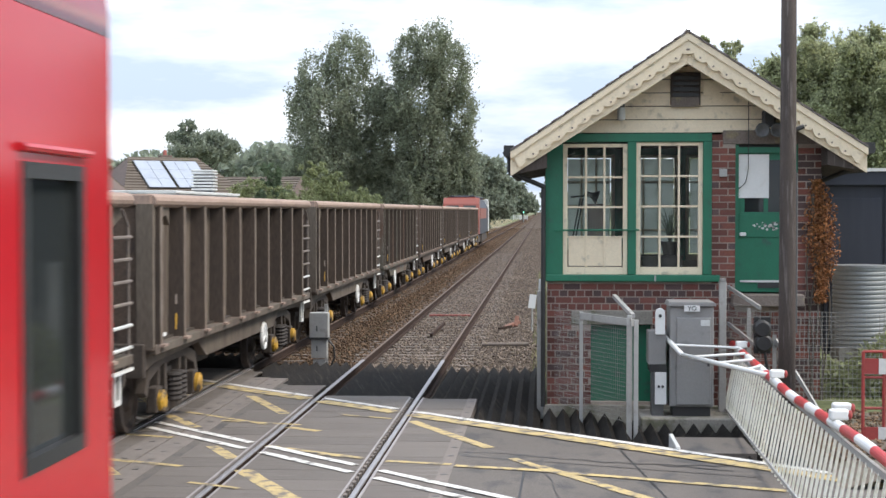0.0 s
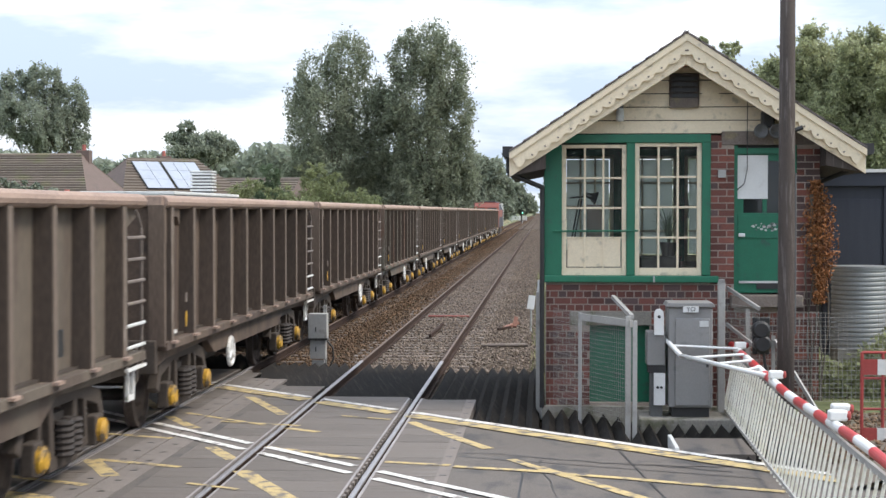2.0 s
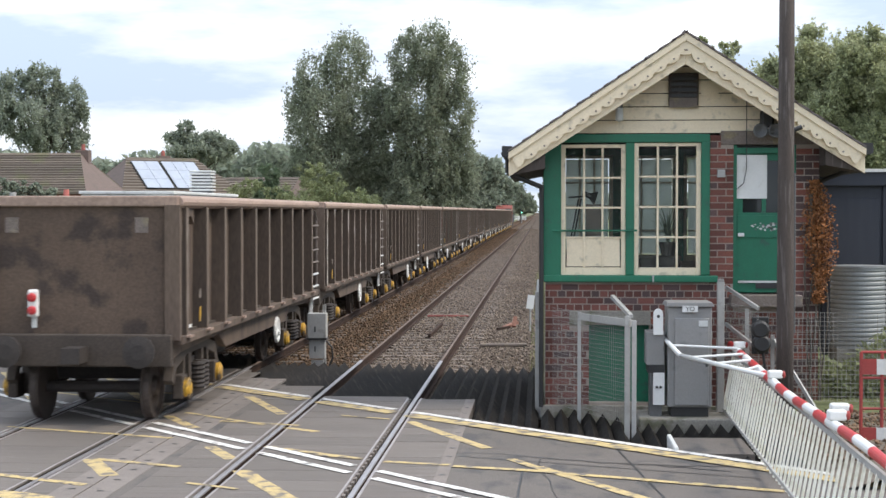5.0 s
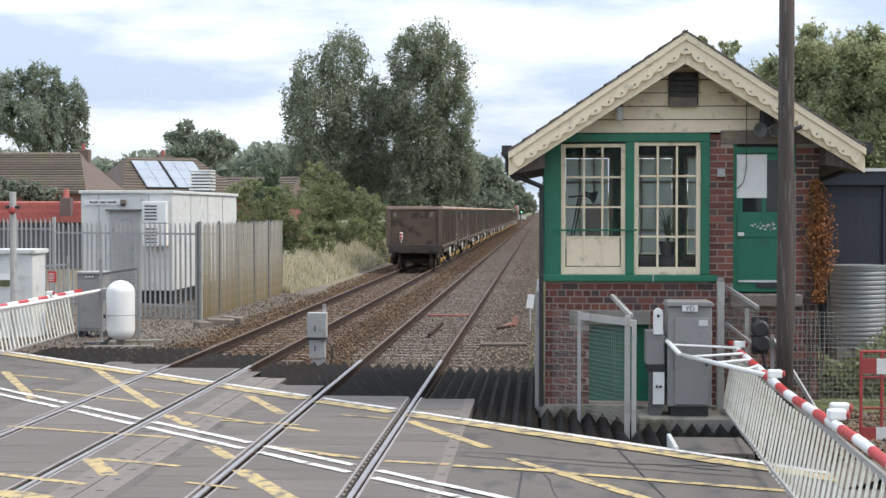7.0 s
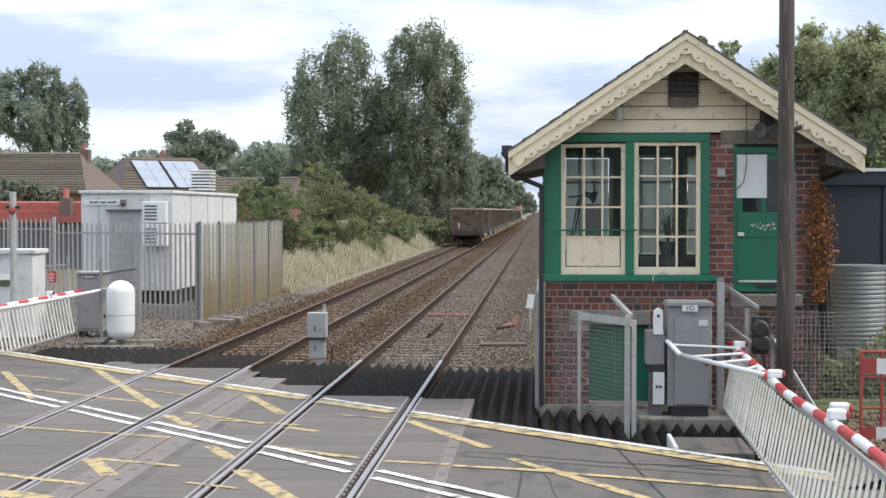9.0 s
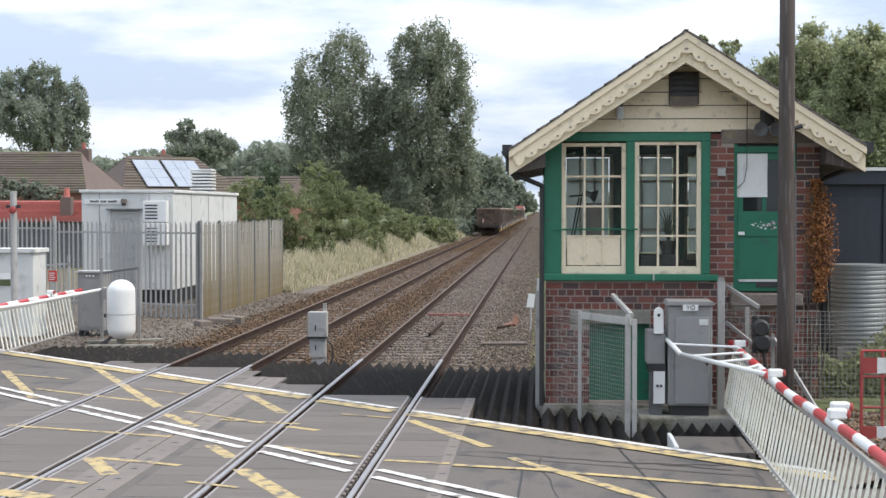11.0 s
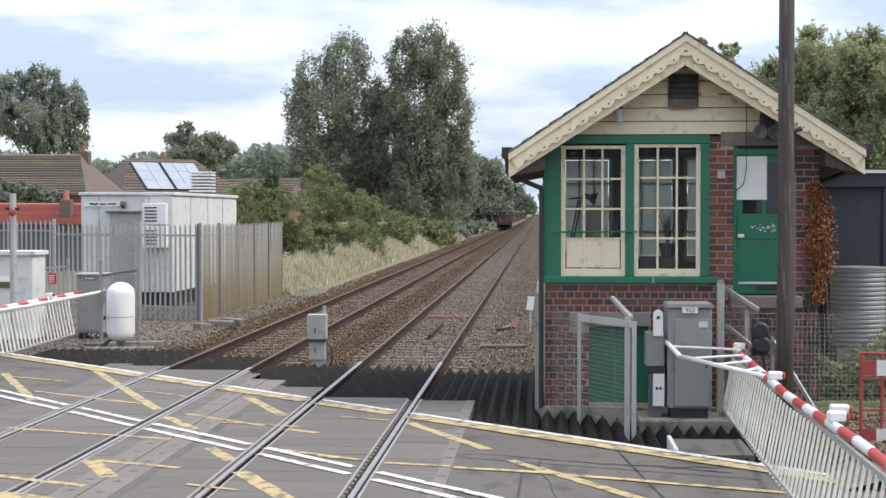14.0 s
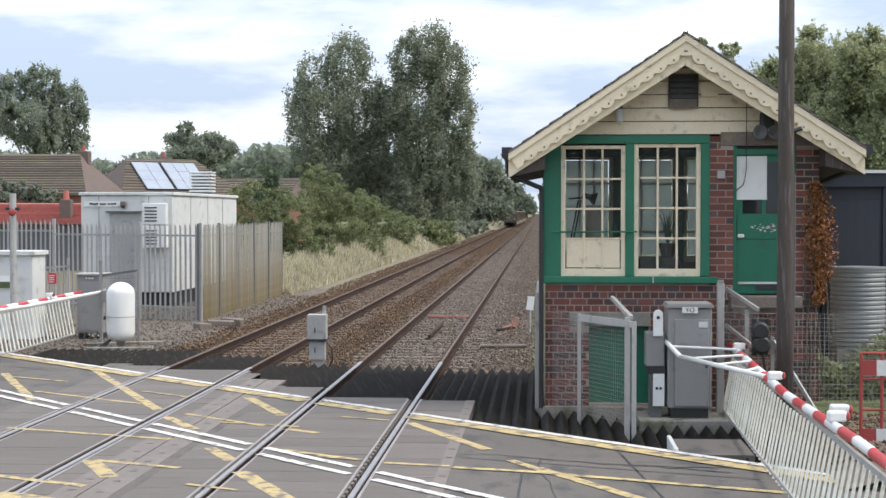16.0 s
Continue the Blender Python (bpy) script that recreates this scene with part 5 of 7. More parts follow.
# ---- barrier ----
def barrier(name, label, ax, ay, bx, by, z, slat_y0, slat_y1, lamps, mirror=1, sag=0.0, joint=99.0):
    """A full barrier: boom from (ax, ay) to (bx, by), striped, with a hanging skirt."""
    t = thing(name, label, "level crossing barrier", "barriers of the level crossing")
    d = Vector((bx - ax, by - ay, 0))
    L = d.length
    d.normalize()
    at = lambda s, dx=0.0, dz=0.0: Vector((ax, ay, z)) + d * s + Vector((dx, 0, dz - sag + 1.7 * sag * min(1.0, max(0.0, (s - joint) / 4.0))))
    s, k = 0.0, 1
    while s < L:
        e = min(s + 0.65, L)
        bm = bmesh.new()
        r = 0.05 - 0.01 * s / L
        tube(bm, at(s), at(e), r, r, 14)
        part("boom_band", bm, M["red" if k % 2 else "white"], t, "red band" if k % 2 else "white band", smooth=False)
        s, k = e, k + 1
    bm = bmesh.new()
    beam(bm, at(0.3, 0, -0.085), at(L, 0, -0.085), 0.03, 0.05)
    rail = part("skirt_rail", bm, M["galv"], t, "grey metal rail under the boom")
    bm = bmesh.new()
    beam(bm, (0, 0, 0), (-0.14 * mirror, 0, -0.75), 0.02, 0.034, (0, 1, 0))
    slat = part("skirt_slat", bm, M["skirt"], t, "hanging white slat of the skirt")
    n = int(abs(slat_y1 - slat_y0) / 0.235)
    for i in range(n):
        sy = slat_y0 + (slat_y1 - slat_y0) * i / n
        f = (sy - ay) / (by - ay) * L
        m = Matrix.Translation(at(f, 0, -0.1)) @ pose(0, 0, 0, 0, random.uniform(-0.3, 0.3), 0)
        if i == 0:
            slat.matrix_basis = m
        else:
            copy_part(slat, m, t)
    f0, f1 = (slat_y0 - ay) / (by - ay) * L, (slat_y1 - ay) / (by - ay) * L
    bm = bmesh.new()
    beam(bm, at(f0, -0.14 * mirror, -0.85), at(f1, -0.14 * mirror, -0.85), 0.02, 0.035)
    part("bottom_rail", bm, M["galv"], t)
    bm = bmesh.new()
    beam(bm, at(f0, 0, -0.06), at(f0, -0.14 * mirror, -0.85), 0.02, 0.03, (0, 1, 0))
    part("end_bar", bm, M["skirt"], t)
    for ly, twin in lamps:
        f = (ly - ay) / (by - ay) * L
        for j in range(2 if twin else 1):
            c = at(f + j * -0.16, 0.02 + 0.05 * j, 0.085 + 0.04 * j)
            lamp = new("boom_lamp")
            lamp.parent = t
            bm = bmesh.new()
            box(bm, c.x - 0.08, c.x + 0.08, c.y - 0.05, c.y + 0.05, c.z - 0.045, c.z + 0.045)
            part("lamp_housing", bm, M["white"], lamp, bevel=0.02)
            bm = bmesh.new()
            lathe(bm, [(0, 0.04), (0.02, 0.04), (0.03, 0.02)], (c.x + 0.08, c.y - 0.01, c.z), (1, -0.3, 0), 14)
            part("lamp_lens", bm, M["red_old"], lamp, "round red lens")
            ptube("lamp_clamp", c + Vector((0, 0, -0.1)), c + Vector((0, 0, -0.04)), 0.03, M["black"], lamp)
    return t, at


B1, at1 = barrier("level_crossing_barrier", "lowered red and white striped barrier boom with a slatted skirt", 2.655, 21.6, 2.33, 8.0, 1.0, 21.2, 8.4,
                  ((20.6, False), (16.9, False), (12.9, True)), 1, 0.075, 6.0)


def barrier_frame():
    """The white side arm with rungs that braces the boom."""
    a, b, c = Vector((1.62, 21.0, 1.12)), Vector((1.8, 19.9, 0.93)), Vector((2.57, 17.3, 0.94))
    bm = bmesh.new()
    tube(bm, a, b, 0.032, n=10)
    tube(bm, b, c, 0.03, n=10)
    bmesh.ops.create_uvsphere(bm, u_segments=10, v_segments=6, radius=0.034, matrix=Matrix.Translation(b))
    part("side_arm", bm, M["white"], B1, "white bracing arm", smooth=True)
    for s, y in ((0.15, 20.4), (0.3, 19.6), (0.55, 18.8), (0.78, 18.0)):
        q = b + (c - b) * ((19.9 - y) / 2.6) if y < 19.9 else a + (b - a) * ((21 - y) / 1.1)
        ptube("rung", q, (2.62 - (21.6 - y) * 0.0239, y, 0.98), 0.018, M["white"], B1, n=8)


barrier_frame()


def pedestal():
    t = thing("barrier_pedestal", "grey barrier pedestal with a flaking white counterweight plate", "barrier pedestal")
    pbox("pedestal_box", (1.41, 1.65, 20.6, 21.0, 0.73, 1.18), M["grey_box"], t, bevel=0.01)
    pbox("weight_block", (1.43, 1.66, 20.6, 20.98, 0.63, 0.73), M["black"], t)
    bm = bmesh.new()
    out = [(1.5, 20.55, 1.14), (1.63, 20.55, 1.14)] + [(1.565 + 0.065 * math.cos(a), 20.55, 1.42 + 0.075 * math.sin(a)) for a in [math.pi * k / 10 for k in range(11)]]
    prism(bm, out, (0, 0.04, 0))
    top = part("white_plate", bm, M["white"], t, "white rounded plate with flaking paint", bevel=0.005)
    ptube("bolt", (1.565, 20.53, 1.39), (1.565, 20.56, 1.39), 0.022, M["black"], top)
    low = pbox("lower_plate", (1.5, 1.65, 20.56, 20.6, 0.2, 0.63), M["white"], t, "white lower plate with two bolts")
    for x in (1.55, 1.6):
        ptube("bolt", (x, 20.54, 0.44), (x, 20.57, 0.44), 0.018, M["black"], low)
    pbox("pedestal_leg", (1.46, 1.62, 20.62, 20.9, -0.1, 0.63), M["grey_dark"], t)


pedestal()


def machine_cabinet():
    t = thing("barrier_cabinet", "grey steel barrier machine cabinet with a lettered plate", "cabinet")
    pbox("cabinet_body", (1.69, 2.28, 20.55, 21.1, 0.17, 1.52), M["grey_box"], t, bevel=0.02)
    bm = bmesh.new()
    prism(bm, [(1.66, 20.5, 1.52), (2.31, 20.5, 1.52), (2.28, 20.5, 1.58), (1.69, 20.5, 1.58)], (0, 0.64, 0))
    part("cabinet_lid", bm, M["grey_box"], t, bevel=0.01)
    door = pbox("cabinet_door", (1.78, 2.24, 20.52, 20.55, 0.2, 1.37), M["grey_box"], t, bevel=0.012)
    pbox("rating_plate", (2.1, 2.22, 20.512, 20.52, 1.26, 1.34), M["off_white"], door)
    pbox("cabinet_lock", (2.19, 2.22, 20.505, 20.52, 0.72, 0.8), M["black"], door)
    plate = pbox("letter_plate", (1.88, 2.085, 20.492, 20.5, 1.455, 1.535), M["white"], t, "white plate with black letters")
    txt = bpy.data.curves.new("letters", "FONT")
    txt.body, txt.size, txt.align_x, txt.align_y, txt.extrude = "YO", 0.085, "CENTER", "CENTER", 0.002
    ob = new("letters", txt)
    txt.materials.append(M["black"])
    ob.parent = plate
    ob.matrix_basis = pose(1.983, 20.487, 1.495, 90, 0, 0)
    pbox("cabinet_base", (1.74, 2.24, 20.6, 21.05, 0.02, 0.17), M["black"], t)
    slab = pbox("cabinet_plinth", (1.3, 2.75, 20.35, 21.3, -0.3, 0.04), M["concrete"], None, bevel=0.02)
    tagged(slab, "rough mossy concrete plinth under the cabinet", "plinth")


machine_cabinet()


# ---- mesh fences ----
def mesh_panel(t, a, b, z0, z1, pitch=0.055, r=0.0017, m="wire"):
    a, b = Vector(a), Vector(b)
    L = (b - a).length
    v, f = [], []

    def wire(p, q):
        p, q = Vector(p), Vector(q)
        d = (q - p).normalized()
        s = d.orthogonal().normalized() * r * 1.4
        u = d.cross(s)
        k = len(v)
        for w in (p, q):
            v.extend([w + s, w + u, w - s, w - u])
        f.extend([(k, k + 1, k + 5, k + 4), (k + 1, k + 2, k + 6, k + 5), (k + 2, k + 3, k + 7, k + 6), (k + 3, k, k + 4, k + 7)])

    n = int(L / pitch)
    for i in range(n + 1):
        p = a + (b - a) * i / n
        wire((p.x, p.y, z0), (p.x, p.y, z1))
    k = int((z1 - z0) / pitch)
    for i in range(k + 1):
        z = z0 + (z1 - z0) * i / k
        wire((a.x, a.y, z), (b.x, b.y, z))
    ob = fast_mesh("wire_mesh", np.array([tuple(w) for w in v]), np.array(f), M[m], t)
    tagged(ob, kind="stuff")
    return ob


def fences():
    t = thing("mesh_fence", "galvanised weld-mesh fence with angle posts round the signal box", "fence")
    pts = [(-0.03, 26.5), (-0.03, 22.4), (0.52, 20.95), (1.15, 19.7)]
    for a, b in zip(pts, pts[1:]):
        mesh_panel(t, (*a, 0), (*b, 0), 0.06, 1.42)
    for x, y, z1, w in ((-0.03, 22.4, 1.62, 0.06), (0.52, 20.95, 1.42, 0.025), (1.11, 19.75, 1.45, 0.035), (1.19, 19.65, 1.4, 0.03), (-0.03, 24.4, 1.6, 0.05), (-0.03, 26.4, 1.6, 0.05)):
        pbox("post", (x - w, x + w, y - w * 0.6, y + w * 0.6, -0.3, z1), M["galv"], t, "galvanised steel post", bevel=0.006)
    bm = bmesh.new()
    beam(bm, (0.98, 21.2, 1.62), (1.16, 19.8, 1.44), 0.05, 0.05)
    part("brace", bm, M["galv"], t)
    bm = bmesh.new()
    beam(bm, (0.52, 20.95, 1.36), (1.15, 19.7, 1.36), 0.04, 0.09)
    part("rail", bm, M["galv"], t)
    bm = bmesh.new()
    tube(bm, (-0.05, 22.4, 1.6), (-0.05, 26.4, 1.6), 0.025)
    part("rail", bm, M["galv"], t)

    t = thing("mesh_fence", "galvanised weld-mesh fence in front of the garden plants", "fence")
    mesh_panel(t, (2.82, 21.3, 0), (7.2, 21.3, 0), 0.18, 1.4, 0.06, 0.0026)
    for x in (2.84, 3.28, 5.4, 7.2):
        pbox("post", (x - 0.025, x + 0.025, 21.28, 21.34, -0.2, 1.45), M["galv"], t)
    for a, b in (((2.62, 21.85, 1.72), (2.9, 20.6, 1.5)), ((2.62, 21.85, 1.2), (2.9, 20.6, 0.95))):
        bm = bmesh.new()
        beam(bm, a, b, 0.03, 0.05)
        part("hand_rail", bm, M["galv"], t)
    mesh_panel(t, (2.62, 21.85, 0), (2.9, 20.6, 0), 0.4, 1.5, 0.05)
    tall = thing("steel_post", "galvanised channel post beside the cabinet", "post")
    pbox("post_shaft", (2.41, 2.51, 21.1, 21.18, -0.1, 1.83), M["galv"], tall, bevel=0.008)
    pbox("post_cap", (2.42, 2.5, 21.09, 21.19, 1.83, 1.87), M["grey_box"], tall)
    stay = thing("steel_stay", "leaning galvanised angle stay", "stay")
    bm = bmesh.new()
    beam(bm, (3.13, 20.8, 1.06), (3.66, 20.3, 0.1), 0.035, 0.045)
    beam(bm, (3.12, 20.82, 1.12), (3.12, 20.82, -0.1), 0.05, 0.05, (1, 0, 0))
    beam(bm, (3.64, 20.3, 0.14), (3.64, 20.3, -0.1), 0.06, 0.06, (1, 0, 0))
    part("stay_bar", bm, M["galv"], stay)
    sig = thing("warning_light", "black backed crossing warning light on a bracket", "warning light")
    bm = bmesh.new()
    lathe(bm, [(0, 0.09), (0.04, 0.12), (0.14, 0.12), (0.2, 0.06)], (2.92, 20.5, 1.22), (0, 1, 0), 18)
    part("light_back", bm, M["black"], sig)
    bm = bmesh.new()
    lathe(bm, [(0, 0.09), (0.04, 0.12), (0.14, 0.12), (0.2, 0.06)], (2.94, 20.5, 1.03), (0, 1, 0), 18)
    part("light_back", bm, M["black"], sig)
    pbox("backing_board", (2.82, 3.05, 20.66, 20.69, 0.88, 1.38), M["black"], sig, bevel=0.03)
    bm = bmesh.new()
    tube(bm, (2.95, 20.6, 0.98), (3.0, 20.6, 0.62), 0.02, n=8)
    tube(bm, (3.0, 20.6, 0.62), (3.0, 20.6, -0.05), 0.03, n=8)
    part("cable_stand", bm, M["black"], sig)


fences()


def works_barrier():
    t = thing("works_barrier", "red tubular pedestrian barrier with red and white boards", "barrier")
    y = 18.0
    for x in (3.72, 3.96, 4.72):
        ptube("upright", (x, y, -0.02), (x, y, 1.16), 0.02, M["red_old"], t, n=8)
    for z in (0.5, 0.86, 1.16, 0.06):
        ptube("rail", (3.72, y, z), (4.72, y, z), 0.016, M["red_old"], t, n=8)
    for z0, z1 in ((0.9, 1.08), (0.1, 0.28)):
        for k in range(6):
            x = 3.73 + k * 0.165
            pbox("board", (x, x + 0.163, y - 0.02, y + 0.0, z0, z1), M["red_old" if k % 2 == 0 else "off_white"], t)
    for x in (3.75, 4.68):
        pbox("foot", (x - 0.03, x + 0.03, y - 0.25, y + 0.25, -0.06, 0.0), M["red_old"], t)


works_barrier()


def shed():
    t = thing("shed", "dark navy timber shed with a flat felt roof", "shed")
    pbox("shed_wall", (4.44, 8.5, 24.6, 28.0, -0.1, 3.2), M["navy"], t)
    pbox("shed_fascia", (4.33, 8.6, 24.5, 28.1, 3.2, 3.42), M["navy"], t, bevel=0.01)
    pbox("roof_felt", (4.3, 8.62, 24.46, 28.12, 3.42, 3.47), M["off_white"], t)
    pbox("shed_door", (4.55, 5.35, 24.57, 24.6, 0.1, 3.0), M["navy"], t, bevel=0.006)
    for x in (4.46, 5.4, 6.3):
        pbox("cover_strip", (x, x + 0.05, 24.56, 24.6, -0.05, 3.2), M["navy"], t)
    bm = bmesh.new()
    tube(bm, (4.36, 24.45, 3.4), (4.02, 22.6, 3.26), 0.03, n=8)
    part("rain_pipe", bm, M["black"], t)


shed()


def water_tank():
    t = thing("water_butt", "corrugated galvanised water tank on a block stand", "water tank")
    prof = [(0.0, 0.405)]
    for k in range(17):
        z = 0.04 + k * 0.07
        prof += [(z, 0.4), (z + 0.02, 0.416), (z + 0.05, 0.416), (z + 0.066, 0.4)]
    prof += [(1.22, 0.43), (1.25, 0.43), (1.255, 0.3)]
    bm = bmesh.new()
    lathe(bm, prof, (4.84, 23.7, 0.72), (0, 0, 1), 40)
    part("tank_body", bm, M["tank"], t, smooth=False)
    pbox("stand", (4.46, 5.22, 23.35, 24.05, -0.1, 0.72), M["concrete"], t, bevel=0.02)


water_tank()


def footway():
    ob = pbox("pavement", (1.6, 2.46, 17.7, 18.95, -0.25, 0.0), M["asphalt"], None)
    tagged(ob, "small dark footway slab beside the road", "pavement", kind="structure")
    k = pbox("kerb_edge", (1.55, 1.6, 17.85, 18.9, -0.2, 0.05), M["off_white"], None, bevel=0.01)
    tagged(k, "short pale kerb edging beside the footway", "kerb", kind="structure")


footway()


# ---- palisade fence and the equipment building ----
def palisade():
    t = thing("palisade_fence", "galvanised steel palisade fence with pointed pales and brown stains", "fence")

    def pale(h, m):
        bm = bmesh.new()
        w = 0.034
        out = [(-w, 0.0), (-w * 0.45, 0.022), (0, 0.006), (w * 0.45, 0.022), (w, 0.0)]
        lo = [bm.verts.new((x, -y, 0)) for x, y in out]
        hi = [bm.verts.new((x, -y, h - (0.0 if abs(x) < 1e-6 else 0.1 * abs(x) / w))) for x, y in out]
        for i in range(4):
            bm.faces.new((lo[i], lo[i + 1], hi[i + 1], hi[i]))
        lo2 = [bm.verts.new((x, -y + 0.004, 0)) for x, y in out]
        hi2 = [bm.verts.new((x, -y + 0.004, v.co.z)) for (x, y), v in zip(out, hi)]
        for i in range(4):
            bm.faces.new((lo2[i + 1], lo2[i], hi2[i], hi2[i + 1]))
            bm.faces.new((hi[i], hi[i + 1], hi2[i + 1], hi2[i]))
        return part("pale", bm, M[m], t)

    def run(a, b, z0, z1, m, posts):
        a, b = Vector((*a, 0)), Vector((*b, 0))
        d = b - a
        n = int(d.length / 0.168)
        ang = math.degrees(math.atan2(d.y, d.x))
        first = pale(z1 - z0, m)
        for i in range(n):
            p = a + d * (i + 0.5) / n
            mm = pose(p.x, p.y, z0 + random.uniform(-0.01, 0.01), random.uniform(-0.4, 0.4), 0, ang)
            if i == 0:
                first.matrix_basis = mm
            else:
                copy_part(first, mm, t)
        for z in (z1 - 0.32, z0 + 0.35):
            bm = bmesh.new()
            off = Vector((-d.y, d.x, 0)).normalized() * 0.03
            beam(bm, a + off + Vector((0, 0, z)), b + off + Vector((0, 0, z)), 0.05, 0.05)
            part("fence_rail", bm, M[m], t)
        for i in range(posts + 1):
            p = a + d * i / posts + Vector((-d.y, d.x, 0)).normalized() * (0.08 if abs(d.x) > 0.1 else 0.0)
            hw = 0.04 if abs(d.x) > 0.1 else 0.03
            pbox("fence_post", (p.x - hw, p.x + hw, p.y - 0.05, p.y + 0.05, -0.4, z1 + 0.02), M["grey_dark" if m == "galv_moss" else m], t)

    run((-11.0, 41.0), (-9.09, 40.0), -0.1, 2.5, "galv", 1)
    run((-13.8, 42.3), (-11.0, 41.0), -0.1, 2.5, "galv", 1)
    run((-21.0, 45.3), (-13.8, 42.3), -0.1, 2.6, "galv", 3)
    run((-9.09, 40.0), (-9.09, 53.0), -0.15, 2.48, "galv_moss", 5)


palisade()


def equipment_building():
    t = thing("equipment_building", "white weathered railway equipment cabin with a louvred unit", "building")
    x0, x1, y0, y1 = -14.1, -11.25, 46.0, 55.8
    pbox("cabin_wall", (x0, x1, y0, y1, 0.35, 3.32), M["off_white"], t, bevel=0.02)
    pbox("cabin_roof", (x0 - 0.06, x1 + 0.06, y0 - 0.06, y1 + 0.06, 3.32, 3.42), M["off_white"], t, bevel=0.02)
    pbox("cabin_base", (x0 + 0.1, x1 - 0.1, y0 + 0.1, y1 - 0.1, -0.3, 0.35), M["black"], t)
    for x in (-13.55, -12.0):
        pbox("panel_joint", (x, x + 0.02, y0 - 0.012, y0, 0.4, 3.3), M["grey_box"], t)
    for y in (48.4, 50.9, 53.3):
        pbox("panel_joint", (x1, x1 + 0.012, y, y + 0.025, 0.4, 3.3), M["grey_box"], t)
    pbox("cabin_door", (-13.2, -12.3, y0 - 0.03, y0, 0.5, 2.78), M["galv"], t, "grey steel door")
    pbox("door_hood", (-13.3, -12.2, y0 - 0.14, y0, 2.8, 2.84), M["grey_dark"], t)
    sign = pbox("name_board", (-14.0, -12.86, y0 - 0.03, y0 - 0.005, 2.98, 3.14), M["white"], t, "white name board with a line of small dark text")
    rng = random.Random(2)
    x = -13.82
    for n in (6, 4, 6):
        for k in range(n):
            pbox("text_bar", (x, x + 0.034, y0 - 0.036, y0 - 0.03, 3.03, 3.075 + rng.uniform(0, 0.02)), M["black"], sign)
            x += 0.046
        x += 0.05
    lamp = pbox("bulkhead_lamp", (-12.84, -12.68, y0 - 0.16, y0, 3.0, 3.14), M["stone"], t, bevel=0.02)
    pbox("lamp_glass", (-12.81, -12.71, y0 - 0.15, y0 - 0.03, 2.93, 3.0), M["black"], lamp)
    for z0, z1, n in ((2.42, 3.08, 5), (1.72, 2.4, 5)):
        u = pbox("louvre_unit", (-12.12, -11.38, y0 - 0.3, y0, z0, z1), M["white"], t, "white louvred ventilation unit", bevel=0.02)
        for k in range(n):
            pbox("louvre_slot", (-12.04, -11.66, y0 - 0.31, y0 - 0.3, z0 + 0.1 + k * 0.1, z0 + 0.14 + k * 0.1), M["black"], u)
    cowl = thing("roof_cowl", "white slatted roof ventilator", "roof ventilator")
    pbox("cowl_core", (-11.98, -11.36, 51.7, 52.3, 3.42, 4.1), M["grey_dark"], cowl)
    for k in range(6):
        pbox("cowl_slat", (-12.05, -11.29, 51.63, 52.37, 3.5 + k * 0.11, 3.56 + k * 0.11), M["off_white"], cowl, bevel=0.01)
    pbox("cowl_cap", (-12.05, -11.29, 51.63, 52.37, 4.14, 4.2), M["off_white"], cowl, bevel=0.015)


equipment_building()


# ---- crossing equipment on the far side ----
B2, at2 = barrier("level_crossing_barrier", "lowered striped barrier boom with a slatted skirt beyond the line", -10.45, 34.0, -10.15, 22.0, 0.97, 33.0, 22.5,
                  ((31.6, False), (26.0, True)), -1)
bm = bmesh.new()
tube(bm, (-9.85, 33.9, 1.02), (-9.95, 29.0, 0.98), 0.035, n=10)
tube(bm, (-9.95, 29.0, 0.98), (-10.28, 25.6, 0.97), 0.033, n=10)
part("side_arm", bm, M["white"], B2, "white bracing arm")
for y in (27.5, 29.0, 30.5, 32.0, 33.3):
    ptube("rung", (-9.86 - (33.9 - y) * 0.02 - max(0, 29 - y) * 0.08, y, 0.99), (-10.42, y, 0.95), 0.018, M["white"], B2, n=8)


def dome_tank():
    t = thing("domed_housing", "white domed capsule housing on a short stand", "equipment housing")
    bm = bmesh.new()
    prof = [(-0.12 + 0.22 * (1 - math.cos(a)), 0.1 + 0.2 * math.sin(a)) for a in [math.pi / 2 * k / 5 for k in range(6)]]
    prof += [(0.9, 0.3)] + [(0.9 + 0.26 * math.sin(a), max(0.02, 0.3 * math.cos(a))) for a in [math.pi / 2 * k / 8 for k in range(1, 9)]]
    lathe(bm, prof, (-9.04, 32.3, 0.14), (0, 0, 1), 32)
    part("capsule", bm, M["white"], t, smooth=True)
    bm = bmesh.new()
    lathe(bm, [(0, 0.304), (0.012, 0.304)], (-9.04, 32.3, 0.55), (0, 0, 1), 32)
    part("seam", bm, M["grey_box"], t)
    pbox("latch", (-9.34, -9.3, 32.02, 32.08, 0.5, 0.58), M["black"], t)
    ptube("stand", (-9.04, 32.3, -0.14), (-9.04, 32.3, 0.06), 0.1, M["concrete"], t)
    for k in range(4):
        bm = bmesh.new()
        tube(bm, (-9.2, 32.2, 0.1), (-9.35 - 0.05 * k, 32.0 - 0.03 * k, -0.13), 0.02, n=6)
        part("cable", bm, M["black"], t)


dome_tank()


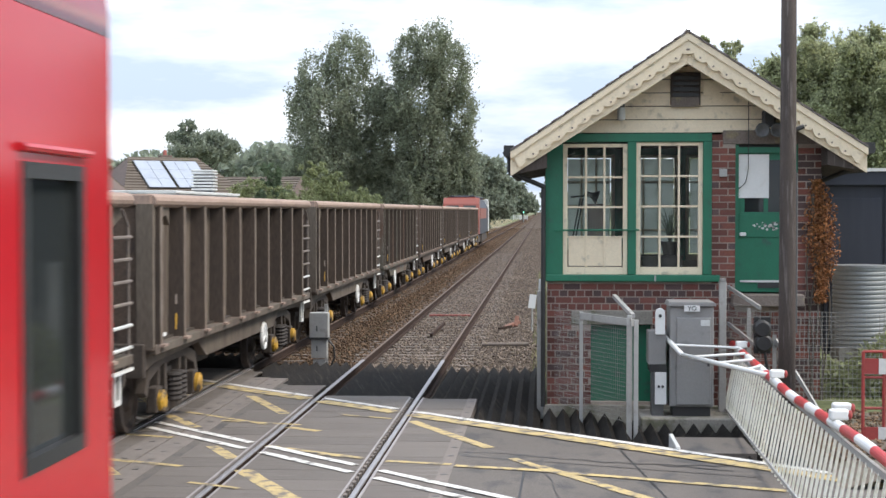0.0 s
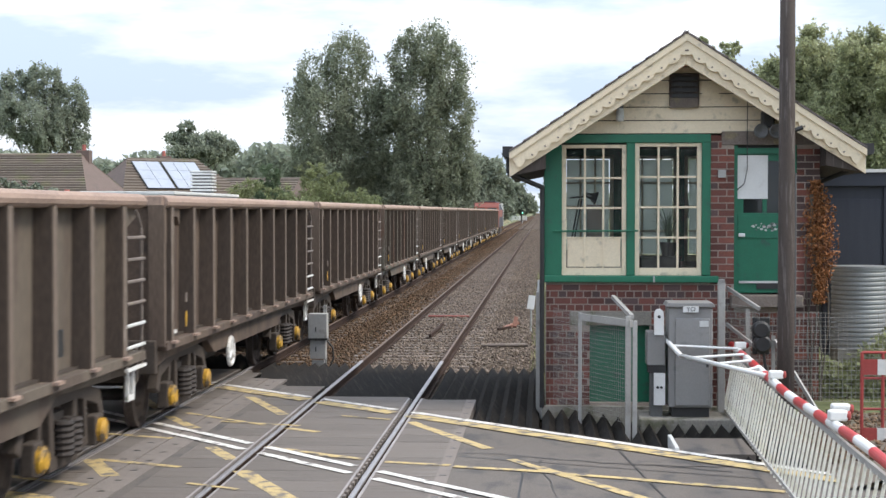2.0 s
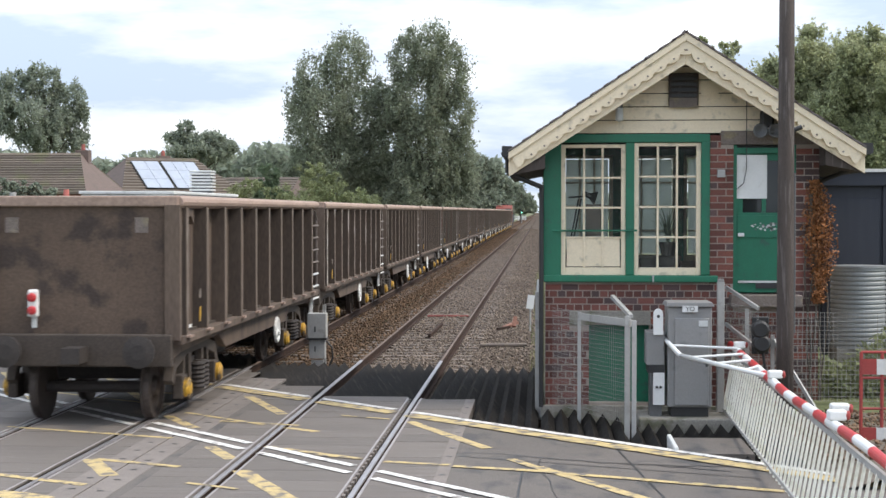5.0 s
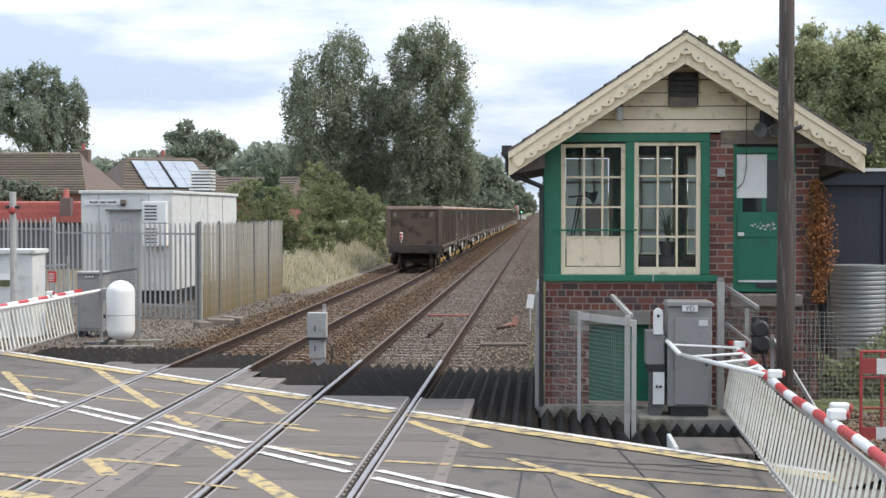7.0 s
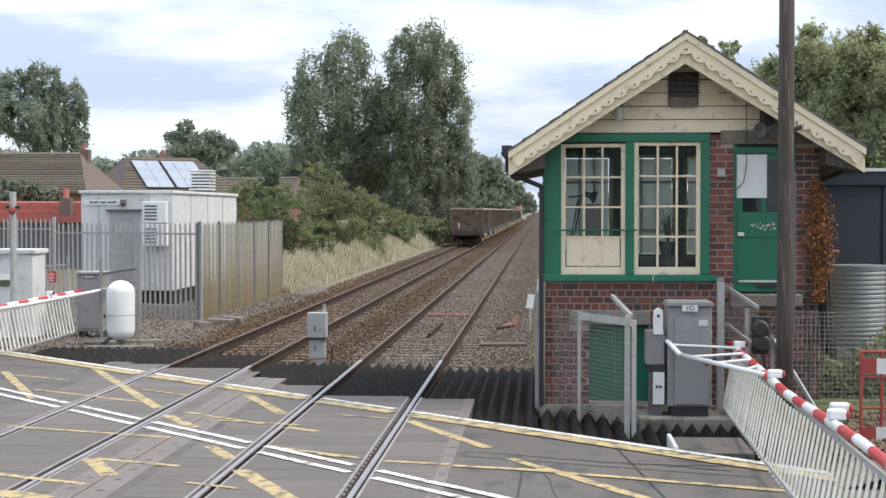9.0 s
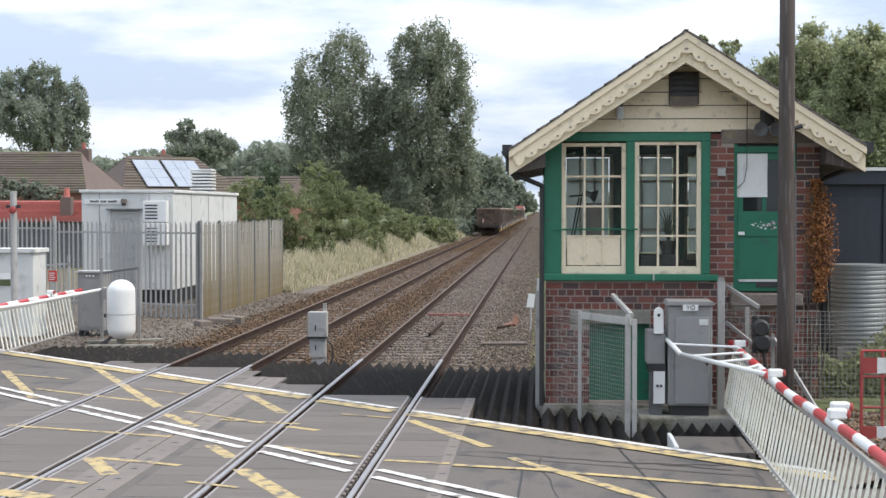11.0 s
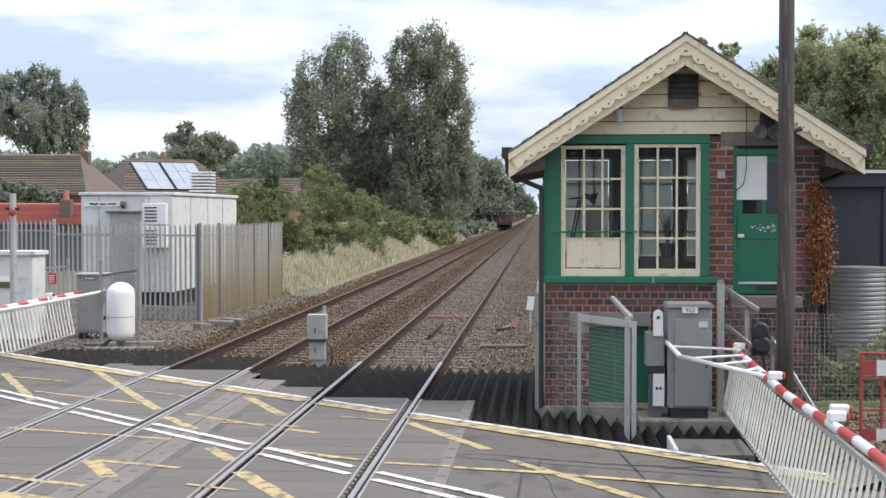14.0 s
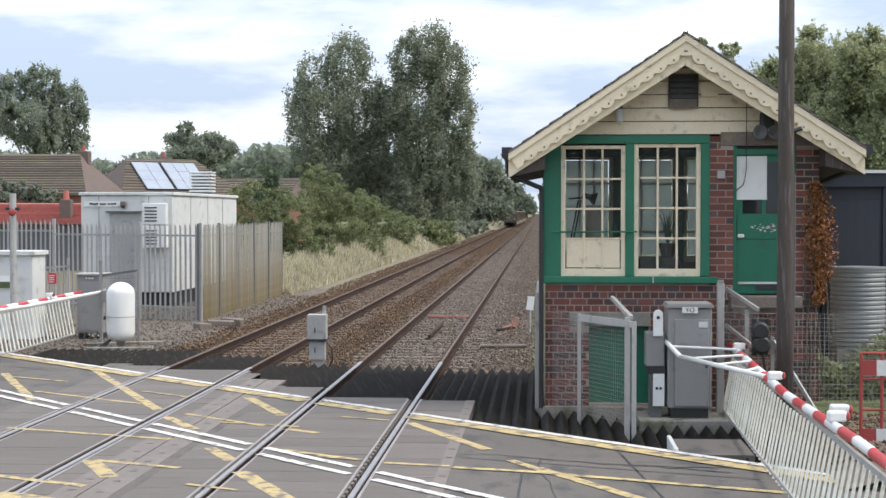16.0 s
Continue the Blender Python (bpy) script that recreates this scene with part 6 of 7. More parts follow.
def far_cabinet():
    t = thing("equipment_cabinet", "grey steel equipment cabinet with a lettered strip", "cabinet")
    pbox("cabinet_body", (-10.62, -10.02, 34.3, 34.9, 0.03, 1.36), M["grey_box"], t, bevel=0.015)
    pbox("cabinet_lid", (-10.66, -9.98, 34.25, 34.95, 1.36, 1.4), M["galv"], t)
    pbox("cabinet_door", (-10.56, -10.08, 34.285, 34.3, 0.1, 1.2), M["grey_box"], t, bevel=0.006)
    strip = pbox("label_strip", (-10.44, -10.2, 34.28, 34.286, 1.26, 1.32), M["grey_dark"], t)
    for k in range(3):
        pbox("text_bar", (-10.42 + k * 0.075, -10.37 + k * 0.075, 34.27, 34.28, 1.27, 1.31), M["white"], strip)
    for x in (-10.56, -10.42, -10.28, -10.14):
        ptube("cable_tail", (x, 34.3, 0.05), (x - 0.04, 34.2, -0.14), 0.018, M["black"], t, n=6)
    for x0 in (-10.6, -10.12):
        pbox("foot", (x0, x0 + 0.08, 34.35, 34.85, -0.15, 0.04), M["black"], t)
    g = thing("guard_frame", "dark steel guard frame with mesh beside the cabinet", "guard frame")
    for x, y, z1 in ((-9.85, 33.6, 1.72), (-9.0, 33.6, 1.5)):
        pbox("frame_post", (x - 0.03, x + 0.03, y - 0.03, y + 0.03, -0.15, z1), M["grey_box"], g)
    bm = bmesh.new()
    beam(bm, (-9.85, 33.6, 1.38), (-9.0, 33.6, 1.5), 0.04, 0.05)
    part("frame_rail", bm, M["grey_dark"], g)
    mesh_panel(g, (-9.82, 33.62, 0), (-9.03, 33.62, 0), 0.1, 1.38, 0.06, 0.002, "grey_dark")
    pbox("hinge_box", (-9.8, -9.68, 33.4, 33.56, 0.8, 1.06), M["grey_box"], g)


far_cabinet()


def far_corner():
    t = thing("signal_post", "grey steel post with a red lamp near its top", "post")
    ptube("post_shaft", (-11.15, 31.6, -0.2), (-11.15, 31.6, 3.2), 0.07, M["galv"], t, n=14)
    bm = bmesh.new()
    lathe(bm, [(0, 0.08), (0.08, 0.08), (0.1, 0.04)], (-11.13, 31.5, 2.8), (0.3, -1, 0), 14)
    part("red_lamp", bm, M["red_old"], t, "round red lamp")
    pbox("lamp_arm", (-11.3, -11.0, 31.56, 31.64, 2.84, 2.9), M["black"], t)
    c = thing("relay_cabinet", "pale grey relay cabinet with a green notice", "cabinet")
    pbox("cabinet_body", (-12.7, -11.55, 34.0, 34.9, -0.1, 1.82), M["off_white"], c, bevel=0.015)
    pbox("cabinet_roof", (-12.76, -11.49, 33.94, 34.96, 1.82, 1.92), M["off_white"], c, bevel=0.01)
    n = pbox("notice", (-12.4, -11.93, 33.985, 34.0, 1.05, 1.36), M["white"], c, "white and green notice")
    pbox("notice_band", (-12.39, -11.94, 33.978, 33.985, 1.07, 1.22), M["bush"], n)
    s = thing("warning_sign", "small red warning notice with pale text on a thin post", "sign")
    pbox("sign_plate", (-12.82, -12.6, 38.93, 38.95, 0.94, 1.22), M["red"], s)
    for k in range(4):
        pbox("text_bar", (-12.8, -12.66 + 0.02 * (k % 2), 38.922, 38.93, 0.98 + 0.055 * k, 1.0 + 0.055 * k), M["white"], s.children[0])
    pbox("sign_post", (-12.73, -12.69, 38.95, 38.98, -0.2, 1.2), M["galv"], s)
    lowf = thing("mesh_gate", "low galvanised mesh gate in front of the palisade", "gate")
    for x in (-13.7, -12.3):
        pbox("post", (x - 0.03, x + 0.03, 38.97, 39.03, -0.2, 1.62), M["galv"], lowf)
    bm = bmesh.new()
    beam(bm, (-13.7, 39, 1.3), (-12.3, 39, 1.4), 0.03, 0.05)
    part("top_rail", bm, M["galv"], lowf)
    mesh_panel(lowf, (-13.7, 39, 0), (-12.3, 39, 0), 0.1, 1.3, 0.07, 0.0025)
    for a, b, cc in (((-9.6, 31.6), (-8.2, 31.75), "concrete"), ((-9.9, 32.6), (-8.4, 33.3), "concrete")):
        bm = bmesh.new()
        beam(bm, (*a, -0.1), (*b, -0.1), 0.22, 0.1)
        ob = part("cable_trough", bm, M[cc], None, bevel=0.01)
        tagged(ob, "pale concrete cable trough lid on the ground", "cable trough")


far_corner()


def point_box():
    t = thing("lineside_box", "small grey lineside junction box on a post between the tracks", "junction box")
    pbox("box_body", (-4.46, -4.1, 28.85, 29.1, 0.37, 0.85), M["galv"], t, bevel=0.012)
    pbox("box_lower", (-4.43, -4.13, 28.88, 29.08, -0.02, 0.35), M["galv"], t, bevel=0.01)
    pbox("box_strap", (-4.47, -4.09, 28.84, 29.11, 0.34, 0.38), M["black"], t)
    pbox("box_post", (-4.2, -4.14, 29.1, 29.16, -0.3, 1.0), M["galv"], t)
    pbox("box_leg", (-4.4, -4.16, 28.92, 29.02, -0.3, -0.05), M["galv"], t)
    for z in (0.12, 0.5):
        pbox("latch", (-4.32, -4.3, 28.83, 28.85, z, z + 0.1), M["black"], t)
    bm = bmesh.new()
    pts = [(-4.1, 28.95, 0.32), (-4.0, 28.93, 0.2), (-3.98, 28.92, 0.0), (-4.06, 28.92, -0.2)]
    for a, b in zip(pts, pts[1:]):
        tube(bm, a, b, 0.018, n=6)
    part("cable_loop", bm, M["black"], t)


point_box()


def post_marker():
    t = thing("white_marker", "white lineside marker board on a short post", "marker board")
    bm = bmesh.new()
    prism(bm, [(-0.38, 38.0, 0.38), (-0.2, 38.0, 0.36), (-0.16, 38.0, 0.7), (-0.33, 38.0, 0.72)], (0, 0.02, 0))
    part("marker_plate", bm, M["white"], t)
    ptube("marker_post", (-0.28, 38.03, -0.3), (-0.27, 38.03, 0.6), 0.025, M["galv"], t, n=8)


post_marker()


def track_bits():
    for x0, x1, y0, y1, m, lab in ((-3.2, -2.05, 42.8, 42.95, "tile_red", "rusty red plate lying across the sleepers"),):
        ob = pbox("rust_plate", (x0, x1, y0, y1, -0.17, -0.13), M[m], None)
        tagged(ob, lab, "plate")
    bm = bmesh.new()
    beam(bm, (-2.62, 35.6, -0.12), (-2.5, 38.4, -0.05), 0.06, 0.08)
    tagged(part("steel_bar", bm, M["rail_rust"], None), "rusty steel bar lying between the rails", "steel bar")
    t = thing("rusty_bracket", "rusty orange steel bracket lying on the ballast", "bracket")
    bm = bmesh.new()
    beam(bm, (-0.95, 38.5, -0.15), (-0.62, 39.1, -0.05), 0.1, 0.08)
    beam(bm, (-0.7, 38.8, -0.14), (-0.66, 38.95, 0.1), 0.08, 0.1, (1, 0, 0))
    part("bracket_bar", bm, M["house_wall"], t, bevel=0.008)
    bm = bmesh.new()
    beam(bm, (-1.1, 38.1, -0.15), (-0.8, 38.6, -0.13), 0.06, 0.06)
    part("bracket_foot", bm, M["rail_rust"], t)
    bm = bmesh.new()
    tube(bm, (-1.34, 33.3, -0.13), (-0.32, 33.35, -0.12), 0.04, n=10)
    tagged(part("cable_duct", bm, M["stone"], None), "grey-brown cable duct lying across the ballast", "cable duct")


track_bits()


def far_bits():
    t = thing("far_gate", "white railed gate at a distant crossing", "gate")
    for k in range(4):
        pbox("gate_rail", (-9.5, -4.9, 480, 480.08, 0.2 + 0.3 * k, 0.36 + 0.3 * k), M["white"], t)
    for x in (-9.5, -7.2, -5.0):
        pbox("gate_post", (x, x + 0.15, 479.95, 480.1, -0.3, 1.4), M["white"], t)
    g = thing("railway_signal", "distant colour light signal showing green", "signal")
    ptube("signal_post", (-4.9, 380, -0.3), (-4.9, 380, 3.0), 0.08, M["galv"], g)
    pbox("signal_head", (-5.15, -4.65, 379.8, 380.0, 2.2, 3.2), M["black"], g)
    bm = bmesh.new()
    lathe(bm, [(0, 0.16), (0.06, 0.14), (0.09, 0.05)], (-4.9, 379.8, 2.45), (0, -1, 0), 12)
    part("green_lens", bm, M["green_light"], g, "lit green lens")
    for x, y, w, a in ((-8.2, 38.6, 0.34, 20), (-8.45, 37.6, 0.22, 60), (-8.05, 39.4, 0.28, -15)):
        ob = pbox("concrete_block", (-w, w, -0.12, 0.12, -0.12, 0.07), M["stone"], None, bevel=0.02)
        ob.matrix_basis = pose(x, y, -0.04, 4, 3, a)
        tagged(ob, "broken pale concrete block lying beside the fence", "concrete block", "broken blocks")


far_bits()


# ---- houses ----
def roof_house(name, label, m, length, depth, eave, ridge, tiles, wall, hip=1.5, rows=14):
    """A house with a hipped tile roof, built round its own origin; tile courses step down the slopes."""
    t = thing(name, label, "house")
    l, d = length / 2, depth / 2
    pbox("house_wall", (-l + 0.3, l - 0.3, -d + 0.3, d - 0.3, -0.3, eave), M[wall], t)
    for s in (-1, 1):
        for k in range(rows):
            u0, u1 = k / rows, (k + 1) / rows
            y0, y1 = s * d * (1 - u0), s * d * (1 - u1)
            z0, z1 = eave + (ridge - eave) * u0, eave + (ridge - eave) * u1
            a0, a1 = l - hip * u0, l - hip * u1
            bm = bmesh.new()
            prism(bm, [(-a0, y0, z0), (a0, y0, z0), (a1, y1, z1 - 0.1), (-a1, y1, z1 - 0.1)], (0, 0, 0.15))
            part("tile_course", bm, M[tiles], t)
        bm = bmesh.new()
        prism(bm, [(s * l, -d, eave), (s * l, d, eave), (s * (l - hip), 0, ridge)], (0, 0, 0.05))
        part("roof_end", bm, M["gable_wall"], t)
    ptube("ridge", (-l + hip, 0, ridge + 0.02), (l - hip, 0, ridge + 0.02), 0.1, M[tiles], t, n=8)
    t.matrix_basis = m
    return t


def chimney(parent, x, y, z0, z1, pots=1, w=0.4):
    c = pbox("chimney", (x - w, x + w, y - w * 0.8, y + w * 0.8, z0, z1), M["gable_wall"], parent, bevel=0.02)
    for k in range(pots):
        ptube("chimney_pot", (x + (k - (pots - 1) / 2) * 0.4, y, z1), (x + (k - (pots - 1) / 2) * 0.4, y, z1 + 0.35), 0.13, M["tile_red"], c, r2=0.1)
    return c


H1 = roof_house("house", "low brick house with a brown tiled roof", pose(-35.3, 88, 0), 20, 9, 3.75, 6.1, "tile", "house_wall", 1.7, 16)
chimney(H1, 8.3, 0.6, 5.4, 6.4)
H2 = roof_house("house", "house with a brown roof and two solar arrays", pose(-24.7, 98, 0, 0, 0, 36), 8.6, 8.4, 3.6, 6.15, "tile", "house_wall", 1.9, 14)
chimney(H2, 0.6, 1.2, 5.4, 6.45)
slope = math.degrees(math.atan2(6.15 - 3.6, 4.2))
for k, (x0, x1) in enumerate(((-2.3, -0.5), (-0.3, 2.0))):
    arr = new("solar_array")
    arr.parent = H2
    arr.matrix_basis = pose(0, -4.2, 3.72, slope, 0, 0)
    pbox("panel_frame", (x0 - 0.04, x1 + 0.04, 0.9, 4.3, 0.04, 0.08), M["black"], arr)
    n = 2 if k == 0 else 3
    for i in range(n):
        for j in range(3):
            a = x0 + (x1 - x0) * i / n
            pbox("solar_panel", (a + 0.015, a + (x1 - x0) / n - 0.015, 0.92 + j * 1.12, 0.92 + j * 1.12 + 1.1, 0.08, 0.1), M["solar"], arr)
H3 = roof_house("house", "brick house with a brown roof behind the bushes", pose(-20.2, 108, 0, 0, 0, -10), 7, 8, 3.4, 5.1, "tile", "house_wall", 0.4, 10)
H4 = roof_house("outbuilding", "grey outbuilding with a bright red tiled roof", pose(-21.4, 60, 0), 9.0, 4.4, 2.35, 3.05, "tile_red", "grey_dark", 0.1, 9)
chimney(H4, 2.95, -1.7, 1.6, 3.3, 1, 0.22)


def far_woods():
    """The low wooded skyline behind everything."""
    rng = np.random.default_rng(31)
    n = 40000
    x = rng.uniform(-300, 60, n)
    y = 520 + rng.uniform(0, 60, n)
    top = 22.5 + 2 * np.sin(x * 0.05) + 1.5 * np.sin(x * 0.13 + 1) + np.sin(x * 0.31)
    top = np.where(x > -14, 0.35 * top, top)
    z = top * rng.uniform(0, 1, n) ** 0.6
    keep = (x < -10) | (x > 8)
    v, f = leaf_cards(rng, np.stack([x, y, z], 1)[keep], 1.6)
    tagged(fast_mesh("far_woods", v, f, M["leaf_far"]), "distant dark green woods along the skyline", "woods", kind="stuff")


far_woods()


def blades(name, label, x0, x1, y0, y1, n, h, m, seed, z=-0.15, rise=0.0):
    rng = np.random.default_rng(seed)
    y = y0 * (y1 / y0) ** rng.uniform(0, 1, n)
    u = rng.uniform(0, 1, n) ** 0.8
    x = x0 + (x1 - x0) * u
    clump = 0.65 + 0.5 * np.sin(y * 1.3 + x * 2.1) * np.sin(y * 0.37 + 1.2)
    hh = h * rng.uniform(0.5, 1.2, n) * np.clip(clump, 0.3, 1.2) * (0.45 + 0.55 * u)
    base = z + rise * u
    a = rng.uniform(0, 2 * np.pi, n)
    w = 0.012 + 0.0004 * y
    dx, dy = np.cos(a) * w, np.sin(a) * w
    lx, ly = rng.normal(size=n) * hh * 0.22, rng.normal(size=n) * hh * 0.22
    p0 = np.stack([x - dx, y - dy, base], 1)
    p1 = np.stack([x + dx, y + dy, base], 1)
    p2 = np.stack([x + lx, y + ly, base + hh], 1)
    v = np.stack([p0, p1, p2], 1).reshape(-1, 3)
    tagged(fast_mesh(name, v, np.arange(3 * n).reshape(-1, 3), M[m]), label, "grass", kind="stuff")


def bank():
    bm = bmesh.new()
    prof = [(-7.85, -0.3), (-8.6, -0.17), (-9.2, -0.08), (-10.2, 0.1), (-11.6, 0.5), (-13, 0.6), (-30, 0.4), (-31, -0.3)]
    ys = [53.5, 58, 70, 100, 160, 300]
    rows = [[bm.verts.new((x, y, z if y > 54 or x > -9 else min(z, -0.15))) for x, z in prof] for y in ys]
    for a, b in zip(rows, rows[1:]):
        for i in range(len(prof) - 1):
            bm.faces.new((a[i], a[i + 1], b[i + 1], b[i]))
    tagged(part("bank", bm, M["earth"]), "low grassy railway bank", "ground", kind="structure")
    bm = bmesh.new()
    prof = [(-24, -0.13), (-12, -0.11), (-9, -0.1), (-8.2, -0.13), (-7.9, -0.26)]
    rows = [[bm.verts.new((x, y, z)) for x, z in prof] for y in (27.0, 33, 40, 48, 58)]
    for a, b in zip(rows, rows[1:]):
        for i in range(len(prof) - 1):
            bm.faces.new((a[i], a[i + 1], b[i + 1], b[i]))
    tagged(part("verge", bm, M["gravel_earth"]), "bare stony earth beside the track", "ground", kind="structure")
    bm = bmesh.new()
    rows = [[bm.verts.new((x, y, z)) for x, z in ((2.95, -0.02), (3.4, 0.1), (3.7, 0.135), (8.5, 0.135))] for y in (15.5, 18, 20.4)]
    for a, b in zip(rows, rows[1:]):
        for i in range(3):
            bm.faces.new((a[i], a[i + 1], b[i + 1], b[i]))
    tagged(part("verge", bm, M["gravel_earth"]), "bare stony earth beside the track", "ground", kind="structure")
    blades("dry_grass", "tall pale dry grass along the railway", -8.7, -10.7, 53, 130, 40000, 0.9, "grass", 5, -0.15, 0.5)
    blades("dry_grass", "tall pale dry grass far along the railway", -8.6, -10.6, 130, 420, 9000, 0.9, "grass", 6, -0.15, 0.4)
    blades("green_grass", "green grass at the foot of the bank", -8.9, -9.8, 54, 300, 1800, 0.3, "grass_green", 7, -0.2, 0.1)
    blades("green_grass", "green grass behind the mesh fence", 3.1, 6.5, 19.0, 23.5, 6000, 0.09, "grass_green", 9, 0.1)
    stones("loose_stones", "loose stones on the bare earth", -12, -7.9, 28.5, 53, 9000, 0.034, -0.11, 41, M["ballast_pale"])
    stones("rubble", "stony rubble beside the fence", 3.0, 6.5, 16.5, 20.5, 2600, 0.04, 0.13, 42, M["ballast"])


bank()
stones("ballast_stones", "brown loose ballast stones between and beside the tracks", -8.3, -3.5, 28.3, 260, 48000, 0.04, -0.19, 51, M["ballast"])
stones("ballast_stones", "grey loose ballast stones round the near track", -3.4, 0.0, 27.5, 260, 40000, 0.036, -0.19, 52, M["ballast_pale"])

blades("weeds", "green weeds at the foot of the signal box fence", -0.25, 0.1, 28, 70, 900, 0.6, "grass_green", 19, -0.3)


def low_plants():
    rng = np.random.default_rng(77)
    t = thing("garden_plant", "green weeds and brambles behind the mesh fence", "plant")
    n = 3500
    x = rng.uniform(3.3, 6.2, n)
    z = 0.1 + rng.uniform(0, 1, n) * (0.75 + 0.25 * np.sin(x * 4))
    v, f = leaf_cards(rng, np.stack([x, 22.4 + rng.uniform(-0.4, 0.5, n), z], 1), 0.06)
    fast_mesh("foliage", v, f, M["bush"], t)


low_plants()


# ---- trees and bushes ----
POPLAR_1 = tree('tree', 'tall poplar with grey-green leaves in the wind', -21.75, 160, -0.2, 21.6,
     [(1.22, 0.32, 18.35, 2.67, 3.2), (-2.25, 0.88, 16.59, 2.43, 2.67), (-3.88, 0.73, 13.03, 2.02, 3.5), (-0.88, 0.0, 12.42, 3.91, 4.51), (2.41, -1.11, 13.0, 3.08, 4.51), (0.01, -0.97, 7.96, 4.03, 3.2), (-3.3, -0.77, 7.96, 2.13, 2.43), (3.6, 1.0, 7.95, 2.79, 3.85), (0.0, 1.69, 4.98, 4.68, 2.55), (4.51, -0.21, 13.29, 1.72, 3.85), (5.4, 0.96, 6.16, 2.67, 3.2), (-3.6, -0.32, 5.58, 2.67, 1.9)], 74000, 0.15, M['leaf'], 11, 0.4, 'tree', tall=1.4, loose=1.18)
POPLAR_2 = tree('tree', 'tall dense poplar with grey-green leaves in the wind', -11.8, 158, -0.2, 22.3,
     [(0.12, -0.95, 19.45, 2.63, 2.81), (-2.46, -0.61, 18.3, 1.7, 2.87), (1.76, -0.33, 16.64, 2.75, 3.69), (-1.06, -0.44, 14.32, 3.69, 4.45), (2.35, -0.29, 12.55, 2.4, 3.81), (0.3, 0.53, 9.05, 4.39, 3.81), (-3.53, 0.3, 10.81, 2.52, 4.45), (3.52, -0.18, 8.45, 1.46, 2.87), (-1.18, 1.11, 5.24, 4.63, 2.52), (-4.12, 0.0, 13.16, 1.46, 3.16), (2.35, 0.79, 5.53, 3.28, 2.87), (0.0, 0.56, 3.19, 4.63, 1.58)], 80000, 0.15, M['leaf'], 12, 0.42, 'tree', tall=1.4, loose=1.18)
tree('tree', 'broad tree with dark leaves behind the houses', -39.69, 120, -0.2, 14.5,
     [(-2.26, 0.0, 12.42, 1.6, 1.87), (-0.18, -0.2, 13.18, 1.69, 1.33), (1.79, 0.58, 11.5, 1.6, 1.78), (-0.89, -0.7, 10.16, 2.93, 2.0), (2.89, 0.19, 9.69, 0.8, 1.78), (-4.58, 0.0, 11.3, 1.78, 2.22), (0.95, -0.64, 8.57, 2.67, 1.11)], 36000, 0.13, M['leaf_far'], 13, 0.35, 'tree', tall=1.1, loose=1.25)
tree('tree', 'round tree rising over the roofs', -38.69, 170, -0.2, 13.3,
     [(-1.39, 0.12, 12.44, 1.01, 0.82), (-2.04, 0.64, 10.98, 1.76, 1.13), (1.18, 0.0, 10.71, 2.39, 1.01), (3.11, -0.59, 10.07, 1.64, 0.88), (0.02, 0.0, 9.44, 4.16, 0.88)], 18000, 0.17, M['leaf_far'], 14, 0.3, 'tree', tall=1.1, loose=1.25)
tree('tree', 'dark tree beside the line', -9.07, 250, -0.2, 12.5,
     [(-0.93, -0.71, 7.46, 2.96, 3.15), (1.85, 0.8, 7.18, 2.22, 2.78), (-3.71, -0.93, 5.61, 3.89, 3.52), (3.51, 0.16, 5.61, 1.3, 2.22), (-0.0, -1.67, 3.76, 4.63, 2.32), (-7.43, 0.56, 4.22, 4.63, 2.78), (-1.86, -0.8, 10.24, 2.22, 2.22), (0.92, -0.8, 9.77, 2.22, 1.85), (-2.78, 0.0, 2.83, 6.48, 1.85)], 20000, 0.34, M['leaf_dark'], 15, 0.4, 'tree', tall=1.1)
tree('tree', 'hazy far tree at the end of the line', -5.73, 430, -0.2, 12.7,
     [(-4.78, -0.76, 8.6, 3.19, 4.14), (-1.6, 1.03, 7.32, 2.87, 3.82), (1.27, 0.0, 5.73, 2.07, 2.39), (3.17, 0.17, 4.46, 1.43, 1.27), (-3.5, 1.72, 4.78, 4.78, 2.23), (0.48, 0.96, 3.5, 3.98, 1.27)], 6000, 0.6, M['leaf_far'], 16, 0.3, 'tree', tall=1.1)
tree('tree', 'slim tree on the other side of the line', 0.56, 190, -0.2, 9.3,
     [(-0.0, 0.25, 4.98, 0.7, 1.97), (0.13, 0.23, 8.13, 0.63, 1.13), (0.63, 0.0, 3.57, 0.84, 1.41)], 1500, 0.4, M['leaf_far'], 17, 0.25, 'tree', tall=1.1)
tree('tree', 'tall garden tree with fine grey-green leaves', 8.26, 46, -0.2, 8.3,
     [(-0.45, -0.28, 7.66, 0.78, 0.65), (-1.32, 0.05, 7.25, 0.44, 0.34), (0.3, -0.37, 7.24, 1.02, 0.77), (0.31, -0.34, 6.07, 1.43, 1.14), (-0.85, -0.12, 6.24, 1.02, 1.06), (-0.18, -0.44, 4.9, 1.84, 1.14), (-1.77, -0.14, 6.75, 0.38, 0.38)], 110000, 0.052, M['leaf_garden'], 18, 0.22, 'tree', tall=1.1, loose=1.7)
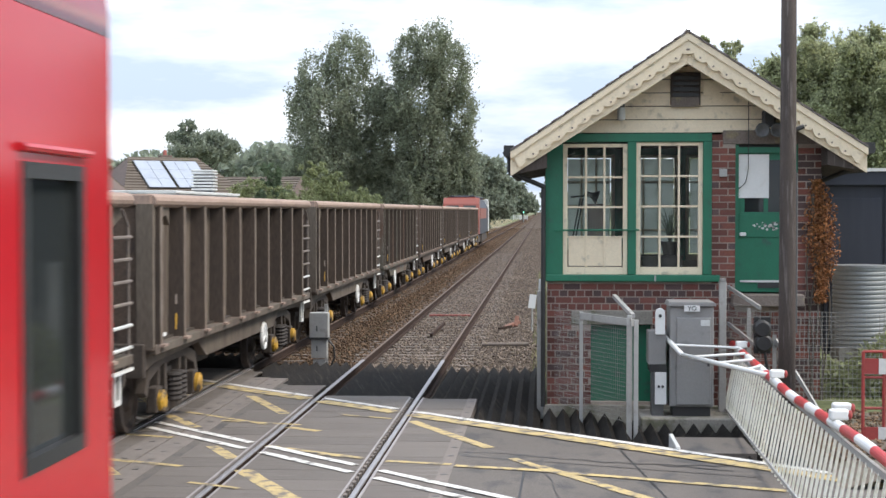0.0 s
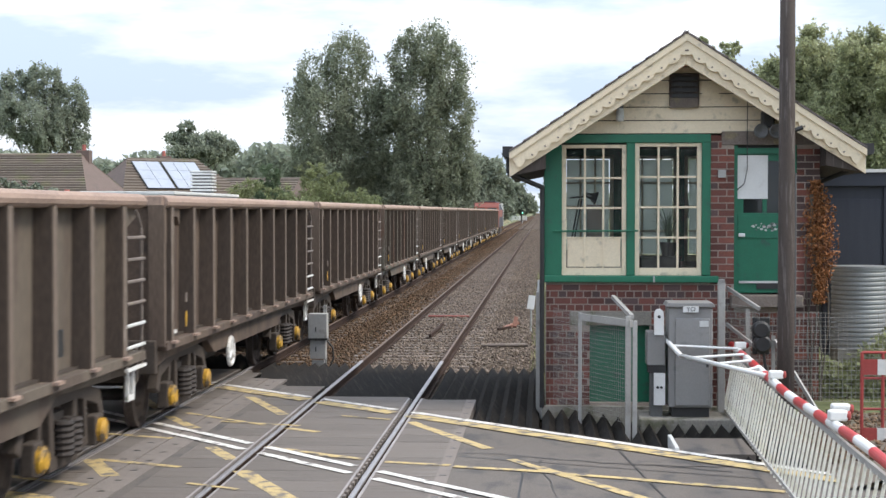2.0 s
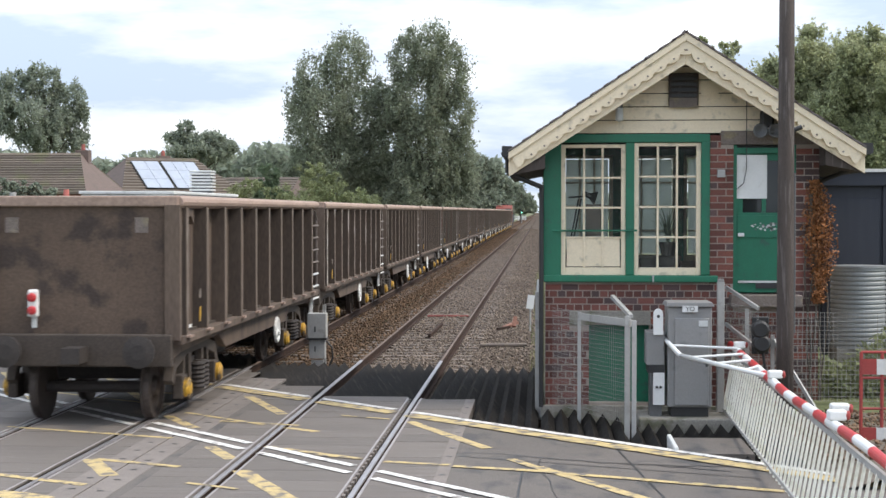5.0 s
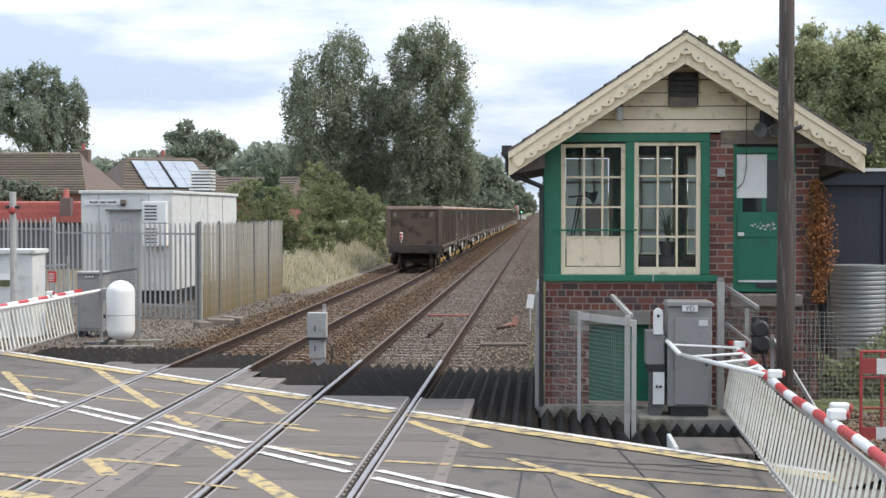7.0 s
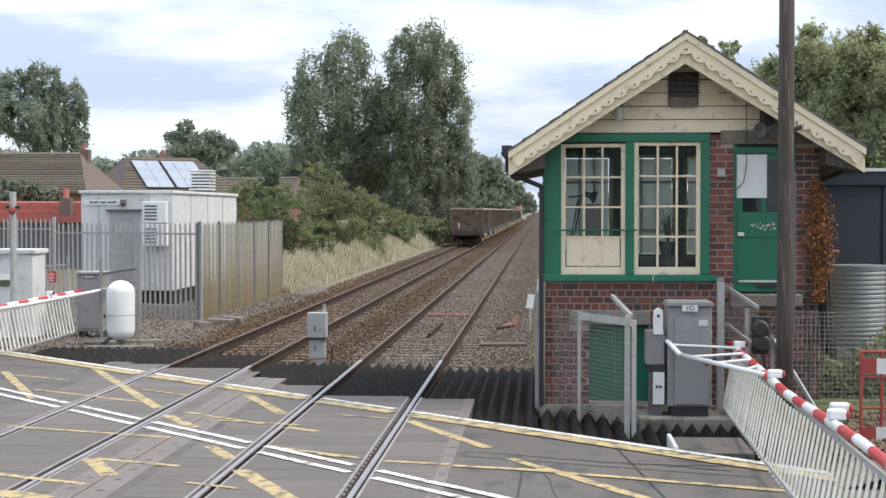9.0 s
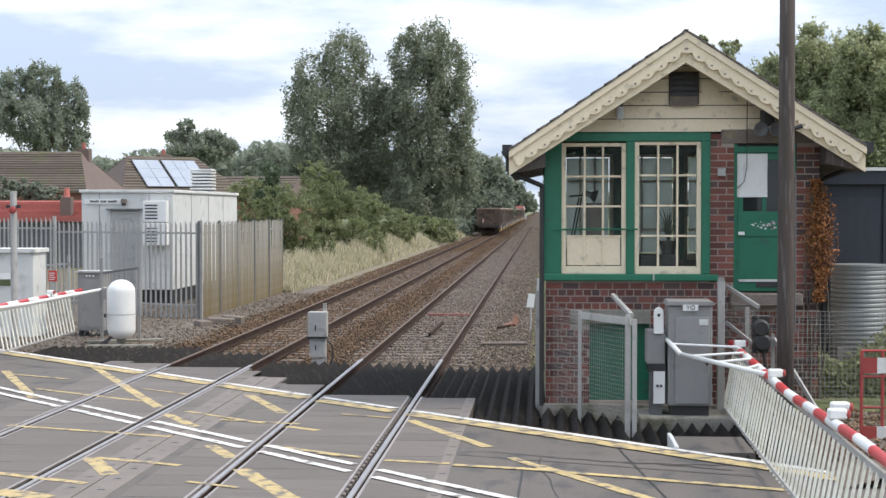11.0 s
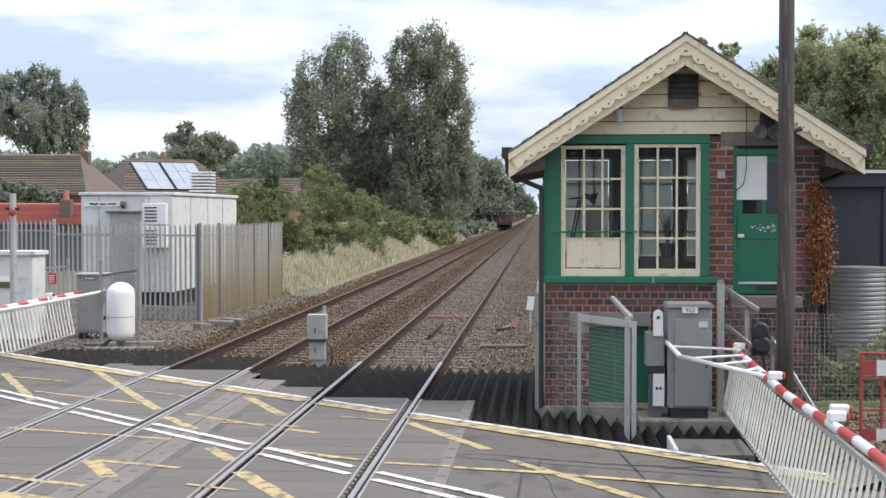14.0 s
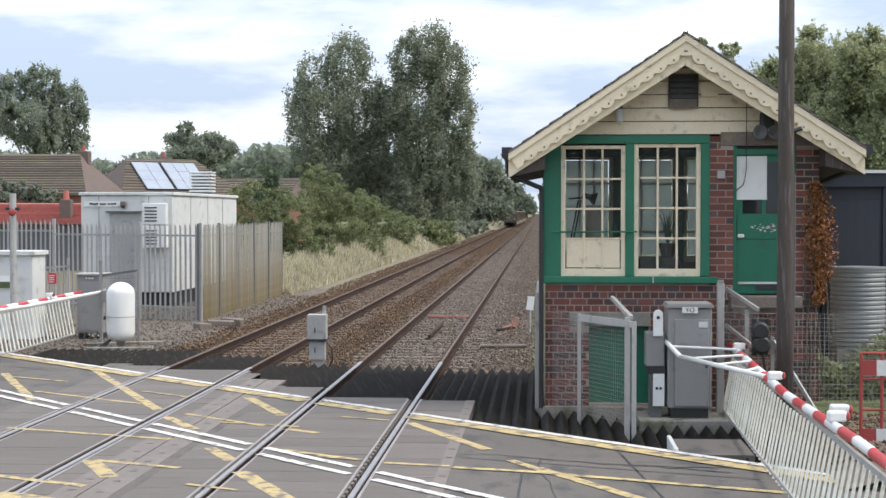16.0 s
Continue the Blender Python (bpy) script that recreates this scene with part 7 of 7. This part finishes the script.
tree('tree', 'tall garden tree with fine leaves', 9.4, 44, -0.2, 8.1,
     [(-0.66, 0.0, 7.13, 0.78, 0.65), (-0.04, 0.19, 7.29, 0.78, 0.82), (-0.26, 0.49, 5.61, 1.37, 1.09), (0.68, -0.28, 5.93, 1.17, 1.47), (-0.41, 0.38, 4.49, 1.57, 0.91)], 100000, 0.052, M['leaf_garden'], 19, 0.22, 'tree', tall=1.1, loose=1.7)
tree('tree', 'thin-topped garden tree behind the roof', 5.63, 47, -0.2, 8.4,
     [(-0.71, -0.05, 8.13, 0.21, 0.26), (-0.31, -0.05, 7.84, 0.38, 0.28), (0.16, -0.07, 7.94, 0.28, 0.19), (-0.11, 0.0, 7.18, 0.63, 0.59), (0.24, -0.45, 5.98, 1.25, 0.98), (-0.61, 0.18, 4.95, 1.46, 1.17)], 26000, 0.055, M['leaf_garden'], 20, 0.18, 'tree', tall=1.1, loose=1.3)
tree('bush', 'bramble thicket beside the fence', -12.73, 71.3, -0.2, 4.64,
     [(-0.67, 0.4, 3.65, 1.1, 0.95), (0.94, -0.26, 2.98, 1.1, 1.1), (-0.26, 0.0, 2.05, 1.45, 1.06), (-1.61, 0.0, 3.39, 0.79, 1.06), (1.61, 0.43, 1.79, 1.18, 1.06), (0.54, 0.32, 0.98, 1.32, 0.79), (2.15, 0.38, 1.12, 1.06, 0.74), (-0.67, -0.06, 0.5, 1.1, 0.75), (-0.26, -0.46, 0.5, 1.45, 0.75), (1.61, -0.03, 0.5, 1.18, 0.75), (2.15, -0.08, 0.5, 1.06, 0.75)], 38000, 0.06, M['bush'], 21, 0.03, 'bush', tall=0.75)
tree('bush', 'tall light-green thicket on the bank', -12.30, 87.4, -0.2, 5.90,
     [(-0.91, 0.0, 5.02, 0.97, 0.91), (0.33, 0.16, 4.11, 1.3, 1.1), (-1.15, -0.7, 3.13, 1.94, 1.62), (1.15, -0.41, 2.48, 1.75, 1.23), (1.81, -0.32, 3.46, 0.91, 0.78), (0.33, 0.47, 1.34, 1.94, 0.91), (1.97, -0.34, 1.34, 1.46, 0.78), (-0.91, -0.46, 0.5, 0.97, 0.75), (-1.15, -1.16, 0.5, 1.94, 0.75), (1.81, -0.78, 0.5, 0.91, 0.75), (1.97, -0.8, 0.5, 1.46, 0.75)], 46000, 0.065, M['bush'], 22, 0.03, 'bush', tall=0.75)
tree('bush', 'green thicket on the bank', -12.51, 109.2, -0.2, 4.41,
     [(-0.2, 0.17, 3.24, 1.46, 1.14), (1.44, 0.37, 2.26, 1.54, 1.06), (-1.23, -0.72, 1.62, 2.02, 1.22), (2.66, -0.13, 1.86, 1.01, 0.8), (0.61, 0.66, 1.12, 1.82, 0.8), (2.05, -0.39, 1.21, 1.62, 0.64), (-0.2, -0.29, 0.5, 1.46, 0.75), (-1.23, -1.18, 0.5, 2.02, 0.75), (0.61, 0.2, 0.5, 1.82, 0.75)], 30000, 0.08, M['bush'], 23, 0.03, 'bush', tall=0.75)
tree('bush', 'low green thicket farther along the bank', -10.76, 130, -0.2, 2.6,
     [(0.0, -0.25, 1.61, 2.12, 0.96), (-2.18, 0.69, 1.46, 1.93, 1.06), (2.18, -0.2, 1.46, 1.64, 0.77), (0.0, -0.65, 0.55, 2.12, 0.75), (2.18, -0.6, 0.55, 1.64, 0.75)], 10000, 0.14, M['bush'], 24, 0.03, 'bush', tall=0.75)
tree('bush', 'low green thicket far along the bank', -9.59, 175, -0.2, 2.3,
     [(-0.33, -0.62, 1.13, 2.59, 0.97), (2.27, -0.47, 1.39, 1.3, 0.78), (-2.6, 0.47, 1.26, 1.95, 1.04), (-0.33, -1.02, 0.55, 2.59, 0.75), (-2.6, 0.07, 0.55, 1.95, 0.75)], 7000, 0.18, M['leaf_far'], 25, 0.03, 'bush', tall=0.75)
tree('bush', 'dark hedge in front of the house', -21.47, 62, -0.2, 4.4,
     [(-0.71, 0.08, 3.89, 0.69, 0.51), (0.25, 0.3, 3.82, 0.83, 0.41), (1.08, 0.18, 3.59, 0.51, 0.32), (-0.24, 0.0, 3.26, 1.38, 0.46), (-0.71, -0.32, 0.55, 0.69, 0.75), (1.08, -0.22, 0.55, 0.51, 0.75)], 9000, 0.09, M['leaf_dark'], 26, 0.04, 'bush', tall=0.75)


tree('bush', 'dark green shrub among the brambles', -17.1, 95, -0.2, 6.2,
     [(0.0, 0.0, 4.9, 0.75, 1.1), (-0.35, 0.2, 3.9, 0.95, 1.0), (0.4, -0.2, 3.6, 0.9, 1.0), (0.0, 0.0, 2.2, 1.3, 1.2)], 16000, 0.08, M['leaf_shrub'], 27, 0.05, 'bush', tall=1.2)


# ---- locomotive ----
def locomotive():
    t = thing("diesel_locomotive", "dark blue and orange freight diesel locomotive heading the train", "locomotive")
    prof = [(-1.32, 1.05), (-1.32, 3.0), (-1.0, 3.62), (-0.5, 3.85), (0.5, 3.85), (1.0, 3.62), (1.32, 3.0), (1.32, 1.05)]
    bm = bmesh.new()
    prism(bm, [(x, -8.2, z) for x, z in prof], (0, 16.4, 0))
    part("engine_body", bm, M["navy"], t, bevel=0.03)
    pbox("engine_roof", (-0.9, 0.9, -8.1, 8.1, 3.78, 3.92), M["navy"], t, "dark blue roof", bevel=0.04)
    for s in (-1, 1):
        pbox("orange_panel", (s * 1.33 - 0.01, s * 1.33 + 0.01, -8.1, 4.0, 2.2, 2.98), M["loco_red"], t, "orange-red side panel")
        bm = bmesh.new()
        y = s * 8.2
        prism(bm, [(-1.32, y, 1.05), (-1.32, y + s * 2.0, 1.05), (-1.32, y + s * 2.0, 2.2), (-1.32, y + s * 1.5, 3.3), (-1.32, y + s * 0.9, 3.75), (-1.32, y, 3.75)], (2.64, 0, 0))
        cab = part("cab", bm, M["off_white" if s > 0 else "loco_red"], t, bevel=0.05)
        for x in (-0.62, 0.62):
            bm = bmesh.new()
            prism(bm, [(x - 0.48, y + s * 1.84, 2.6), (x + 0.48, y + s * 1.84, 2.6), (x + 0.46, y + s * 1.58, 3.18), (x - 0.46, y + s * 1.58, 3.18)], (0, s * 0.03, 0))
            part("windscreen", bm, M["dark_glass"], cab)
        pbox("roof_panel", (-1.0, 1.0, min(y, y + s * 0.9), max(y, y + s * 0.9), 3.75, 3.8), M["loco_red"], cab, "orange roof panel")
        pbox("buffer_beam", (-1.25, 1.25, min(y + s * 2, y + s * 2.2), max(y + s * 2, y + s * 2.2), 0.7, 1.2), M["yellow"], t)
        bg = new("bogie")
        bg.parent = t
        bg.location = (0, s * 6.6, 0)
        for yy in (-2, 0, 2):
            wheelset(bg, 0, yy, 0.46)
        for x in (-1, 1):
            pbox("bogie_frame", (x * 1.1 - 0.08, x * 1.1 + 0.08, -2.7, 2.7, 0.45, 0.95), M["under"], bg, bevel=0.03)
    pbox("fuel_tank", (-1.25, 1.25, -3.2, 3.2, 0.35, 1.05), M["under"], t, bevel=0.08)
    return t


LOCO = locomotive()


def tail_lamp():
    t = thing("tail_lamp", "red and white tail lamp bracketed to the last wagon", "lamp")
    y = -BODY / 2
    x = -0.62
    pbox("lamp_body", (x - 0.07, x + 0.07, y - 0.1, y - 0.005, 1.42, 1.78), M["white"], t, bevel=0.03)
    for z, m in ((1.51, "red"), (1.68, "red")):
        bm = bmesh.new()
        lathe(bm, [(0, 0.058), (0.03, 0.058), (0.045, 0.03)], (x, y - 0.1, z), (0, -1, 0), 14)
        part("lamp_lens", bm, M[m], t)
    pbox("lamp_bracket", (x - 0.03, x + 0.03, y - 0.03, y - 0.004, 1.28, 1.42), M["off_white"], t)
    return t


TAIL = tail_lamp()


def end_plates():
    """Two small plates on the rear end of the last wagon."""
    for x in (-1.0, 0.72):
        pbox("end_plate", (x, x + 0.17, -BODY / 2 - 0.012, -BODY / 2 - 0.003, 2.52, 2.72), M["stone"], WAGONS[0], "small pale end plate")


end_plates()


# ---- red passenger train on the near line ----
def coach():
    t = thing("passenger_coach", "glossy red passenger train coach with dark windows", "railway coach")
    L, side = 22.0, 1.36
    # the coach runs from its tail at y = 0 back to y = -L
    wins = [(-0.74, -0.28)] + [(-3.2 - 1.9 * k, -1.9 - 1.9 * k) for k in range(9)]
    for s in (-1, 1):
        x0, x1 = (s * side - 0.05, s * side) if s > 0 else (s * side, s * side + 0.05)
        pbox("lower_side", (x0, x1, -L, 0, 1.0, 2.17), M["train_red"], t)
        pbox("upper_side", (x0, x1, -L, 0, 2.9, 3.3), M["train_red"], t)
        edges = [0.0] + [e for w in wins for e in (w[1], w[0])] + [-L]
        for a, b in zip(edges[::2], edges[1::2]):
            pbox("window_pillar", (x0, x1, b, a, 2.17, 2.9), M["train_red"], t)
        for w0, w1 in wins:
            win = new("window")
            win.parent = t
            g = pbox("pane", (s * side - 0.03, s * side - 0.022, w0, w1, 2.17, 2.9), M["dark_glass"], win)
            g.visible_shadow = False
            for dims in ((s * side - 0.028, s * side + 0.006, w0 - 0.02, w0 + 0.02, 2.15, 2.92), (s * side - 0.028, s * side + 0.006, w1 - 0.02, w1 + 0.02, 2.15, 2.92),
                         (s * side - 0.028, s * side + 0.006, w0, w1, 2.88, 2.92), (s * side - 0.028, s * side + 0.006, w0, w1, 2.15, 2.19)):
                pbox("window_seal", dims, M["black"], win)
        ptube("rain_strip", (s * (side + 0.01), -0.78, 2.955), (s * (side + 0.01), -0.24, 2.955), 0.012, M["train_red"], t, n=8)
        pbox("grab_post", (s * 1.1 - 0.02, s * 1.1 + 0.02, -0.6, -0.56, 1.2, 3.0), M["black"], t)
    arc = [(side - 0.22 + 0.22 * math.cos(k), 3.36 + 0.2 * math.sin(k)) for k in [math.pi / 2 * j / 6 for j in range(7)]] + [(0, 3.64)]
    outer = [(side, 3.302)] + arc + [(-x, z) for x, z in arc[-2::-1]] + [(-side, 3.302)]
    bm = bmesh.new()
    rows = [[bm.verts.new((x, y, z)) for x, z in outer] for y in (0, -L)]
    for i in range(len(outer) - 1):
        bm.faces.new((rows[0][i], rows[0][i + 1], rows[1][i + 1], rows[1][i]))
    roof = part("roof", bm, M["train_red"], t, "red curved roof", smooth=True)
    th = roof.modifiers.new("thick", "SOLIDIFY")
    th.thickness, th.offset = 0.03, -1
    pbox("roof_walkway", (-0.9, 0.86, -L, -0.1, 3.5, 3.7), M["dark_wood"], t, "dark roof walkway", bevel=0.03)
    # the end wall, with a wide windscreen between slim corner pillars
    bm = bmesh.new()
    prism(bm, [(x * 0.99, -0.02, z) for x, z in [(side, 2.95), (side, 3.3)] + outer[1:-1] + [(-side, 3.3), (-side, 2.95)]], (0, 0.03, 0))
    part("end_header", bm, M["train_red"], t)
    pbox("end_wall", (-side + 0.01, side - 0.01, -0.03, 0.02, 1.0, 2.05), M["train_red"], t)
    scr = pbox("windscreen", (-side + 0.02, side - 0.02, -0.016, -0.008, 2.05, 2.95), M["glass"], t)
    scr.visible_shadow = False
    pbox("screen_pillar", (0.98, 1.02, -0.04, 0.0, 2.05, 2.95), M["black"], t)
    pbox("coach_floor", (-side, side, -L, 0, 0.95, 1.1), M["steel_dark"], t)
    for y in (-4, -18):
        bg = new("bogie")
        bg.parent = t
        bg.location = (0, y, 0)
        for yy in (-1.3, 1.3):
            wheelset(bg, 0, yy)
        for x in (-1, 1):
            pbox("bogie_frame", (x - 0.06, x + 0.06, -1.8, 1.8, 0.45, 0.85), M["under"], bg)
    return t


COACH = coach()


# ---- pieces laid last: sleepers and bricks ----
sleepers(near_track, NEAR, 3)
sleepers(far_track, FAR, 5)


def bricks():
    """English bond on the front: rows of stretchers and of headers."""
    rng = random.Random(12)
    course, joint = 0.0967, 0.017
    made = {}
    for kind, w in (("stretcher", 0.223), ("header", 0.103)):
        for tone in ("brick", "brick_dark"):
            bm = bmesh.new()
            prism(bm, [(-w / 2, 0, 0), (w / 2, 0, 0), (w / 2, 0, course - joint), (-w / 2, 0, course - joint)], (0, 0.03, 0))
            me = bpy.data.meshes.new("brick")
            bmesh.ops.recalc_face_normals(bm, faces=bm.faces)
            bm.to_mesh(me)
            bm.free()
            me.materials.append(M[tone])
            made[kind, tone] = me
    holes = [(0.68, 1.54, 0.0, 1.19), (0.4, 1.56, 1.15, 1.38), (2.72, 3.6, 1.44, 3.75), (2.54, 3.9, 3.74, 4.0), (0, 2.385, 1.78, 4)]
    count = 0
    rest = {"brick": [], "brick_dark": []}
    row, z = 0, 0.02
    while z < 3.84:
        # stretches of wall left between the openings at this height
        runs = [(0.06, 3.92)]
        for x0, x1, z0, z1 in holes:
            if z + course > z0 + 0.03 and z < z1 - 0.03:
                runs = [r for a, b in runs for r in ((a, min(b, x0)), (max(a, x1), b)) if r[1] - r[0] > 0.04]
        for a, b in runs:
            if b - a < 0.5:
                sizes = [0.24, 0.12] if row % 2 else [0.12, 0.24]
                x = a
            else:
                sizes = [0.24] if row % 2 else [0.12]
                x = a + {0: -0.06, 1: 0.0, 2: -0.06, 3: -0.12}[row % 4]
            k = 0
            while x < b - 0.02:
                pitch = sizes[k % len(sizes)]
                lo, hi = max(x, a), min(x + pitch - joint, b)
                tone = "brick_dark" if rng.random() < (0.3 if x > 3.5 else 0.16) else "brick"
                if hi - lo > pitch - joint - 0.004 and count < 300 and x < 2.8:
                    o = bpy.data.objects.new("brick", made["stretcher" if pitch > 0.2 else "header", tone])
                    scene.collection.objects.link(o)
                    o.parent = BRICK_WALL
                    o.matrix_basis = pose((lo + hi) / 2, FY - 0.006 + rng.uniform(-0.003, 0.003), z + joint / 2, 0, 0, rng.uniform(-0.4, 0.4))
                    count += 1
                elif hi - lo > 0.03:
                    rest[tone].append((lo, hi, z + joint / 2))
                x, k = x + pitch, k + 1
        row, z = row + 1, z + course
    for tone, cells in rest.items():
        bm = bmesh.new()
        for lo, hi, zz in cells:
            box(bm, lo, hi, FY - 0.006 + rng.uniform(-0.003, 0.003), FY + 0.02, zz, zz + course - joint)
        tagged(part("upper_brickwork", bm, M[tone + "_joined"], BRICK_WALL), kind="stuff")


bricks()


def motions():
    for i, c in enumerate(WAGONS):
        walk(c, [(t, pose(FAR, f - BODY / 2 + i * PITCH, 0)) for t, f in TRAIN])
    walk(TAIL, [(t, pose(FAR, f - BODY / 2, 0)) for t, f in TRAIN])
    walk(LOCO, [(t, pose(FAR, f + 16 * PITCH + 11.6, 0)) for t, f in TRAIN])
    walk(COACH, [(t, pose(NEAR, 4.37 - 22.0 * t, 0)) for t in (0, 1, 16)])
    # the poplars rock in the wind
    for tr, lean in ((POPLAR_1, ((0, 0.3), (1.5, 0.5), (3.5, -0.5), (5.2, 0.4), (7, -0.7), (9, 0.4), (10.5, -0.4), (12.5, 0.3), (14.5, 0.2), (16, 0.6))),
                     (POPLAR_2, ((0, 0.6), (1.5, 0.2), (3.5, -0.3), (5.2, 0.5), (7, 0.4), (9, -0.7), (10.5, 0.4), (12.5, 0.5), (14.5, -0.4), (16, 0.8)))):
        x, y, z = tr.location
        walk(tr, [(t, pose(x, y, z, 0, a, 0)) for t, a in lean])


motions()
